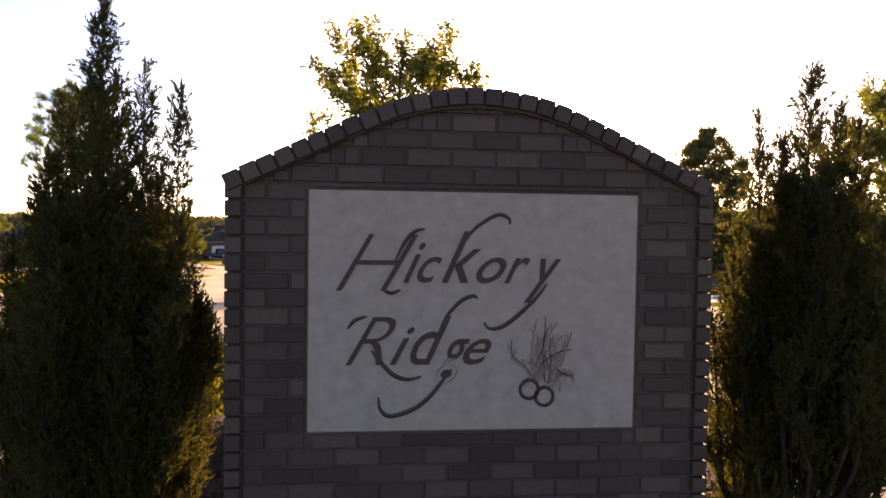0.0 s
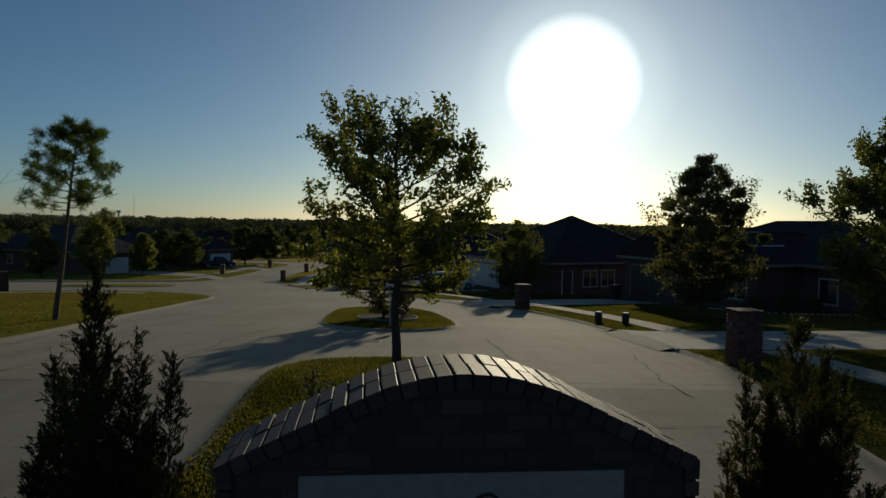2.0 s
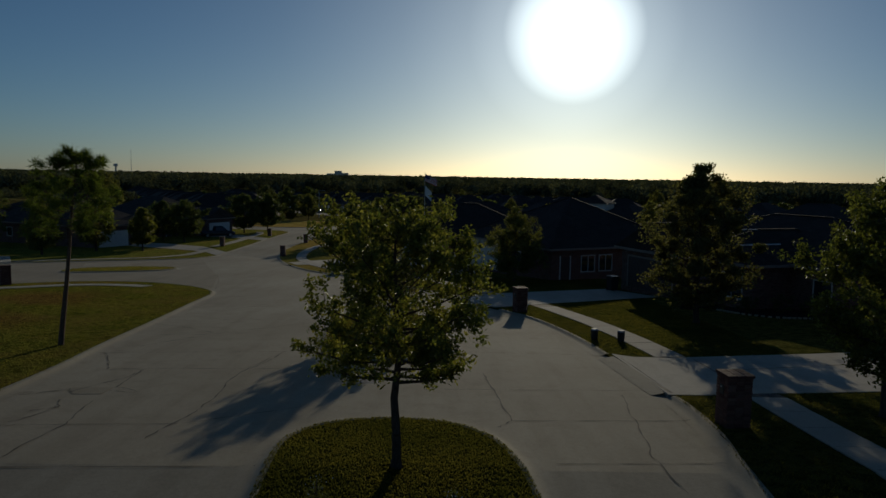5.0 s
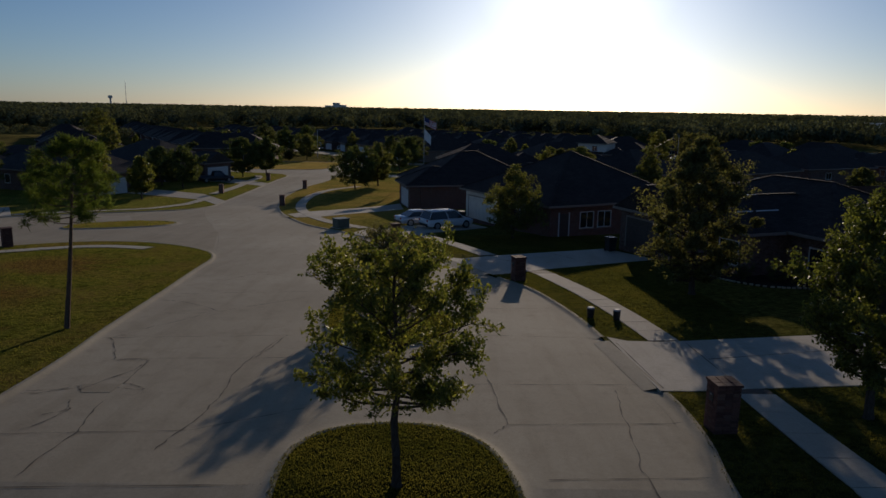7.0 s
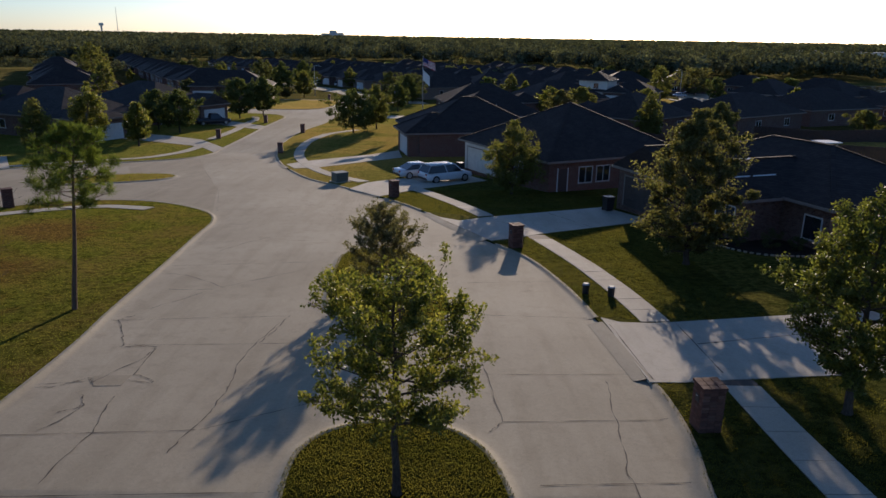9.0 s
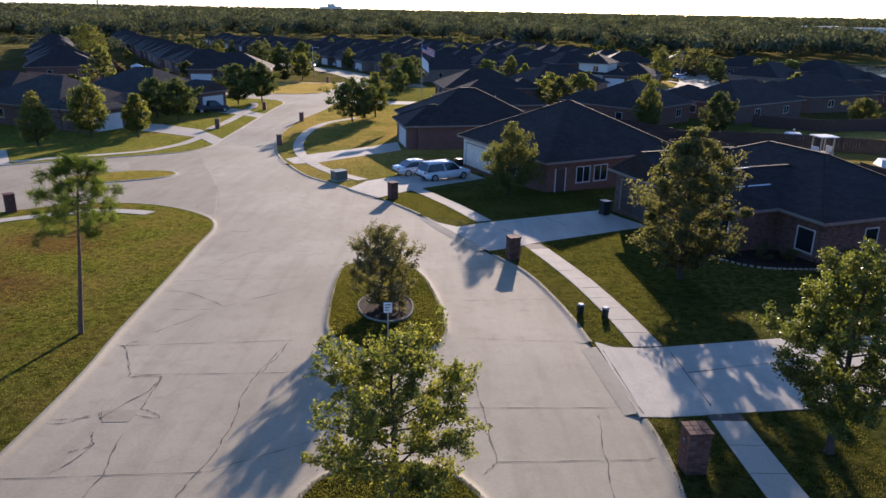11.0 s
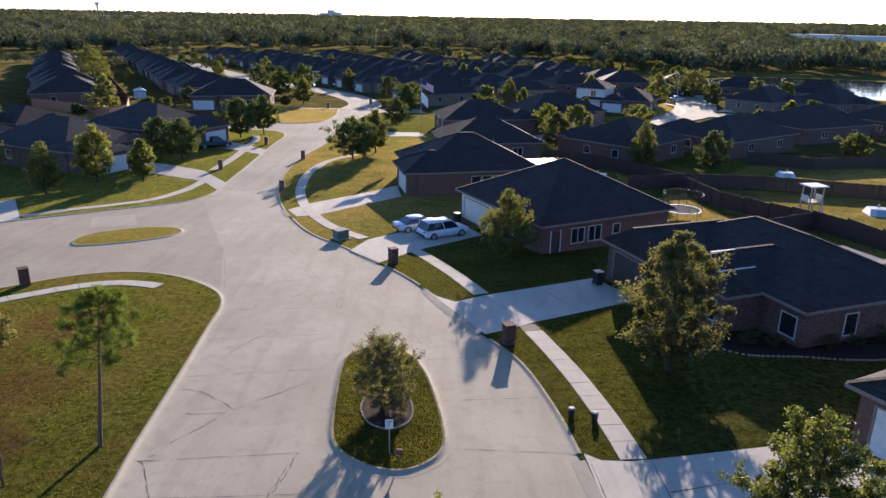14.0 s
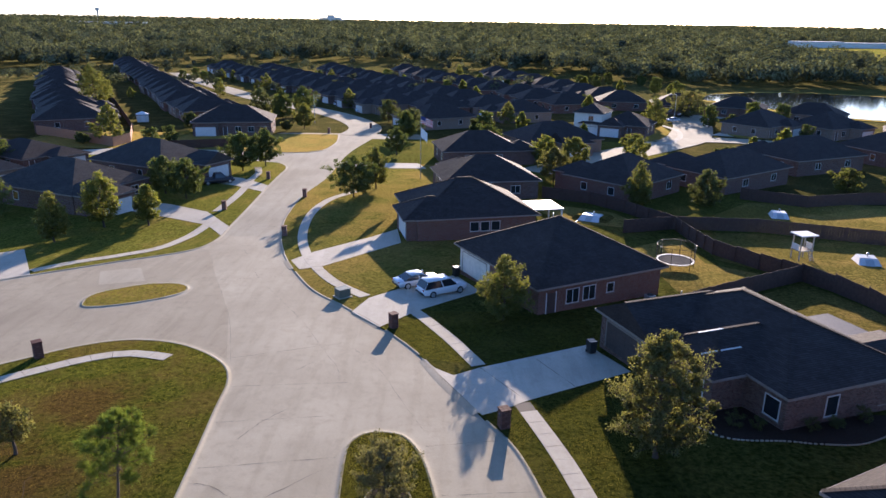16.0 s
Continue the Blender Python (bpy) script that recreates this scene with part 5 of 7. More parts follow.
# ---- woods to the horizon ----
def woods(name, count, region, crown, size, per, leaf, seed, label, z=-11.0):
    """Many uneven crowns in one object: clumps of leaves over lobed shapes."""
    rng = np.random.default_rng(seed)
    pts = region(rng, count)
    n = len(pts)
    h = rng.uniform(size[0], size[1], n)
    r = h * rng.uniform(0.42, 0.60, n)
    lobes = 8
    lo = rng.normal(size=(n, lobes, 3))
    lo /= np.linalg.norm(lo, axis=2, keepdims=True)
    lo *= 0.62
    lo[:, :, 2] = np.abs(lo[:, :, 2]) * 1.1
    which = rng.integers(0, lobes, (n, per))
    base = np.take_along_axis(lo, which[:, :, None].repeat(3, 2), axis=1)
    d = rng.normal(size=(n, per, 3))
    d /= np.linalg.norm(d, axis=2, keepdims=True)
    c = base + d * 0.475
    c[:, :, 0] = pts[:, None, 0] + c[:, :, 0] * r[:, None]
    c[:, :, 1] = pts[:, None, 1] + c[:, :, 1] * r[:, None]
    c[:, :, 2] = pts[:, None, 2] + h[:, None] * (0.42 + 0.42 * np.clip(c[:, :, 2], -0.9, 1.25))
    c = c.reshape(-1, 3)
    out = unit(d.reshape(-1, 3) + rng.normal(size=c.shape) * 0.28)
    al = unit(np.cross(out, rng.normal(size=c.shape)))
    lv, lf = blades(c, al, np.cross(out, al), rng.uniform(0.8, 1.5, len(c)) * leaf * 1.5, rng.uniform(0.8, 1.5, len(c)) * leaf)
    ob = np_part(name, lv, lf, crown)
    tagged(ob, label, "woods", kind="stuff")


def band(x0, x1, y0, y1, keep=None):
    def place(rng, count):
        y = y0 * (y1 / y0) ** rng.uniform(0, 1, count)
        s = y / y1
        x = (x0 + (x1 - x0) * rng.uniform(0, 1, count)) * s
        p = np.stack([x, y, -9.7 + np.maximum(y - 900, 0) * 0.003], 1)
        return p if keep is None else p[keep(p)]
    return place


clear_of_pond = lambda p: ~(((p[:, 0] - 168) / 84) ** 2 + ((p[:, 1] - 272) / 62) ** 2 < 1)
open_field = lambda p: ~((p[:, 0] > 350 + (p[:, 1] - 680) * 0.30) & (p[:, 0] < 420 + (p[:, 1] - 500) * 0.6) & (p[:, 1] > 600) & (p[:, 1] < 1130))
edge_line = lambda p: p[:, 1] > np.interp(p[:, 0], [-330, -240, -170, -110, -20, 60, 105, 150, 260, 420], [400, 430, 500, 540, 540, 470, 395, 378, 375, 300])
woods("woods_near", 1750, band(-620, 640, 290, 760, lambda p: clear_of_pond(p) & edge_line(p) & open_field(p)), LEAF_FOREST_HAZED, (9, 19), 270, 1.0, 41, "dense oak woods beyond the houses")
woods("woods_middle", 4600, band(-1500, 1500, 720, 1900, open_field), LEAF_FOREST_HAZED, (9, 20), 64, 2.0, 42, "hazy continuous woods on the plain")
woods("woods_far", 5200, band(-3300, 3300, 1800, 4200), LEAF_FOREST_HAZED, (9, 15), 16, 4.2, 43, "far woods along the horizon")


def side_region(rng, count):
    out = []
    for x0, x1, y0, y1, k in ((-330, -205, 230, 400, 80), (-260, -125, 120, 210, 60), (-130, -92, 100, 150, 18), (150, 330, 110, 215, 120), (-200, 60, 300, 520, 110)):
        out.append(np.stack([rng.uniform(x0, x1, k), rng.uniform(y0, y1, k), np.zeros(k)], 1))
    p = np.concatenate(out)
    p[:, 2] = [ground_z(a, b) - 0.1 for a, b, _ in p]
    return p


woods("woods_side", 0, side_region, LEAF_FOREST_HAZED, (4, 8), 220, 0.5, 44, "trees among the houses at the edge of view")


# ---- street trees ----
TREES = [
    # x, y, height, clear, radius, leaves, tone, seed, label
    (-46.3, 83.5, 6.2, 0.7, 1.9, 4200, LEAF_GOLD, 51, "young yellow-green tree on the shaded lawn"),
    (-43.7, 91.3, 7.4, 0.8, 2.1, 4800, LEAF_OAK, 52, "tall narrow young tree on the lawn"),
    (-38.3, 92.5, 5.4, 0.9, 1.5, 3400, LEAF_OAK, 53, "small round street tree on the lawn"),
    (-38.6, 108.5, 6.2, 1.0, 2.9, 5200, LEAF_STREET, 54, "broad dark street tree beside the driveway"),
    (-43.1, 112.1, 5.9, 1.0, 2.7, 4200, LEAF_STREET, 58, "round dark tree against the brick house"),
    (-36.0, 132.3, 7.0, 0.9, 3.3, 5200, LEAF_STREET, 55, "broad dark tree before the corner"),
    (-32.9, 137.4, 7.1, 1.1, 2.4, 4200, LEAF_STREET, 56, "tall street tree at the corner"),
    (-35.3, 192.9, 6.8, 1.0, 2.4, 3000, LEAF_GOLD, 57, "young tree on the dry corner lawn"),
    (-39.3, 189.8, 2.6, 0.3, 1.5, 1600, LEAF_RUSSET, 59, "low russet bush on the dry lawn"),
    (-13.0, 111.3, 6.5, 0.9, 3.3, 6000, LEAF_STREET, 60, "broad dark tree on the golden lawn"),
    (-10.0, 117.9, 7.0, 0.9, 1.9, 3600, LEAF_GOLD, 61, "narrow golden tree beside a dark one"),
    (31.0, 106.1, 7.2, 0.6, 1.8, 3600, LEAF_GOLD, 62, "narrow golden tree behind the fence"),
    (42.0, 108.1, 5.6, 0.4, 2.5, 4200, LEAF_DEEP, 63, "dark evergreen tree behind the fence"),
    (21.1, 126.0, 6.2, 0.7, 2.8, 4200, LEAF_RUSSET, 64, "spreading russet tree by the yard"),
    (26.9, 138.5, 6.2, 0.7, 2.7, 3800, LEAF_GOLD, 65, "yellowing tree beside the second street"),
    (42.8, 153.9, 5.0, 0.5, 2.8, 3200, LEAF_GOLD, 66, "yellowing tree near the sunlit street"),
    (60.1, 199.1, 9.4, 1.0, 2.9, 3000, LEAF_GOLD, 67, "tall golden tree at the street bend"),
    (81.7, 234.5, 8.2, 0.7, 5.6, 3800, LEAF_RUSSET, 68, "wide russet tree beside the bend"),
    (71.2, 120.7, 4.0, 0.3, 2.3, 3000, LEAF_GOLD, 69, "round bush beside the fence"),
    (79.4, 119.1, 4.2, 0.3, 2.8, 3000, LEAF_DEEP, 70, "round evergreen bush in a yard"),
    (11.7, 164.5, 5.2, 0.4, 2.9, 3200, LEAF_STREET, 71, "round green tree by a house"),
    (-7.3, 176.4, 6.9, 0.9, 2.9, 3000, LEAF_STREET, 72, "dark street tree at the bend"),
    (-8.4, 152.5, 5.9, 0.9, 2.3, 3000, LEAF_STREET, 73, "dark street tree by the flagpole"),
    (-51.5, 214.5, 9.0, 1.0, 3.4, 3200, LEAF_DEEP, 74, "tall dark street tree behind the corner"),
    (-44.5, 210.5, 8.6, 1.0, 2.9, 3200, LEAF_STREET, 75, "tall street tree behind the corner"),
    (-41.5, 226.4, 8.6, 1.0, 3.6, 3200, LEAF_STREET, 76, "leafy street tree behind the corner"),
    (-105.5, 226.4, 13.0, 1.7, 5.2, 4200, LEAF_GOLD, 77, "big yellow-green tree among the rows of houses"),
    (-61.3, 94.8, 6.4, 0.6, 3.6, 4200, LEAF_STREET, 78, "dense green tree beside the brown roof"),
    (-81.6, 129.7, 7.0, 0.7, 3.5, 4200, LEAF_STREET, 79, "bushy green tree behind the houses"),
    (-23.6, 35.0, 3.2, 0.9, 0.9, 1500, LEAF_RUSSET, 80, "small thin tree on the worn lawn"),
    (-13.9, 211.5, 6.4, 0.6, 2.9, 2600, LEAF_DEEP, 84, "dark round tree beside a far driveway"),
    (-6.5, 182.5, 6.8, 0.5, 3.6, 3200, LEAF_DEEP, 85, "wide dark tree by the flagpole house"),
    (52.0, 76.0, 3.0, 0.5, 0.9, 900, LEAF_OAK, 81, "thin sapling beside the play tower"),
    (21.7, 142.8, 6.0, 0.5, 2.7, 3200, LEAF_OAK, 82, "leafy tree beside the second street"),
    (-64.1, 189.8, 4.3, 0.4, 2.1, 2200, LEAF_DEEP, 83, "dark tree beside the corner house"),
]
for x, y, h, cl, r, nl, tone, seed, label in TREES:
    small = 0.10 + 0.0016 * y
    broad_tree("street_tree", x, y, label, h, cl, r, 24, 0.05 + 0.012 * h, int(nl * (2.0 if y < 140 else 1.5)), (small * 1.0, small * 0.58), 0.07 + 0.022 * h, tone, seed, 0.28, 7, "street trees", fill=0.45, cone=0.55 + 0.2 * (seed % 3) / 2)


def bare_tree(x, y, height, seed):
    rng = np.random.default_rng(seed)
    o = thing("bare_tree", x, y, ground_z(x, y) + LAWN, 0, "small leafless tree with thin twigs", "tree")
    segs, _, _ = grow(rng, height, 0.8, height * 0.42, 18, 0.045, 0.5, twigs=5)
    v, f = tubes(segs, 5)
    np_part("branches", v, f, BARK, o, smooth=True)


bare_tree(-16.6, 23.6, 4.9, 4)


# ---- entrance monument ----
def monument():
    o = thing("entrance_sign", 0.155, 3.30, 0.41, 6.1, "brown brick entrance monument with arched top and pale stone panel", "monument sign")
    W, D, SIDE, TOP = 1.12, 0.44, 1.94, 2.34

    def arch(x):
        """Height of the top edge: straight shoulders running into a rounded crown."""
        s = abs(x)
        if s > 0.52:
            return SIDE + (W - s) * 0.475
        a = SIDE + (W - 0.52) * 0.475
        return a + (1 - (s / 0.52) ** 2) * 0.475 * 0.52 / 2

    core = bmesh.new()
    xs = [-W + 0.008 + (2 * W - 0.016) * i / 40 for i in range(41)]
    front, back = [], []
    for lst, y in ((front, -0.004), (back, D - 0.012)):
        for x in xs:
            lst.append((core.verts.new((x, y, -0.2)), core.verts.new((x, y, arch(x) - 0.07))))
    for lst in (front, back):
        for a, b in zip(lst, lst[1:]):
            core.faces.new((a[0], b[0], b[1], a[1]))
    for a, b, c, d in zip(front, front[1:], back, back[1:]):
        core.faces.new((a[1], b[1], d[1], c[1]))
    for k in (0, -1):
        core.faces.new((front[k][0], front[k][1], back[k][1], back[k][0]))
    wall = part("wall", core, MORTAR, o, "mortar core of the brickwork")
    # pale panel let into the face
    px0, px1, pz0, pz1 = -0.76, 0.76, 0.79, 1.885
    panel = part("panel", a_box(px0, px1, -0.010, 0.04, pz0, pz1, 0.006), STONE, o, "smooth pale limestone panel")
    # face bricks in running bond
    bl, bh, gap = 0.195, 0.070, 0.010
    meshes = {}

    def brick_mesh(w, h=bh, d=0.05):
        key = (round(w, 3), round(h, 3), round(d, 3))
        if key not in meshes:
            b = bmesh.new()
            box(b, -w / 2, w / 2, 0, d, -h / 2, h / 2)
            bmesh.ops.bevel(b, geom=list(b.edges), offset=0.004, segments=1, affect="EDGES")
            me = bpy.data.meshes.new("brick")
            b.to_mesh(me)
            b.free()
            me.materials.append(BRICK_PIECE)
            meshes[key] = me
        return meshes[key]

    rng = random.Random(4)
    z = 0.0
    course = 0
    while z < TOP:
        zc = z + bh / 2
        x = -1.04 - (bl + gap) * (0.5 if course % 2 else 0.0)
        while x < 1.04:
            a, b = max(x, -1.04), min(x + bl, 1.04)
            whole = [(a, b, z, bh)]
            if pz0 - 0.012 < z + bh and z < pz1 + 0.012:
                whole = [(a, min(b, px0 - 0.012), z, bh), (max(a, px1 + 0.012), b, z, bh)]
                m0, m1 = max(a, px0 - 0.002), min(b, px1 + 0.002)
                if z < pz0 - 0.012:
                    whole.append((m0, m1, z, pz0 - 0.012 - z))
                if z + bh > pz1 + 0.012:
                    whole.append((m0, m1, pz1 + 0.012, z + bh - pz1 - 0.012))
            cutlist = []
            for s0, s1, zz, hh in whole:
                if s1 - s0 < 0.03:
                    continue
                room = lambda p, q: min(arch(p), arch(q)) - 0.072 - zz
                if room(s0, s1) >= hh:
                    cutlist.append((s0, s1, zz, hh))
                    continue
                k = max(int((s1 - s0) / 0.062), 1)
                for i in range(k):
                    p, q = s0 + (s1 - s0) * i / k, s0 + (s1 - s0) * (i + 1) / k
                    if room(p, q) > 0.012:
                        cutlist.append((p, q, zz, min(hh, room(p, q))))
            for s0, s1, zz, hh in cutlist:
                w = s1 - s0 if s1 - s0 < bl - 0.01 else bl
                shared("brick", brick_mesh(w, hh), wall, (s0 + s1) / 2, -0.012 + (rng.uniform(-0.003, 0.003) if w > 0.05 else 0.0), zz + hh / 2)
            x += bl + gap
        z += bh + gap
        course += 1
    # raised side borders of stacked brick
    z = 0.0
    while z + bh < SIDE - 0.02:
        for s in (-1, 1):
            shared("brick", brick_mesh(0.07, bh, D + 0.05), wall, s * (W - 0.035), -0.035 + rng.uniform(-0.004, 0.004), z + bh / 2)
        z += bh + gap
    # cap of bricks laid across the arch
    cap = part("cap", a_box(-0.02, 0.02, 0.1, 0.2, TOP - 0.16, TOP - 0.12), MORTAR, o, "row of bricks over the arched top")
    x = -W - 0.004
    pitch_len = 0.082
    while x < W - 0.06:
        s0 = (arch(x + 0.01) - arch(x)) / 0.01
        step = pitch_len / math.sqrt(1 + s0 * s0)
        xm = x + step / 2
        ang = -math.degrees(math.atan((arch(xm + 0.01) - arch(xm - 0.01)) / 0.02))
        for deep in (-0.05, -0.05 + (D + 0.11) / 2):
            shared("brick", brick_mesh(0.074, 0.075, (D + 0.09) / 2), cap, xm + rng.uniform(-0.002, 0.002), deep + rng.uniform(-0.005, 0.005), arch(xm) - 0.036 + rng.uniform(-0.003, 0.003), 0, rng.uniform(-0.6, 0.6), ang + rng.uniform(-0.7, 0.7))
        x += step
    bed = bmesh.new()
    lo, hi = [], []
    for x in xs:
        x *= W / (W - 0.008)
        lo.append([bed.verts.new((x, y, arch(x) - 0.085)) for y in (-0.03, D + 0.03)])
        hi.append([bed.verts.new((x, y, arch(x) - 0.008)) for y in (-0.03, D + 0.03)])
    for a, b, c, d in zip(lo, lo[1:], hi, hi[1:]):
        bed.faces.new((a[0], b[0], b[1], a[1]))
        bed.faces.new((c[0], c[1], d[1], d[0]))
        bed.faces.new((a[0], c[0], d[0], b[0]))
        bed.faces.new((a[1], b[1], d[1], c[1]))
    part("mortar_bed", bed, MORTAR, cap)

    # lettering
    def words(body, x, z, size, bold=0.0):
        c = bpy.data.curves.new("lettering", "FONT")
        c.body, c.size, c.shear, c.extrude, c.offset = body, size, 0.55, 0.003, bold + 0.003
        tmp = new("lettering", c)
        bpy.context.view_layer.update()
        me = bpy.data.meshes.new_from_object(tmp.evaluated_get(bpy.context.evaluated_depsgraph_get()))
        bpy.data.objects.remove(tmp)
        me.materials.append(INK)
        ob = new("lettering", me)
        ob.parent = panel
        ob.matrix_basis = pose(x, -0.0135, z, 90, 0, 0)
        return tagged(ob, "dark slanted script lettering")

    def stroke(name, pts, r, mat, parent, taper=True):
        """A flat pen stroke through points of the panel's face, thick in the middle."""
        line = smooth_line(pts, 8)
        n = len(line)
        wide = [r * ((0.35 + 0.65 * math.sin(math.pi * i / (n - 1))) if taper else 1) for i in range(n)]
        left, right = offset_line(line, 1.0), offset_line(line, -1.0)
        verts, faces = [], []
        for i, (x, z) in enumerate(line):
            nx, nz = left[i][0] - x, left[i][1] - z
            for s in (-1, 1):
                for y in (-0.016, -0.0095):
                    verts.append((x + s * nx * wide[i], y, z + s * nz * wide[i]))
        for i in range(n - 1):
            a, b = 4 * i, 4 * (i + 1)
            faces += [(a, b, b + 2, a + 2), (a + 1, a + 3, b + 3, b + 1), (a, a + 1, b + 1, b), (a + 2, b + 2, b + 3, a + 3)]
        return np_part(name, verts, faces, mat, parent)

    return o, panel, words, stroke


SIGN, PANEL, words, stroke = monument()


# ---- words and drawing on the panel ----
def letter(sign, x0, x1, z0, z1, bold=0.0):
    """One slanted letter fitted into a box of the panel's face."""
    ob = words(sign, 0, 0, 0.4, bold)
    me = ob.data
    co = np.empty(len(me.vertices) * 3)
    me.vertices.foreach_get("co", co)
    co = co.reshape(-1, 3)
    for k, lo, hi in ((0, x0, x1), (1, z0, z1)):
        a, b = co[:, k].min(), co[:, k].max()
        co[:, k] = lo + (co[:, k] - a) * (hi - lo) / (b - a)
    me.vertices.foreach_set("co", co.ravel())
    me.update()
    ob.matrix_basis = pose(0, -0.0135, 0, 90, 0, 0)


UPPER, LOWER = 1.472, 1.097
letter("H", -0.636, -0.268, UPPER - 0.038, UPPER + 0.218, -0.010)
for sign, x0, x1, z0, z1 in (("i", -0.335, -0.235, 0, 0.182), ("c", -0.272, -0.158, 0, 0.118), ("k", -0.160, 0.020, 0, 0.235), ("o", 0.000, 0.138, 0, 0.118), ("r", 0.130, 0.250, 0, 0.118), ("y", 0.222, 0.396, -0.09, 0.114)):
    letter(sign, x0, x1, UPPER + z0, UPPER + z1, -0.001)
letter("R", -0.590, -0.365, LOWER, LOWER + 0.218, -0.008)
for sign, x0, x1, z0, z1 in (("i", -0.392, -0.280, 0, 0.172), ("d", -0.298, -0.112, 0, 0.225), ("g", -0.180, -0.024, -0.085, 0.118), ("e", -0.056, 0.074, 0, 0.118)):
    letter(sign, x0, x1, LOWER + z0, LOWER + z1, -0.001)
SWASHES = [
    ([(-0.066, 1.64), (-0.03, 1.70), (0.03, 1.752), (0.10, 1.786), (0.148, 1.768), (0.150, 1.742)], 0.0085),
    ([(0.330, 1.47), (0.285, 1.41), (0.205, 1.332), (0.128, 1.274), (0.066, 1.262), (0.038, 1.292)], 0.0095),
    ([(-0.165, 1.255), (-0.13, 1.325), (-0.066, 1.392), (-0.012, 1.413), (0.006, 1.398)], 0.0085),
    ([(-0.108, 1.075), (-0.153, 1.018), (-0.215, 0.943), (-0.293, 0.888), (-0.387, 0.863), (-0.430, 0.893), (-0.441, 0.950)], 0.0098),
    ([(-0.475, 1.165), (-0.426, 1.104), (-0.371, 1.050), (-0.309, 1.030), (-0.247, 1.043)], 0.0098),
    ([(-0.372, 1.570), (-0.330, 1.655), (-0.285, 1.704), (-0.238, 1.716)], 0.0090),
    ([(-0.428, 1.442), (-0.390, 1.424), (-0.345, 1.440)], 0.0085),
    ([(-0.582, 1.262), (-0.550, 1.300), (-0.496, 1.318)], 0.0080),
]
for pts, wide in SWASHES:
    stroke("swash", pts, wide, INK, PANEL)
# emblem: two nuts on a leafy twig
for cx, cz, r in ((0.256, 0.980, 0.043), (0.328, 0.946, 0.042)):
    stroke("nut", [(cx + r * math.cos(a), cz + r * math.sin(a)) for a in np.linspace(0, 6.283, 13)], 0.0075, INK, PANEL, False)
rng_twig = random.Random(9)
for k in range(30):
    fan = k < 20
    a = math.radians(rng_twig.uniform(48, 128) if fan else rng_twig.uniform(150, 340))
    L = rng_twig.uniform(0.10, 0.34) if fan else rng_twig.uniform(0.05, 0.12)
    x, z = 0.335 + rng_twig.uniform(-0.07, 0.06), 1.0 + rng_twig.uniform(0, 0.10)
    pts = [(x, z)]
    for i in range(4):
        a += rng_twig.uniform(-0.3, 0.3)
        x, z = x + math.cos(a) * L / 4, z + math.sin(a) * L / 4
        pts.append((min(max(x, 0.17), 0.6), min(max(z, 0.87), 1.36)))
    stroke("twig", pts, rng_twig.uniform(0.0012, 0.0024), INK_PALE if k % 3 else INK, PANEL)
    for q, r in zip(pts[1:], pts[2:]):
        side = rng_twig.choice((-1, 1)) * 0.6 + math.atan2(r[1] - q[1], r[0] - q[0])
        stroke("leaf_stroke", [q, (q[0] + 0.018 * math.cos(side), q[1] + 0.018 * math.sin(side)), (q[0] + 0.04 * math.cos(side), q[1] + 0.04 * math.sin(side))], 0.0018, INK_PALE, PANEL)

# ---- planting by the monument ----
BED = smooth_line([(-2.75, 2.2), (-2.95, 4.0), (-2.5, 5.8), (-0.8, 6.9), (0.9, 6.7), (1.95, 5.6), (2.1, 3.6), (1.95, 1.6), (0, 0.9), (-1.8, 1.2)], 5, True)
sheet("mulch_bed", BED, LAWN + 0.05, MULCH, 0.15, "dark bark mulch bed round the monument", "mulch")
juniper(-1.62, 3.42, 2.86, 0.49, "tall dark upright juniper with feathery tips beside the monument", 71,
        [(0.0, 0.0, 1.0, 2.84, 0.17), (0.05, 0.06, 0.8, 2.45, 0.16), (-0.10, 0.0, 0.7, 2.30, 0.15), (0.18, -0.04, 0.7, 2.48, 0.12), (0.30, 0.03, 0.7, 2.38, 0.11), (0.34, -0.06, 0.5, 1.78, 0.10),
         (-0.22, 0.05, 0.6, 2.34, 0.11), (-0.40, -0.05, 0.5, 1.66, 0.12), (0.10, 0.30, 0.6, 1.95, 0.14), (-0.10, -0.32, 0.5, 1.8, 0.14), (0.38, 0.10, 0.3, 1.45, 0.09), (-0.48, 0.10, 0.3, 1.35, 0.11), (0.20, -0.30, 0.5, 1.70, 0.12), (-0.25, 0.30, 0.5, 1.8, 0.13)])
juniper(1.86, 3.72, 2.66, 0.46, "tall dark columnar juniper beside the monument", 77,
        [(0.0, 0.0, 1.0, 2.58, 0.15), (0.12, 0.05, 0.8, 2.40, 0.13), (-0.08, 0.04, 0.7, 2.20, 0.14), (0.22, -0.04, 0.7, 2.30, 0.12), (-0.19, 0.0, 0.6, 2.33, 0.11), (0.30, 0.08, 0.5, 2.0, 0.12),
         (-0.33, -0.04, 0.4, 1.62, 0.11), (0.38, 0.0, 0.4, 1.7, 0.11), (0.05, 0.26, 0.6, 2.0, 0.13), (-0.05, -0.26, 0.5, 1.85, 0.13), (0.18, -0.24, 0.5, 1.8, 0.12), (-0.20, 0.24, 0.5, 1.8, 0.12)])


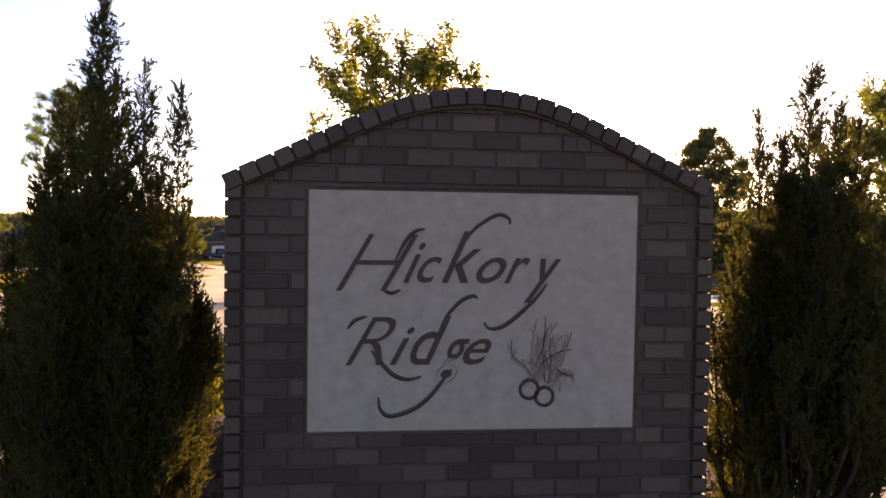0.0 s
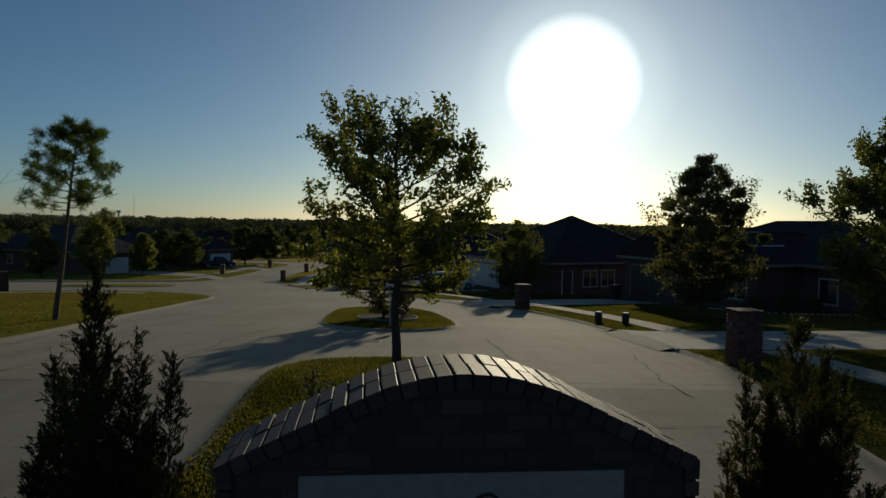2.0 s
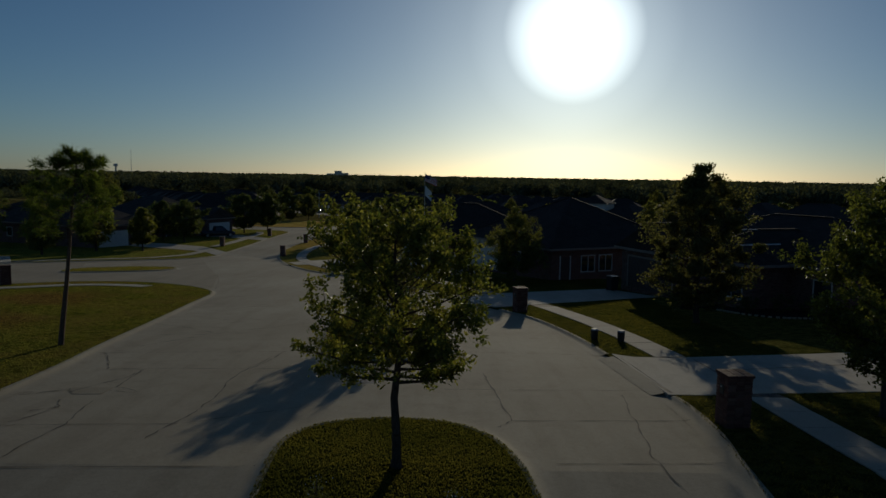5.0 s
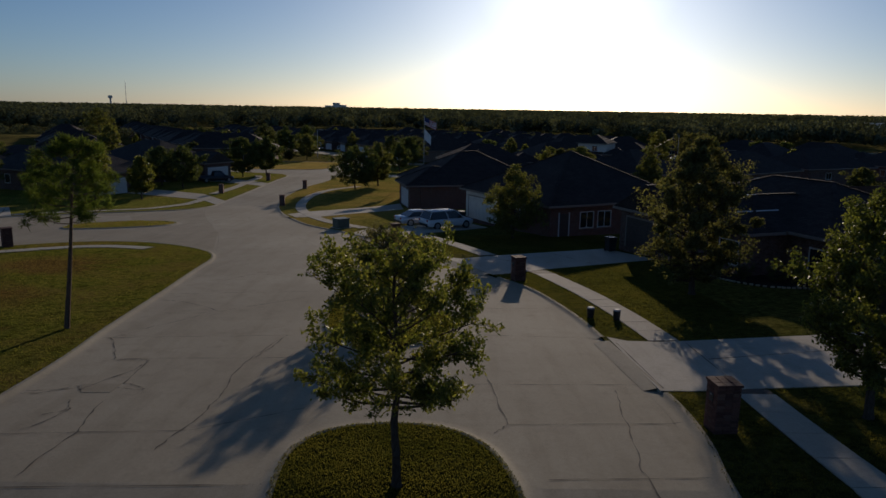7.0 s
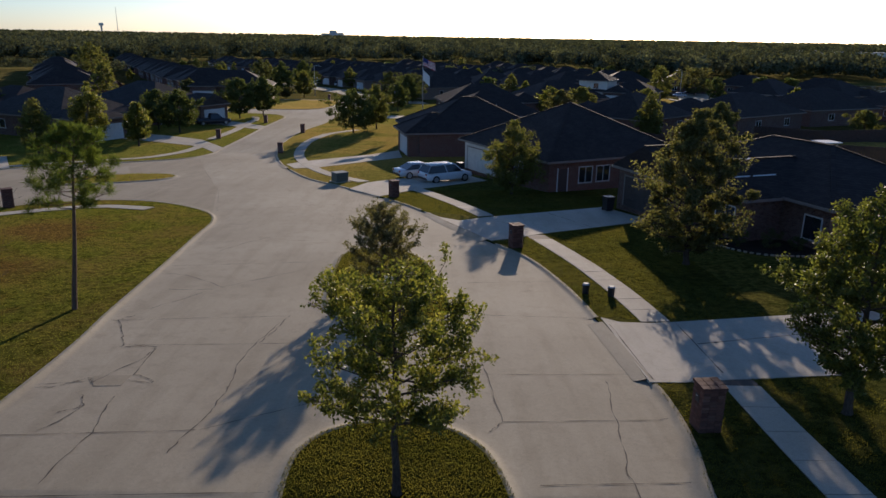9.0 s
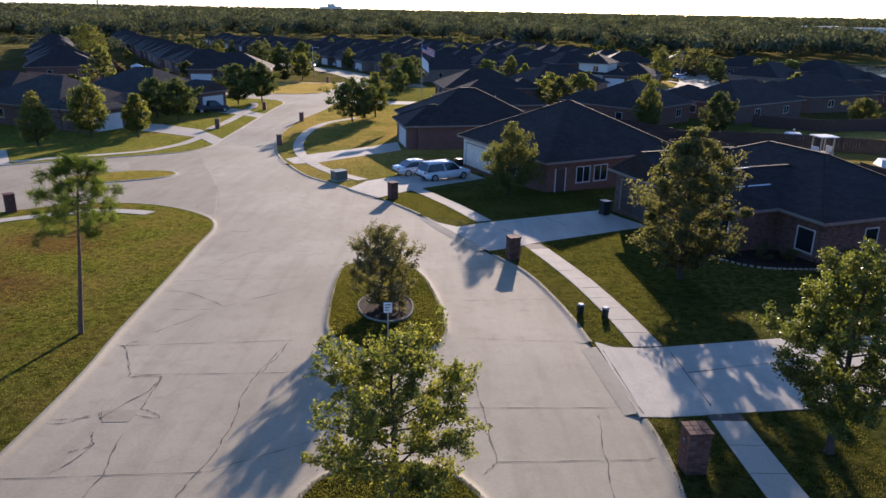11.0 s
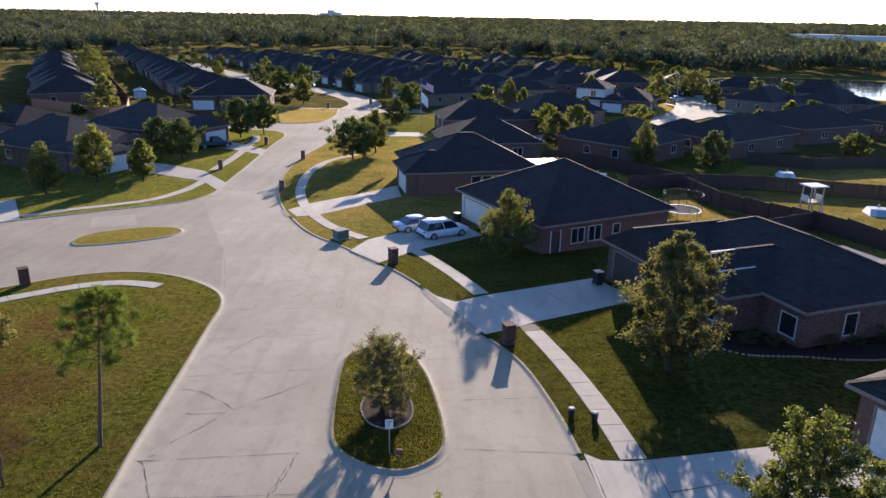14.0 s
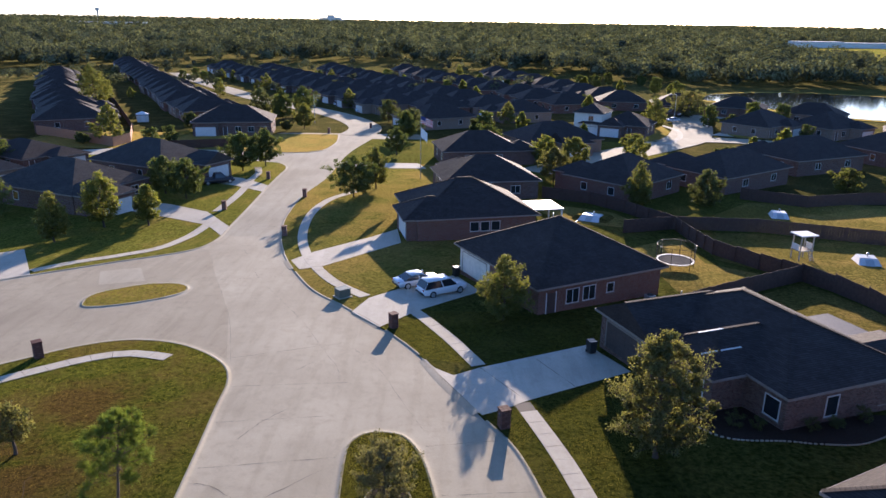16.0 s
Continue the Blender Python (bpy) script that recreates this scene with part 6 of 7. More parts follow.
def chips(name, outline_box, count, z, label):
    rng = np.random.default_rng(12)
    x0, x1, y0, y1 = outline_box
    c = np.stack([rng.uniform(x0, x1, count), rng.uniform(y0, y1, count), np.full(count, z) + rng.uniform(0, 0.03, count)], 1)
    al = unit(rng.normal(size=(count, 3)) * np.array([1, 1, 0.3]))
    ac = unit(np.cross(al, np.array([0, 0, 1.0]) + rng.normal(size=(count, 3)) * 0.4))
    v, f = blades(c, al, ac, rng.uniform(0.03, 0.10, count), rng.uniform(0.012, 0.03, count))
    tagged(np_part(name, v, f, MULCH), label, "mulch", kind="stuff")


chips("bark_chips", (-2.5, 1.9, 1.7, 6.2), 14000, 0.30 + LAWN + 0.055, "loose bark chips on the bed")

# low seedheads behind the monument
for x, y, h, s in ((-2.0, 11.5, 0.78, 1), (0.3, 11.2, 0.74, 2), (-1.7, 10.4, 0.7, 3), (1.5, 10.4, 0.72, 4), (-2.3, 7.6, 0.6, 5), (1.5, 7.5, 0.6, 6)):
    bush = broad_tree("flowering_shrub", x, y, "thin low shrub with white flower specks", h, 0.05, 0.17, 14, 0.008, 900, (0.04, 0.018), 0.03, LEAF_DEEP, 90 + s, 0.5, 3, "shrubs behind the monument", category="shrub")
    rng = np.random.default_rng(60 + s)
    c = np.stack([rng.normal(size=46) * 0.10, rng.normal(size=46) * 0.10, rng.uniform(0.3, 1.05, 46) * h], 1)
    np_part("flowers", *random_leaves(c, rng, 0.028, 0.020), CLOTH, bush, "small white flowers")

# stone-edged bed on the second island
RING = smooth_line([(-3.45, 30.4), (-2.95, 28.95), (-2.0, 28.35), (-1.1, 28.95), (-0.95, 30.4), (-1.3, 31.6), (-2.3, 32.1), (-3.2, 31.6)], 5, True)
sheet("mulch_bed_2", RING, LAWN + 0.05, MULCH, 0.1, "dark mulch ring round the small tree", "mulch")
border = thing("bed_border", -2.2, 30.2, 0, 0, "row of pale stone edging blocks round the mulch ring", "edging")
border.matrix_basis = Matrix()
edge_stone = bpy.data.meshes.new("edging_stone")
_b = a_box(-0.10, 0.10, -0.04, 0.04, 0, 0.10, 0.012)
_b.to_mesh(edge_stone)
_b.free()
edge_stone.materials.append(KERB)
for i in range(len(RING)):
    (xa, ya), (xb, yb) = RING[i], RING[(i + 1) % len(RING)]
    shared("edging_stone", edge_stone, border, (xa + xb) / 2, (ya + yb) / 2, ground_z(xa, ya) + LAWN - 0.02, math.degrees(math.atan2(yb - ya, xb - xa)))


# ---- brick mailbox pillars ----
def pillar(x, y, rz, detailed, label, h=1.28):
    o = thing("mailbox_pillar", x, y, ground_z(x, y) + LAWN - 0.02, rz, label, "mailbox pillar", "brick mailbox pillars along the street")
    half = 0.30
    if detailed:
        core = part("core", a_box(-half + 0.02, half - 0.02, -half + 0.02, half - 0.02, -0.1, h), MORTAR, o, "mortar core")
        z, course = 0.0, 0
        while z + 0.07 < h:
            for side in range(4):
                for j in range(3):
                    u = -half + 0.10 + 0.205 * j - (0.0 if (course + side) % 2 else 0.015)
                    a = side * 90
                    px, py = u * math.cos(radians(a)) + half * math.sin(radians(a)), u * math.sin(radians(a)) - half * math.cos(radians(a))
                    shared("brick", PILLAR_BRICK, core, px, py, z + 0.035, a)
            z += 0.08
            course += 1
    else:
        part("brick_body", a_box(-half, half, -half, half, -0.1, h, 0.008), WALL_RED, o, "red brick shaft")
    cap = bmesh.new()
    for i in range(3):
        for j in range(3):
            box(cap, -0.345 + 0.232 * i, -0.345 + 0.232 * i + 0.222, -0.345 + 0.232 * j, -0.345 + 0.232 * j + 0.222, h + 0.004, h + 0.075, 0.006)
    part("cap", cap, BRICK_RED, o, "flat brick cap")
    d = part("mailbox_door", a_box(-half - 0.03, -half - 0.012, -0.11, 0.11, 0.82, 1.06, 0.01), DARK_METAL, o, "dark metal mailbox door")
    part("handle", a_box(-half - 0.05, -half - 0.031, -0.03, 0.03, 1.0, 1.02), METAL, d)
    return o


PILLAR_BRICK = bpy.data.meshes.new("brick")
_b = a_box(-0.0975, 0.0975, -0.012, 0.05, -0.035, 0.035, 0.005)
_b.to_mesh(PILLAR_BRICK)
_b.free()
PILLAR_BRICK.materials.append(BRICK_RED)
PILLAR = "square red-brick mailbox pillar with flat cap beside the kerb"
pillar(7.35, 17.25, 5, True, "square brown-brick mailbox pillar beside the driveway")
pillar(4.45, 38.7, 20, True, PILLAR)
pillar(-3.4, 55.8, 35, True, PILLAR)
pillar(-29.6, 48.7, 40, True, "square brick mailbox pillar on the corner lawn")
for x, y, rz in ((-19.3, 88.3, 5), (-30.9, 102.0, 5), (-29.6, 125.0, 0), (-20.7, 111.0, 0), (-27.7, 186.0, 0), (-17.9, 197.0, 0)):
    pillar(x, y, rz, False, PILLAR)

# utility cabinet, bins
ub = thing("utility_box", -8.75, 63.9, ground_z(-8.7, 63.9) + LAWN, 38, "squat grey-green metal utility cabinet on a concrete pad", "utility box")
part("pad", a_box(-0.75, 0.75, -0.65, 0.65, -0.05, 0.08, 0.01), WALK, ub)
part("cabinet", a_box(-0.6, 0.6, -0.5, 0.5, 0.082, 0.82, 0.03), GREEN_BOX, ub, "ribbed green metal body")
part("lid", a_box(-0.64, 0.64, -0.54, 0.54, 0.824, 0.90, 0.02), GREEN_BOX, ub, "dull sloping lid")


def small_bin(x, y, label):
    o = thing("bin", x, y, ground_z(x, y) + LAWN, 12, label, "bin", "small black bins on the verge")
    b = cyl(bmesh.new(), 0, 0, 0, 0.40, 0.14, 0.16, 20)
    part("body", b, PLASTIC, o, smooth=False)
    part("lid", cyl(bmesh.new(), 0, 0, 0.403, 0.46, 0.17, 0.12, 20), PAD_GREY, o, "grey domed lid")


small_bin(6.62, 29.85, "small black bin with grey lid by the kerb")
small_bin(7.65, 29.45, "small black bin with grey lid on the grass verge")


def wheelie(x, y, rz, label):
    o = thing("wheeled_bin", x, y, ground_z(x, y) + LAWN + 0.05, rz, label, "wheeled bin", "wheeled bins by the garages")
    b = bmesh.new()
    bmesh.ops.create_cube(b, size=1.0)
    for v in b.verts:
        s = 0.25 if v.co.z < 0 else 0.31
        v.co = Vector((v.co.x * 2 * s, v.co.y * 2 * s * 1.1, 0.06 if v.co.z < 0 else 1.0))
    part("body", b, PLASTIC, o)
    part("lid", a_box(-0.33, 0.33, -0.38, 0.36, 1.004, 1.07, 0.02), PLASTIC, o, "hinged lid")
    for s in (-0.24, 0.24):
        part("wheel", cyl(bmesh.new(), 0, 0, -0.03, 0.03, 0.11, 0.11, 14, pose(s, 0.3, 0.11, 0, 90, 0)), RUBBER, o)


wheelie(12.35, 50.6, 20, "black wheeled bin beside the garage")
wheelie(2.3, 71.0, 27, "black wheeled bin by the cream garage")

# street sign and small lamp on the second island
ss = thing("street_sign", -1.8, 26.3, ground_z(-1.8, 26.3) + LAWN, 4, "small white notice on a thin post in the grass", "street sign")
part("post", cyl(bmesh.new(), 0, 0, -0.1, 1.62, 0.028, 0.028, 10), METAL, ss)
pl = part("plate", a_box(-0.17, 0.17, -0.045, -0.03, 1.25, 1.68, 0.004), WHITE_PAINT, ss, "white rectangular plate")
for k in range(3):
    part("text_bar", a_box(-0.12, 0.12 - 0.05 * k, -0.05, -0.0455, 1.56 - 0.11 * k, 1.60 - 0.11 * k), DARK_METAL, pl)
sl = thing("garden_lamp", -1.35, 25.5, ground_z(-1.4, 25.5) + LAWN, 0, "tilted dark spotlight on a short post", "garden lamp")
part("post", cyl(bmesh.new(), 0, 0, -0.05, 0.55, 0.025, 0.025, 10), DARK_METAL, sl)
part("head", cyl(bmesh.new(), 0, 0, -0.19, 0.19, 0.12, 0.09, 14, pose(-0.03, -0.02, 0.62, 40, -50, 0)), BRICK_RED, sl, "cylindrical lamp head")

for x, y in ((-2.1, 21.7),):
    mh = thing("manhole_cover", x, y, ground_z(x, y), 0, "round iron manhole cover flush in the street", "manhole cover")
    part("rim", cyl(bmesh.new(), 0, 0, -0.02, 0.010, 0.38, 0.38, 24), METAL, mh)
    part("lid", cyl(bmesh.new(), 0, 0, 0.0, 0.016, 0.33, 0.33, 24), DARK_METAL, mh)


# ---- cars ----
def loft(rows):
    """A closed body from cross-sections: each row is x, half width low, half width high, z low, z waist, z top."""
    bm = bmesh.new()
    rings = []
    for x, wl, wt, z0, zw, z1 in rows:
        ring = [(x, -wl * 0.92, z0), (x, -wl, z0 + 0.12), (x, -wl, zw), (x, -wt, z1 - 0.04), (x, -wt * 0.88, z1), (x, wt * 0.88, z1), (x, wt, z1 - 0.04), (x, wl, zw), (x, wl, z0 + 0.12), (x, wl * 0.92, z0)]
        rings.append([bm.verts.new(p) for p in ring])
    for a, b in zip(rings, rings[1:]):
        for i in range(10):
            j = (i + 1) % 10
            bm.faces.new((a[i], a[j], b[j], b[i]))
    bm.faces.new(rings[0])
    bm.faces.new(rings[-1][::-1])
    return bm


def car(name, x, y, rz, paint_mat, label, kind="suv", category="car", group="parked cars"):
    L, H, W = {"suv": (4.9, 1.72, 0.97), "sedan": (4.75, 1.45, 0.91), "pickup": (5.6, 1.85, 0.98)}[kind]
    o = thing(name, x, y, ground_z(x, y) + LAWN + 0.03, rz, label, category, group)
    h = L / 2
    deck = 0.98 if kind == "suv" else (0.92 if kind == "sedan" else 1.05)
    w0 = 0.95
    body = loft([(-h, W * 0.86, W * 0.80, 0.42, 0.62, deck - 0.06), (-h + 0.12, W * 0.95, W * 0.9, 0.30, 0.66, deck), (-h + 0.9, W, W * 0.93, 0.26, 0.7, deck), (0, W, W * 0.94, 0.24, 0.7, deck),
                 (h - 1.3, W, W * 0.92, 0.26, 0.68, deck - 0.01), (h - 0.35, W * 0.95, W * 0.84, 0.28, 0.62, deck - 0.12), (h - 0.06, W * 0.82, W * 0.7, 0.36, 0.58, deck - 0.22), (h, W * 0.74, W * 0.62, 0.42, 0.56, deck - 0.30)])
    part("body", body, paint_mat, o, "glossy painted body", True)
    if kind == "pickup":
        ca, cb, cc, cd = -0.55, -0.40, 0.75, 1.45
    elif kind == "suv":
        ca, cb, cc, cd = -h + 0.12, -h + 0.55, 0.55, 1.30
    else:
        ca, cb, cc, cd = -h + 0.65, -h + 1.55, 0.35, 1.25
    zt = H - 0.05

    def prism(inset, z0, z1, front=0.0):
        b = bmesh.new()
        lo = [(ca, -w0 * W), (cd, -w0 * W * 0.96), (cd, w0 * W * 0.96), (ca, w0 * W)]
        hi = [(cb, -W * 0.74), (cc, -W * 0.72), (cc, W * 0.72), (cb, W * 0.74)]
        f = lambda z: (z - deck) / (zt - deck)
        rows = []
        for z in (z0, z1):
            k = f(z)
            rows.append([b.verts.new((lo[i][0] + (hi[i][0] - lo[i][0]) * k, (lo[i][1] + (hi[i][1] - lo[i][1]) * k) - inset * (1 if lo[i][1] > 0 else -1), z)) for i in range(4)])
        b.faces.new(rows[0][::-1])
        b.faces.new(rows[1])
        for i in range(4):
            j = (i + 1) % 4
            b.faces.new((rows[0][i], rows[0][j], rows[1][j], rows[1][i]))
        return b
    cab = prism(0.0, deck - 0.03, zt - 0.09)
    cab.faces.ensure_lookup_table()
    panes = [[v.co.copy() for v in f.verts] for f in cab.faces if abs(f.calc_center_median().z - (deck + zt) / 2) < 0.2]
    cab.free()
    for pts in panes:
        mid = sum(pts, Vector()) / 4
        across = max(pts, key=lambda p: p.x).x - min(pts, key=lambda p: p.x).x
        side_pane = abs(mid.y) > 0.3
        g = bmesh.new()
        push = Vector((0, math.copysign(0.012, mid.y), 0)) if side_pane else Vector((math.copysign(0.012, mid.x - (ca + cd) / 2), 0, 0))
        a, c = [g.verts.new(p) for p in pts], [g.verts.new(p + push) for p in pts]
        g.faces.new(a)
        g.faces.new(c[::-1])
        for k in range(4):
            g.faces.new((a[k], a[(k + 1) % 4], c[(k + 1) % 4], c[k]))
        part("side_window" if side_pane else ("windscreen" if mid.x > (ca + cd) / 2 else "rear_window"), g, GLASS, o, "dark tinted glass")
    r = prism(-0.012, zt - 0.088, zt)
    bmesh.ops.bevel(r, geom=[e for e in r.edges], offset=0.03, segments=2, affect="EDGES")
    part("roof", r, paint_mat, o, "painted roof", True)
    for s in (-1, 1):
        for xa, xb in ((ca, cb), ((ca * 0.45 + cd * 0.55), (cb * 0.45 + cc * 0.55)), (cd, cc)):
            pil = bmesh.new()
            m = [(xa - 0.05, s * w0 * W * 0.985, deck - 0.02), (xa + 0.05, s * w0 * W * 0.985, deck - 0.02), (xb + 0.05, s * W * 0.735, zt - 0.05), (xb - 0.05, s * W * 0.735, zt - 0.05)]
            a = [pil.verts.new(p) for p in m]
            c = [pil.verts.new((p[0], p[1] + s * 0.03, p[2])) for p in m]
            pil.faces.new(a)
            pil.faces.new(c[::-1])
            for i in range(4):
                j = (i + 1) % 4
                pil.faces.new((a[i], a[j], c[j], c[i]))
            part("window_pillar", pil, paint_mat, o)
    if kind == "pickup":
        part("bed_liner", a_box(-h + 0.2, -0.65, -W * 0.78, W * 0.78, deck - 0.02, deck + 0.012), PLASTIC, o, "dark open load bed")
    for sx in (-h + 0.95, h - 0.92):
        for s in (-1, 1):
            m = pose(sx, s * (W - 0.10), 0.35, 90, 0, 0)
            wh = part("wheel", cyl(bmesh.new(), 0, 0, -0.115, 0.115, 0.35, 0.35, 24, m), RUBBER, o, "black tyre on a bright rim")
            part("rim", cyl(bmesh.new(), 0, 0, -0.125, 0.125, 0.23, 0.23, 16, m), METAL, wh)
    for s in (-1, 1):
        part("tail_light", a_box(-h - 0.012, -h + 0.16, s * W * 0.72 - 0.12, s * W * 0.72 + 0.12, deck - 0.22, deck - 0.05, 0.01), RED_LENS, o, "red tail light")
        part("headlight", a_box(h - 0.34, h - 0.08, s * W * 0.66 - 0.14, s * W * 0.66 + 0.14, deck - 0.32, deck - 0.20, 0.01), PLASTIC_PALE, o, "clear headlight")
        part("mirror", a_box(cd - 0.25, cd - 0.08, s * (W + 0.10) - 0.10, s * (W + 0.10) + 0.10, deck + 0.02, deck + 0.16, 0.02), paint_mat, o)
    part("bumper", a_box(-h - 0.05, -h + 0.10, -W * 0.84, W * 0.84, 0.36, 0.55, 0.03), PLASTIC, o)
    part("number_plate", a_box(-h - 0.075, -h - 0.055, -0.22, 0.22, 0.60, 0.72), PLASTIC_PALE, o)
    return o


car("suv", 0.75, 65.45, 30, CAR_WHITE, "white sport utility car parked on the driveway", "suv")
car("sedan", -1.75, 67.9, 28, CAR_SILVER, "silver-white sedan parked beside a white car", "sedan")
car("pickup_truck", -37.3, 120.6, 32, CAR_DARK, "black pickup truck parked under trees", "pickup", "pickup truck")
car("pickup_truck", -23.7, 237.8, 8, CAR_WHITE, "white pickup truck parked at the bend", "pickup", "pickup truck")
car("suv", -33.9, 257.3, 8, CAR_WHITE, "white car parked at the far bend", "suv")
car("van", -42.9, 248.3, 70, CAR_DARK, "dark van parked at the far kerb", "suv", "van")
car("sedan", 73.0, 222.0, 30, CAR_SILVER, "silver car parked on the sunlit street", "sedan")
car("sedan", 81.0, 236.0, 10, CAR_DARK, "dark car parked near the street bend", "sedan")
car("suv", 50.5, 214.0, 20, CAR_WHITE, "white car in front of a pale house", "suv")


# ---- flagpole ----
def flagpole(x, y):
    o = thing("flagpole", x, y, ground_z(x, y) + LAWN, 0, "tall thin flagpole flying a striped flag above a white one", "flagpole")
    H = 11.4
    part("pole", cyl(bmesh.new(), 0, 0, -0.2, H, 0.06, 0.035, 12), METAL, o, "slim metal pole")
    part("finial", cyl(bmesh.new(), 0, 0, H + 0.004, H + 0.14, 0.07, 0.02, 12), METAL, o)

    def cloth(name, z0, z1, x0, x1, mat, parent, drop):
        n = 10
        verts, faces = [], []
        for i in range(n + 1):
            u = x0 + (x1 - x0) * i / n
            for z in (z0, z1):
                verts.append((0.05 + u * 0.95, 0.12 * math.sin(u * 3.2) * min(u, 1), z - drop * u))
        for i in range(n):
            faces.append((2 * i, 2 * i + 2, 2 * i + 3, 2 * i + 1))
        return np_part(name, verts, faces, mat, parent)
    flag = cloth("flag", H - 1.42, H - 1.40, 0, 2.2, RED, o, 0.42)
    for i in range(13):
        z1 = H - 0.15 - i * 0.1
        cloth("stripe", z1 - 0.1, z1, 0.9 if i < 7 else 0.0, 2.2, RED if i % 2 == 0 else CLOTH, flag, 0.42)
    cloth("canton", H - 0.85, H - 0.15, 0, 0.9, BLUE, flag, 0.42)
    cloth("lower_flag", H - 3.9, H - 2.2, 0, 1.2, CLOTH, o, 0.9)


flagpole(-2.74, 127.4)


# ---- backyards ----
MAT_BLACK = worn("woven_mat", (0.07, 0.07, 0.075), 0.95, 12, 0.3, 0.0, 0.05)
def trampoline(x, y):
    o = thing("trampoline", x, y, ground_z(x, y) + LAWN, 0, "round trampoline with pale pad and net poles on dry grass", "trampoline")
    n = 28
    part("mat", cyl(bmesh.new(), 0, 0, 0.86, 0.88, 1.87, 1.87, n), MAT_BLACK, o)
    ring = bmesh.new()
    for i in range(n):
        a = 2 * math.pi * i / n
        box(ring, 1.88, 2.06, -0.235, 0.235, 0.85, 0.93, 0, pose(0, 0, 0, 0, 0, math.degrees(a)))
    part("pad", ring, PLASTIC_PALE, o, "pale padded rim")
    strands = [((2.1 * math.cos(a), 2.1 * math.sin(a), 0.93), (2.1 * math.cos(a), 2.1 * math.sin(a), 2.66), 0.006, 0.006) for a in np.linspace(0, 6.283, 72)]
    strands += [((2.1 * math.cos(a), 2.1 * math.sin(a), z), (2.1 * math.cos(b), 2.1 * math.sin(b), z), 0.006, 0.006) for z in np.arange(1.1, 2.6, 0.22) for a, b in zip(np.linspace(0, 6.283, 25), np.linspace(0, 6.283, 25)[1:])]
    np_part("net", *tubes(strands, 3), RUBBER, o, "dark see-through safety net")
    for i in range(6):
        a = 2 * math.pi * i / 6
        part("net_pole", cyl(bmesh.new(), 2.12 * math.cos(a), 2.12 * math.sin(a), 0, 2.7, 0.03, 0.03, 8), DARK_METAL, o)
    hoop = tubes([((2.12 * math.cos(a), 2.12 * math.sin(a), 2.68), (2.12 * math.cos(b), 2.12 * math.sin(b), 2.68), 0.02, 0.02) for a, b in zip(np.linspace(0, 6.283, 25), np.linspace(0, 6.283, 25)[1:])], 5)
    np_part("hoop", *hoop, DARK_METAL, o)


trampoline(26.9, 75.6)


def play_tower(x, y, rz):
    o = thing("play_tower", x, y, ground_z(x, y) + LAWN, rz, "white-roofed wooden play tower with ladder", "play tower")
    for sx in (-0.8, 0.8):
        for sy in (-0.7, 0.7):
            part("post", a_box(sx - 0.06, sx + 0.06, sy - 0.06, sy + 0.06, -0.1, 3.0), WOOD_PALE, o)
    part("deck", a_box(-0.95, 0.95, -0.85, 0.85, 1.15, 1.25), WOOD_PALE, o)
    rf = a_box(-1.15, 1.15, -1.05, 1.05, 3.004, 3.12, 0.01)
    part("roof", rf, WHITE_PAINT, o, "flat white roof")
    for sx in (-0.97, 0.97):
        part("side_panel", a_box(sx - 0.03, sx + 0.03, -0.6, 0.6, 1.26, 1.95), WHITE_PAINT, o)
    for s in (0.3, 0.75):
        b = box(bmesh.new(), -0.03, 0.03, -0.04, 0.04, -0.1, 1.7, 0, pose(s, -1.25, 0, -26, 0, 0))
        part("ladder_rail", b, WOOD_PALE, o)
    for i in range(5):
        z = 0.2 + 0.25 * i
        part("rung", a_box(0.3, 0.75, -1.25 + z * 0.48 - 0.05, -1.25 + z * 0.48 + 0.02, z - 0.02, z + 0.02), WOOD_PALE, o)


play_tower(43.3, 80.0, 12)


def shed(x, y, rz, label, w=2.6, d=2.2, roof=None, wall=None):
    o = thing("shed", x, y, ground_z(x, y) + LAWN, rz, label, "shed", "sheds in the backyards")
    wing(o, (-w / 2, w / 2, -d / 2, d / 2), 1.9, wall or SIDING, roof or WHITE_PAINT, 0.5, 0.15)
    door(o, (-w / 2, w / 2, -d / 2, d / 2), "s", 0, 1.0, 1.8, WHITE_PAINT)


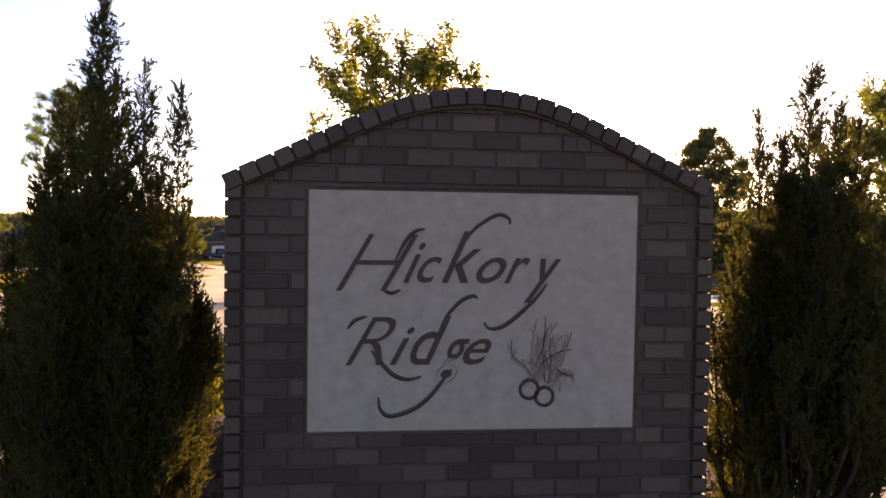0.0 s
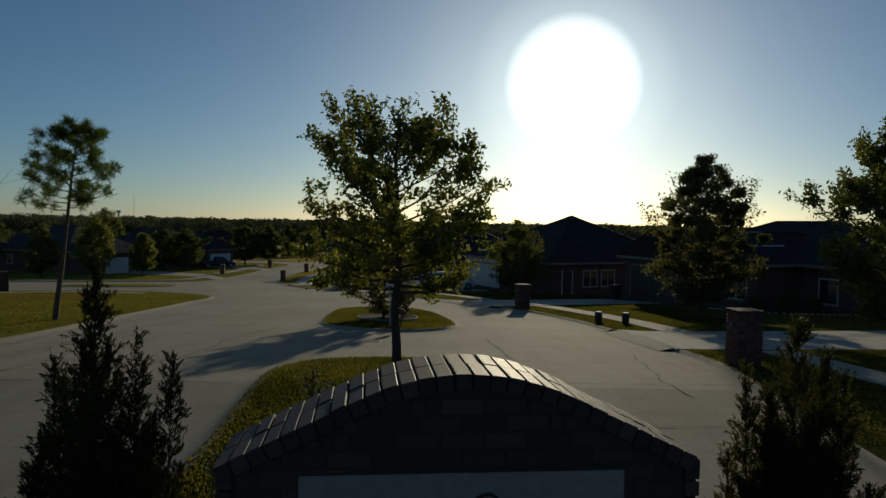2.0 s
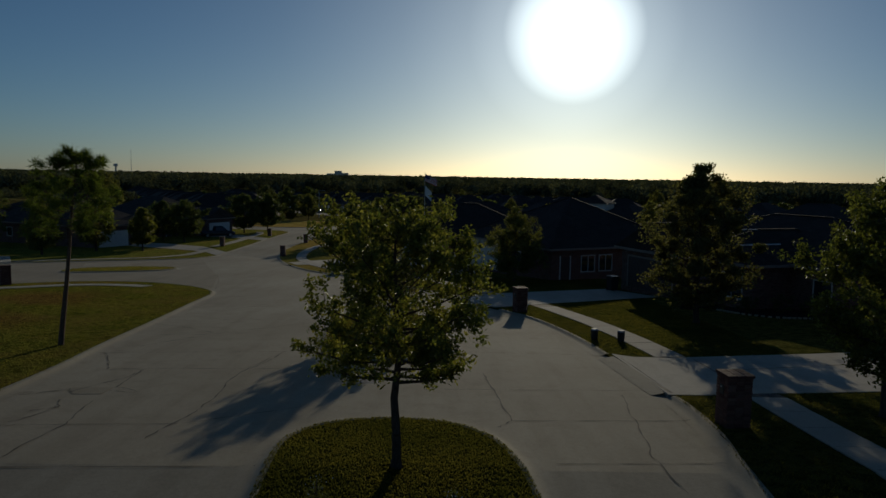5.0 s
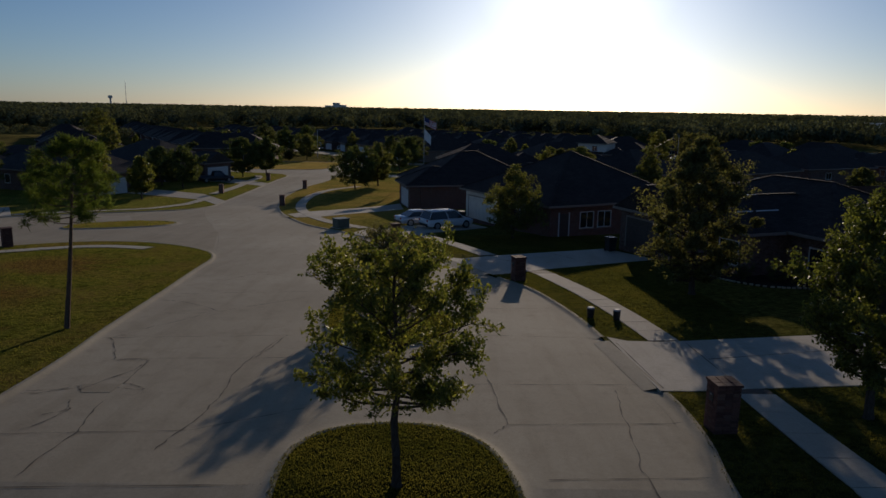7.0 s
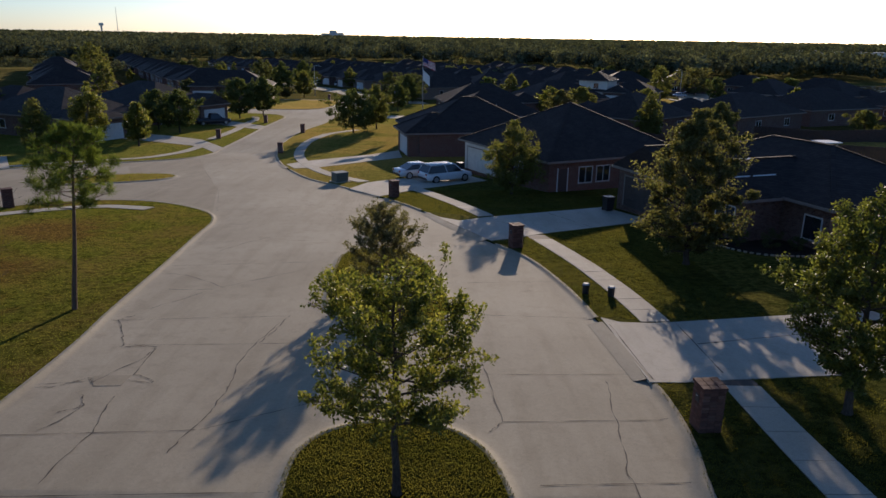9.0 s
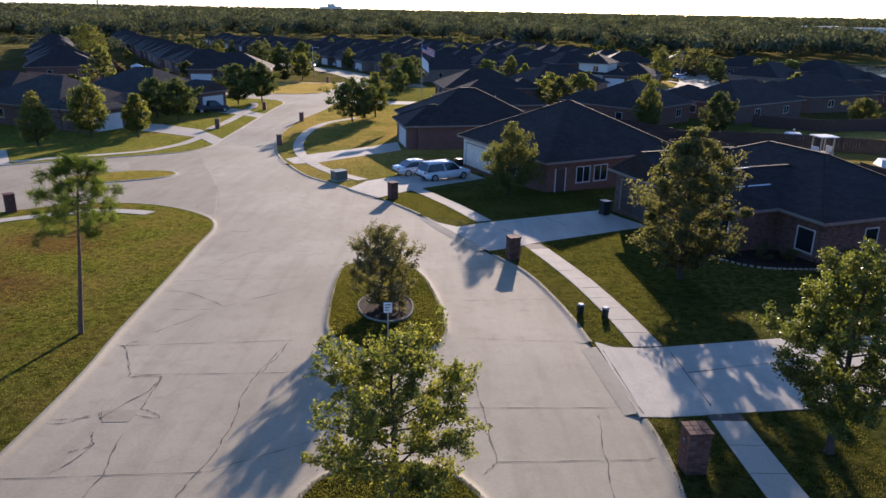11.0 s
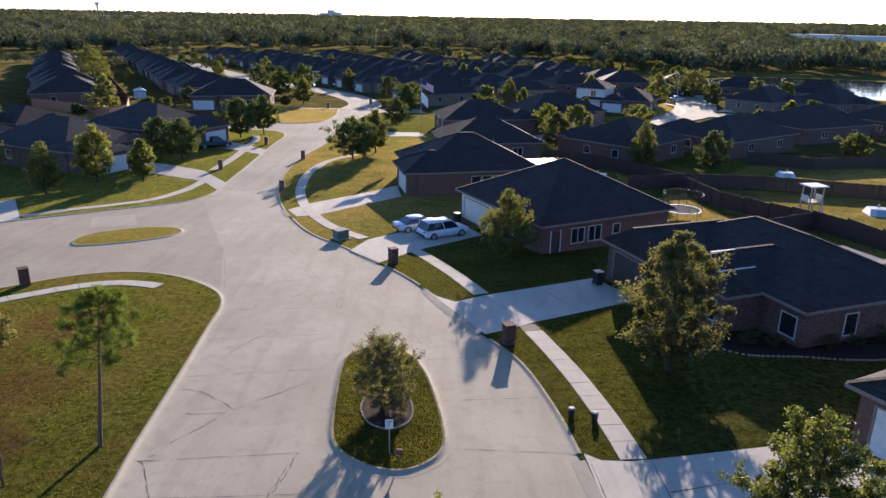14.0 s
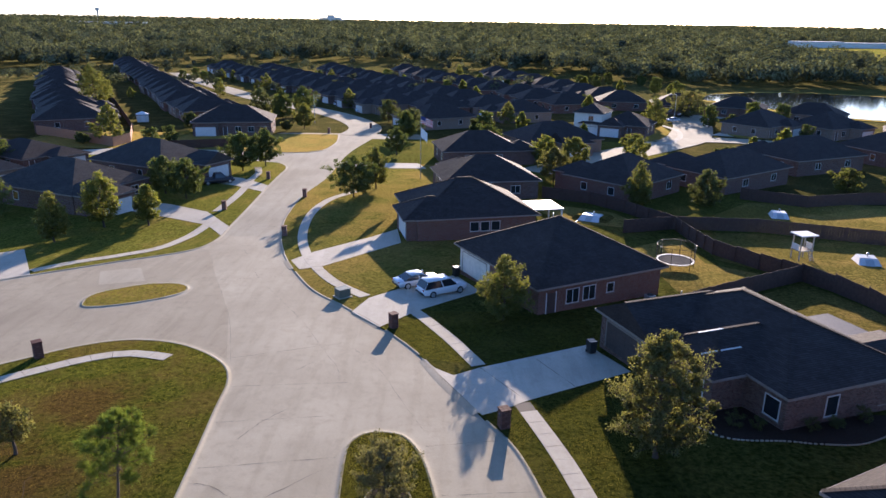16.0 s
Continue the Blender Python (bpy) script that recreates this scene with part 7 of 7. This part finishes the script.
def storm_shelter(x, y, rz, label, w=2.6, mound=True):
    """A low concrete shelter half sunk in a grassed mound, with a sloping door and a roof vent."""
    o = thing("storm_shelter", x, y, ground_z(x, y) + LAWN, rz, label, "storm shelter", "storm shelters in the backyards")

    def hump(x0, x1, y0, y1, h, ins_y0, ins):
        b = bmesh.new()
        lo = [b.verts.new(p) for p in ((x0, y0, -0.1), (x1, y0, -0.1), (x1, y1, -0.1), (x0, y1, -0.1))]
        hi = [b.verts.new(p) for p in ((x0 + ins, y0 + ins_y0, h), (x1 - ins, y0 + ins_y0, h), (x1 - ins, y1 - ins, h), (x0 + ins, y1 - ins, h))]
        b.faces.new(hi)
        for i in range(4):
            j = (i + 1) % 4
            b.faces.new((lo[i], lo[j], hi[j], hi[i]))
        bmesh.ops.bevel(b, geom=list(b.edges), offset=0.04, segments=2, affect="EDGES")
        return b

    if mound:
        part("mound", hump(-w * 0.85, w * 0.85, -1.4, 2.9, 0.5, 0.9, 0.7), GRASS_YARD, o, "low grassed earth mound")
    part("roof_slab", hump(-w / 2, w / 2, -1.9, 1.5, 0.66, 1.5, 0.35), PLASTIC_PALE, o, "pale sloping concrete top")
    part("door", box(bmesh.new(), -0.45, 0.45, -0.02, 0.04, 0.15, 1.35, 0.01, pose(0, -1.9, 0.0, -65, 0, 0)), METAL, o, "sloping metal door")
    vent = part("vent_pipe", cyl(bmesh.new(), 0.1, 0.6, 0.6, 1.0, 0.08, 0.08, 12), METAL, o)
    part("vent_cap", cyl(bmesh.new(), 0.1, 0.6, 1.002, 1.10, 0.17, 0.05, 14), METAL, vent)


storm_shelter(22.4, 99.0, -30, "pale storm shelter with a round vent in a grassed mound", 3.2)
shed(92.0, 119.0, 15, "small pale shed in a backyard", 3.0, 2.4, ROOF)
shed(-83.0, 205.0, 27, "small pale shed behind the fence", 3.0, 2.6, WHITE_PAINT)
storm_shelter(50.8, 102.0, -15, "pale storm shelter standing on dry backyard grass", 2.6, False)
storm_shelter(50.4, 78.6, -15, "pale storm shelter with sloping door near a fence", 2.6, False)
sheet("yard_1", [(19.5, 97.0), (25.5, 94.5), (28.5, 97.5), (26.5, 103), (20, 107), (15.5, 103)], LAWN + 0.012, GRASS_DRY, 0.1, "dry grass in a fenced yard", "lawn")
sheet("yard_2", [(45, 92.5), (57, 88.5), (85, 79), (110, 74), (110, 108), (70, 110), (50, 111), (40, 101)], LAWN + 0.012, GRASS_YARD, 0.1, "wide dry backyard grass, yellowed as if sunlit", "lawn")
# yellowish sheet: sunlight on this backyard, given as grass colour
sheet("yard_6", [(26.0, 61.5), (38.6, 70.2), (40.9, 63.0), (41.5, 57.0), (41.6, 44.0), (33.0, 42.0), (30.0, 52.0)], LAWN + 0.012, GRASS_YARD, 0.1, "dry backyard grass behind the brick house, yellowed as if sunlit", "lawn")
# golden sheet painted where the wide yard catches the sun
sheet("yard_5", [(58, 103.5), (66, 97.5), (82, 95), (96, 100), (84, 107), (68, 108)], LAWN + 0.018, GRASS_DRY, 0.1, "golden patch of backyard grass, coloured as if sunlit", "lawn")
sheet("yard_3", [(24.5, 63), (38, 71), (31, 77.5), (32.3, 90), (24, 84)], LAWN + 0.012, GRASS_DRY, 0.1, "worn backyard grass round the trampoline", "lawn")
sheet("yard_4", [(40, 70.5), (49, 60), (62, 50), (80, 70), (60, 86), (44, 92), (33.5, 92.5), (33, 79)], LAWN + 0.012, GRASS_YARD, 0.1, "worn backyard grass behind the fence", "lawn")

for x, y, rz in ((-0.2, 87.2, 13), (1.0, 87.5, 13), (20.5, 63.0, 27)):
    ac = thing("air_conditioner", x, y, ground_z(x, y) + LAWN, rz, "grey box air conditioner beside a brick wall", "air conditioner", "air conditioners by the walls")
    part("casing", a_box(-0.4, 0.4, -0.4, 0.4, 0.05, 0.85, 0.02), METAL, ac)
    part("fan_grille", cyl(bmesh.new(), 0, 0, 0.852, 0.88, 0.32, 0.32, 20), DARK_METAL, ac)


def street_lamp(x, y, rz, h=8.0):
    o = thing("street_lamp", x, y, ground_z(x, y), rz, "tall grey street lamp with a short arm", "street lamp", "street lamps")
    part("pole", cyl(bmesh.new(), 0, 0, -0.1, h, 0.10, 0.06, 12), METAL, o)
    part("arm", a_box(0, 1.6, -0.03, 0.03, h - 0.12, h - 0.05), METAL, o)
    part("lamp_head", a_box(1.3, 1.9, -0.12, 0.12, h - 0.22, h - 0.124, 0.02), METAL, o)


street_lamp(-34.6, 206.0, 0)
street_lamp(75.0, 228.0, 180)

# far landmarks
def landmark(name, x, y, boxes, mat, label, category):
    o = thing(name, x, y, -9.5, 0, label, category)
    for x0, x1, z0, z1 in boxes:
        part("block", a_box(x0, x1, -12, 12, z0, z1), mat, o)


landmark("office_building", -520, 3700, [(-60, -20, 0, 26), (-19.9, 14.9, 0, 40), (15, 48, 0, 30), (48.1, 70, 0, 20)], SIDING, "pale far office block on the horizon", "building")
wt = thing("water_tower", -1500, 3350, -9.5, 0, "far pale water tower on the horizon", "water tower")
part("stem", cyl(bmesh.new(), 0, 0, 0, 42, 4, 4, 12), SIDING, wt)
part("tank", cyl(bmesh.new(), 0, 0, 42.1, 54, 11, 9, 20), SIDING, wt)
mast = thing("radio_mast", -1420, 3330, -9.5, 0, "thin radio mast on the horizon", "mast")
part("lattice", cyl(bmesh.new(), 0, 0, 0, 120, 1.6, 0.8, 6), METAL, mast)
landmark("warehouse", 600, 1075, [(-90, -20, 0, 9), (-19.9, 60, 0, 8), (65, 150, 0, 9)], SIDING, "long pale far warehouse", "warehouse")
landmark("warehouse", -700, 1700, [(-120, 60, 0, 14)], WHITE_PAINT, "long white far warehouse among woods", "warehouse")
sheet("far_field", [(366, 690), (412, 660), (640, 720), (720, 1000), (560, 1060), (449, 917)], 0.5, GRASS_WORN, 0.2, "pale open field beyond the pond", "field", cuts=())

# planting bed before the nearest house
HOUSE_BED = smooth_line([(15.6, 41.6), (16.6, 38.9), (18.2, 37.4), (21.4, 37.2), (23.2, 36.9), (25.8, 36.9), (28.5, 38.2)], 6)
sheet("mulch_bed_3", HOUSE_BED + [(30.0, 40.6), (17.4, 41.8)], LAWN + 0.04, MULCH, 0.1, "dark planting bed along the brick house", "mulch")
edging = thing("stone_edging", 15.6, 41.6, 0, 0, "pale curved stone edging along the house bed", "edging")
edging.matrix_basis = Matrix()
for (xa, ya), (xb, yb) in zip(HOUSE_BED, HOUSE_BED[1:]):
    n = max(int(math.hypot(xb - xa, yb - ya) / 0.205), 1)
    for i in range(n):
        f = (i + 0.5) / n
        x, y = xa + (xb - xa) * f, ya + (yb - ya) * f
        shared("edging_stone", edge_stone, edging, x, y, ground_z(x, y) + LAWN, math.degrees(math.atan2(yb - ya, xb - xa)) + rng_twig.uniform(-6, 6))
for k, (x, y, h) in enumerate(((17.2, 39.6, 0.9), (18.9, 39.0, 1.1), (20.3, 38.7, 0.8), (23.6, 38.6, 0.9), (25.4, 39.0, 0.7), (27.6, 39.8, 1.0))):
    broad_tree("shrub", x, y, "low dark shrub in the bed by the brick wall", h, 0.05, h * 0.55, 14, 0.015, 1500, (0.07, 0.04), 0.07, LEAF_DEEP, 200 + k, 0.4, 4, "shrubs in the house bed", category="shrub")


# ---- smaller trees and bushes between the further houses ----
def scatter_trees():
    rng = random.Random(77)
    base = []
    for k, (h, r, tone, label) in enumerate(((5.2, 1.9, LEAF_STREET, "round green yard tree between houses"), (4.4, 1.4, LEAF_OAK, "small pointed yard tree between houses"), (2.6, 1.5, LEAF_DEEP, "dark bush beside a house"), (6.4, 2.4, LEAF_GOLD, "yellow-green yard tree between houses"))):
        base.append((broad_tree("yard_tree", (-60.0, 36.0, 62.0, -30.0)[k], (152.0, 176.0, 152.0, 250.0)[k], label, h, 0.4, r, 10, 0.09, 1900, (0.46, 0.28), 0.22, tone, 300 + k, 0.3, 3, "yard trees", fill=0.5, cone=0.62), label))
    homes = [o.matrix_basis.translation.copy() for o in bpy.data.objects if o.name.startswith("house")]
    ways = [smooth_line(p, 4) for p in ([(-20.8, 182.7), (-19.3, 192.9), (-27.6, 222.4), (-61.5, 252.9), (-97.3, 265.4)], [(20.2, 134.2), (42.7, 161.9), (61.8, 183.5), (79.5, 226.4), (113.9, 248.8)], [(-81.7, 200.7), (-110.6, 265.4), (-155.8, 377.6)], [(-40.5, 243), (-58, 266), (-77, 296), (-106, 348)], [(-24, 120), (-24, 150), (-21, 182)])]
    placed = 0
    while placed < 90:
        x, y = rng.uniform(-190, 125), rng.uniform(112, 400)
        if not (-0.52 * y < x < 0.56 * y) or (y < 215 and -60 < x < 2):
            continue
        if any(math.hypot(x - p.x, y - p.y) < 10.5 for p in homes) or any(math.hypot(x - a, y - b) < 8 for w in ways for a, b in w):
            continue
        if ((x - 168) / 66) ** 2 + ((y - 280) / 72) ** 2 < 1:
            continue
        ob, label = base[rng.choice((0, 0, 1, 1, 2, 3))]
        s = rng.uniform(0.75, 1.35)
        o = copy_thing(ob, pose(x, y, ground_z(x, y) + 0.05, 0, 0, rng.uniform(0, 360)) @ Matrix.Diagonal((s, s, s * rng.uniform(0.9, 1.15), 1)))
        tagged(o, label, "tree", "yard trees")
        placed += 1


scatter_trees()


# ---- joints, cracks and slabs ----
rng_c = random.Random(21)
road_ob = bpy.data.objects["road"]
JOINTS = [
    ((-13.2, 33.8), (-5.5, 35.1)), ((-12.3, 25.6), (-5.6, 26.4)), ((-10.6, 23.0), (-4.9, 23.4)), ((-12.3, 16.4), (-6.3, 16.9)), ((-12.2, 13.6), (-3.8, 14.0)), ((-12.4, 19.6), (-10.6, 19.9)),
    ((0.2, 20.8), (6.4, 21.0)), ((1.9, 17.6), (6.4, 17.8)), ((2.5, 14.4), (6.1, 14.6)), ((2.4, 11.2), (5.8, 11.4)), ((0.6, 26.9), (6.2, 26.6)), ((0.2, 31.4), (5.7, 31.9)), ((-0.4, 36.4), (4.3, 37.2)),
    ((-13.8, 39.0), (-7.0, 40.0)), ((-14.0, 44.2), (-6.0, 45.0)), ((-15.6, 49.0), (-6.8, 52.5)), ((-24, 68.6), (-14.6, 71.0)),
    ((-27.0, 84), (-18.8, 83)), ((-27.6, 93), (-20.6, 93)), ((-28.0, 103), (-21.4, 103)), ((-28.3, 113), (-21.4, 113)), ((-12.3, 9.5), (-3.5, 9.8)), ((-2.0, 22.2), (-1.5, 24.4)), ((-3.6, 18.6), (-6.2, 16.9)),
]
CRACKS = [
    ((-13.0, 32.4), (-11.7, 32.1), (-9.5, 30.2), (-6.1, 33.7)), ((-9.8, 29.9), (-11.4, 27.1)), ((-12.8, 25.9), (-12.1, 25.6), (-11.7, 26.2)), ((-12.1, 25.6), (-11.2, 24.0), (-10.8, 22.9)),
    ((-5.8, 25.9), (-6.3, 23.5), (-6.4, 21.6)), ((-10.9, 22.8), (-9.6, 22.9), (-9.6, 21.9), (-10.4, 19.8)), ((-12.6, 19.6), (-11.4, 19.5), (-10.6, 20.2), (-10.4, 19.8)), ((-9.4, 20.1), (-8.7, 19.9)),
    ((-10.4, 17.8), (-10.0, 18.3)), ((-9.3, 18.9), (-8.9, 16.7), (-9.0, 14.2)), ((-5.7, 26.4), (-5.9, 24.8), (-6.2, 23.4)), ((-6.4, 21.6), (-6.2, 19.8), (-6.2, 18.3), (-6.4, 17.0), (-6.6, 15.7)), ((-9.6, 22.9), (-9.4, 20.5), (-9.0, 20.3), (-8.6, 19.9)), ((-10.3, 19.0), (-9.9, 18.3), (-10.4, 16.8)), ((-3.7, 14.0), (-3.4, 14.3)), ((1.5, 23.1), (1.7, 20.9), (1.9, 17.6), (1.5, 17.0)),
    ((5.4, 20.4), (5.1, 17.8), (4.7, 15.2), (4.8, 13.0)), ((6.3, 17.8), (6.8, 18.1)), ((-11.6, 37.0), (-10.6, 39.4), (-9.5, 40.9)), ((-11.7, 29.8), (-9.8, 29.9)), ((-10.0, 47.0), (-9.0, 48.5)),
]
sheet("road_patch", [(-10.6, 20.35), (-9.45, 20.45), (-9.45, 19.65), (-10.25, 19.6)], 0.009, ROAD_SIDE, 0.1, "dark mended patch in the street", "road")
for k, (a, b) in enumerate(JOINTS):
    score(wander(a, b, 0.014, rng_c, 14), 0.026, 0.0115, road_ob, "joint")
for pts in CRACKS:
    line = []
    for a, b in zip(pts, pts[1:]):
        line += wander(a, b, 0.055, rng_c, 8)[:-1]
    line.append(pts[-1])
    score(line, 0.032, 0.0125, road_ob, "crack")
for seam in ([(-28.6, 93.0), (-21.9, 79.5), (-18.3, 70.0), (-14.8, 63.6), (-11.4, 57.2), (-8.3, 50.2), (-7.0, 47.3), (-6.5, 44.0)], [(-6.2, 51.1), (-4.0, 47.4), (-2.3, 42.9), (-0.6, 38.5)], [(-26.6, 81.1), (-23.2, 71.3), (-18.3, 59.0), (-15.2, 48.5)]):
    score(smooth_line(seam, 6), 0.014, 0.0115, road_ob, "joint")
for nm, dz in (("drive_1", PAVE), ("drive_2", PAVE)):
    ob = bpy.data.objects[nm]
    if nm == "drive_1":
        score(wander((9.35, 26.3), (9.3, 21.0), 0.015, rng_c, 8), 0.04, dz + 0.006, ob, "joint")
        score(wander((9.4, 23.6), (18.6, 26.2), 0.02, rng_c, 10), 0.05, dz + 0.006, ob, "joint")
        score(wander((6.7, 25.6), (6.85, 20.4), 0.015, rng_c, 8), 0.04, dz + 0.006, ob, "joint")
    else:
        score(wander((6.3, 42.3), (3.5, 47.6), 0.015, rng_c, 8), 0.04, dz + 0.006, ob, "joint")
        score(wander((10.0, 44.5), (7.6, 50.0), 0.015, rng_c, 8), 0.04, dz + 0.006, ob, "joint")

# ---- blades of grass on the nearer lawns ----
def inside(px, py, poly):
    poly = np.array(poly)
    x0, y0 = poly[:, 0], poly[:, 1]
    x1, y1 = np.roll(x0, -1), np.roll(y0, -1)
    hit = np.zeros(len(px), dtype=bool)
    for a, b, c, d in zip(x0, y0, x1, y1):
        if b == d:
            continue
        cross = ((b > py) != (d > py)) & (px < (c - a) * (py - b) / (d - b) + a)
        hit ^= cross
    return hit


def turf(name, poly, holes, per, box_lim, mat, label, size, seed):
    rng = np.random.default_rng(seed)
    x0, x1, y0, y1 = box_lim
    n = int((x1 - x0) * (y1 - y0) * per)
    px, py = rng.uniform(x0, x1, n), rng.uniform(y0, y1, n)
    ok = inside(px, py, poly)
    for h in holes:
        ok &= ~inside(px, py, h)
    px, py = px[ok], py[ok]
    n = len(px)
    gz = np.where(py < 14, 0.30, np.where(py < 88, 0.30 - 0.0565 * (py - 14), -3.881 - 0.018 * (py - 88)))
    le = rng.uniform(0.6, 1.4, n) * size
    d = unit(rng.normal(size=(n, 3)) * 0.45 + np.array([0, 0, 1.0]))
    c = np.stack([px, py, gz + LAWN], 1) + d * (le * 0.42)[:, None]
    ac = unit(np.cross(d, rng.normal(size=(n, 3))))
    v, f = blades(c, d, ac, le, rng.uniform(0.35, 0.6, n) * size)
    tagged(np_part(name, v, f, mat), label, "grass", kind="stuff")


BLADE = foliage("grass_blades", [(0.031, 0.035, 0.010), (0.049, 0.051, 0.015), (0.076, 0.071, 0.022)], 0.85, 0.35, 0.8, 0.05, 0.25)
BLADE_WORN = foliage("grass_blades_worn", [(0.066, 0.078, 0.016), (0.100, 0.105, 0.024), (0.132, 0.122, 0.034)], 0.70, 0.22, 0.8, 0.05, 0.22, (0.125, 0.08, 0.036))
east_poly = EAST[::-1] + [(60, -30), (51.6, 177.2)]
bays = [[(6.4, 26.5), (6.6, 20.2), (9.2, 20.45), (12.2, 20.85), (20.4, 21.9), (18.0, 28.0), (9.3, 26.0)], [(3.2, 40.2), (6.5, 42.4), (14.6, 47.2), (12.4, 52.3), (3.6, 47.7), (-0.9, 49.4)],
        [(-7.4, 59.6), (-4.6, 55.8), (4.6, 66.0), (2.2, 71.6), (-6.2, 63.6)]]
for name, pts, w in WALKS[:4]:
    line = smooth_line(pts, 4)
    bays.append(offset_line(line, w / 2) + offset_line(line, -w / 2)[::-1])
wa = smooth_line(WALKS[4][1], 4)
walk_a = offset_line(wa, 0.6) + offset_line(wa, -0.6)[::-1]
turf("turf_1", ISLAND_1, [BED], 1100, (-3.6, 2.4, 3, 18.3), BLADE, "short backlit grass on the entrance island", 0.048, 1)
turf("turf_2", ISLAND_2, [RING], 600, (-5.1, 0.6, 25, 38.2), BLADE, "short backlit grass on the small island", 0.052, 2)
turf("turf_3", WEST_A + [(-75, -30)], [walk_a], 150, (-30, -12, 16, 52), BLADE_WORN, "worn patchy grass on the corner lawn", 0.042, 3)
turf("turf_4", east_poly, bays, 290, (-6, 13.5, 10, 60), BLADE, "mown grass of verge and front lawn", 0.046, 4)
turf("turf_5", MEDIAN, [], 60, (-33, -24, 60, 68), BLADE_WORN, "dry grass on the oval median", 0.09, 5)
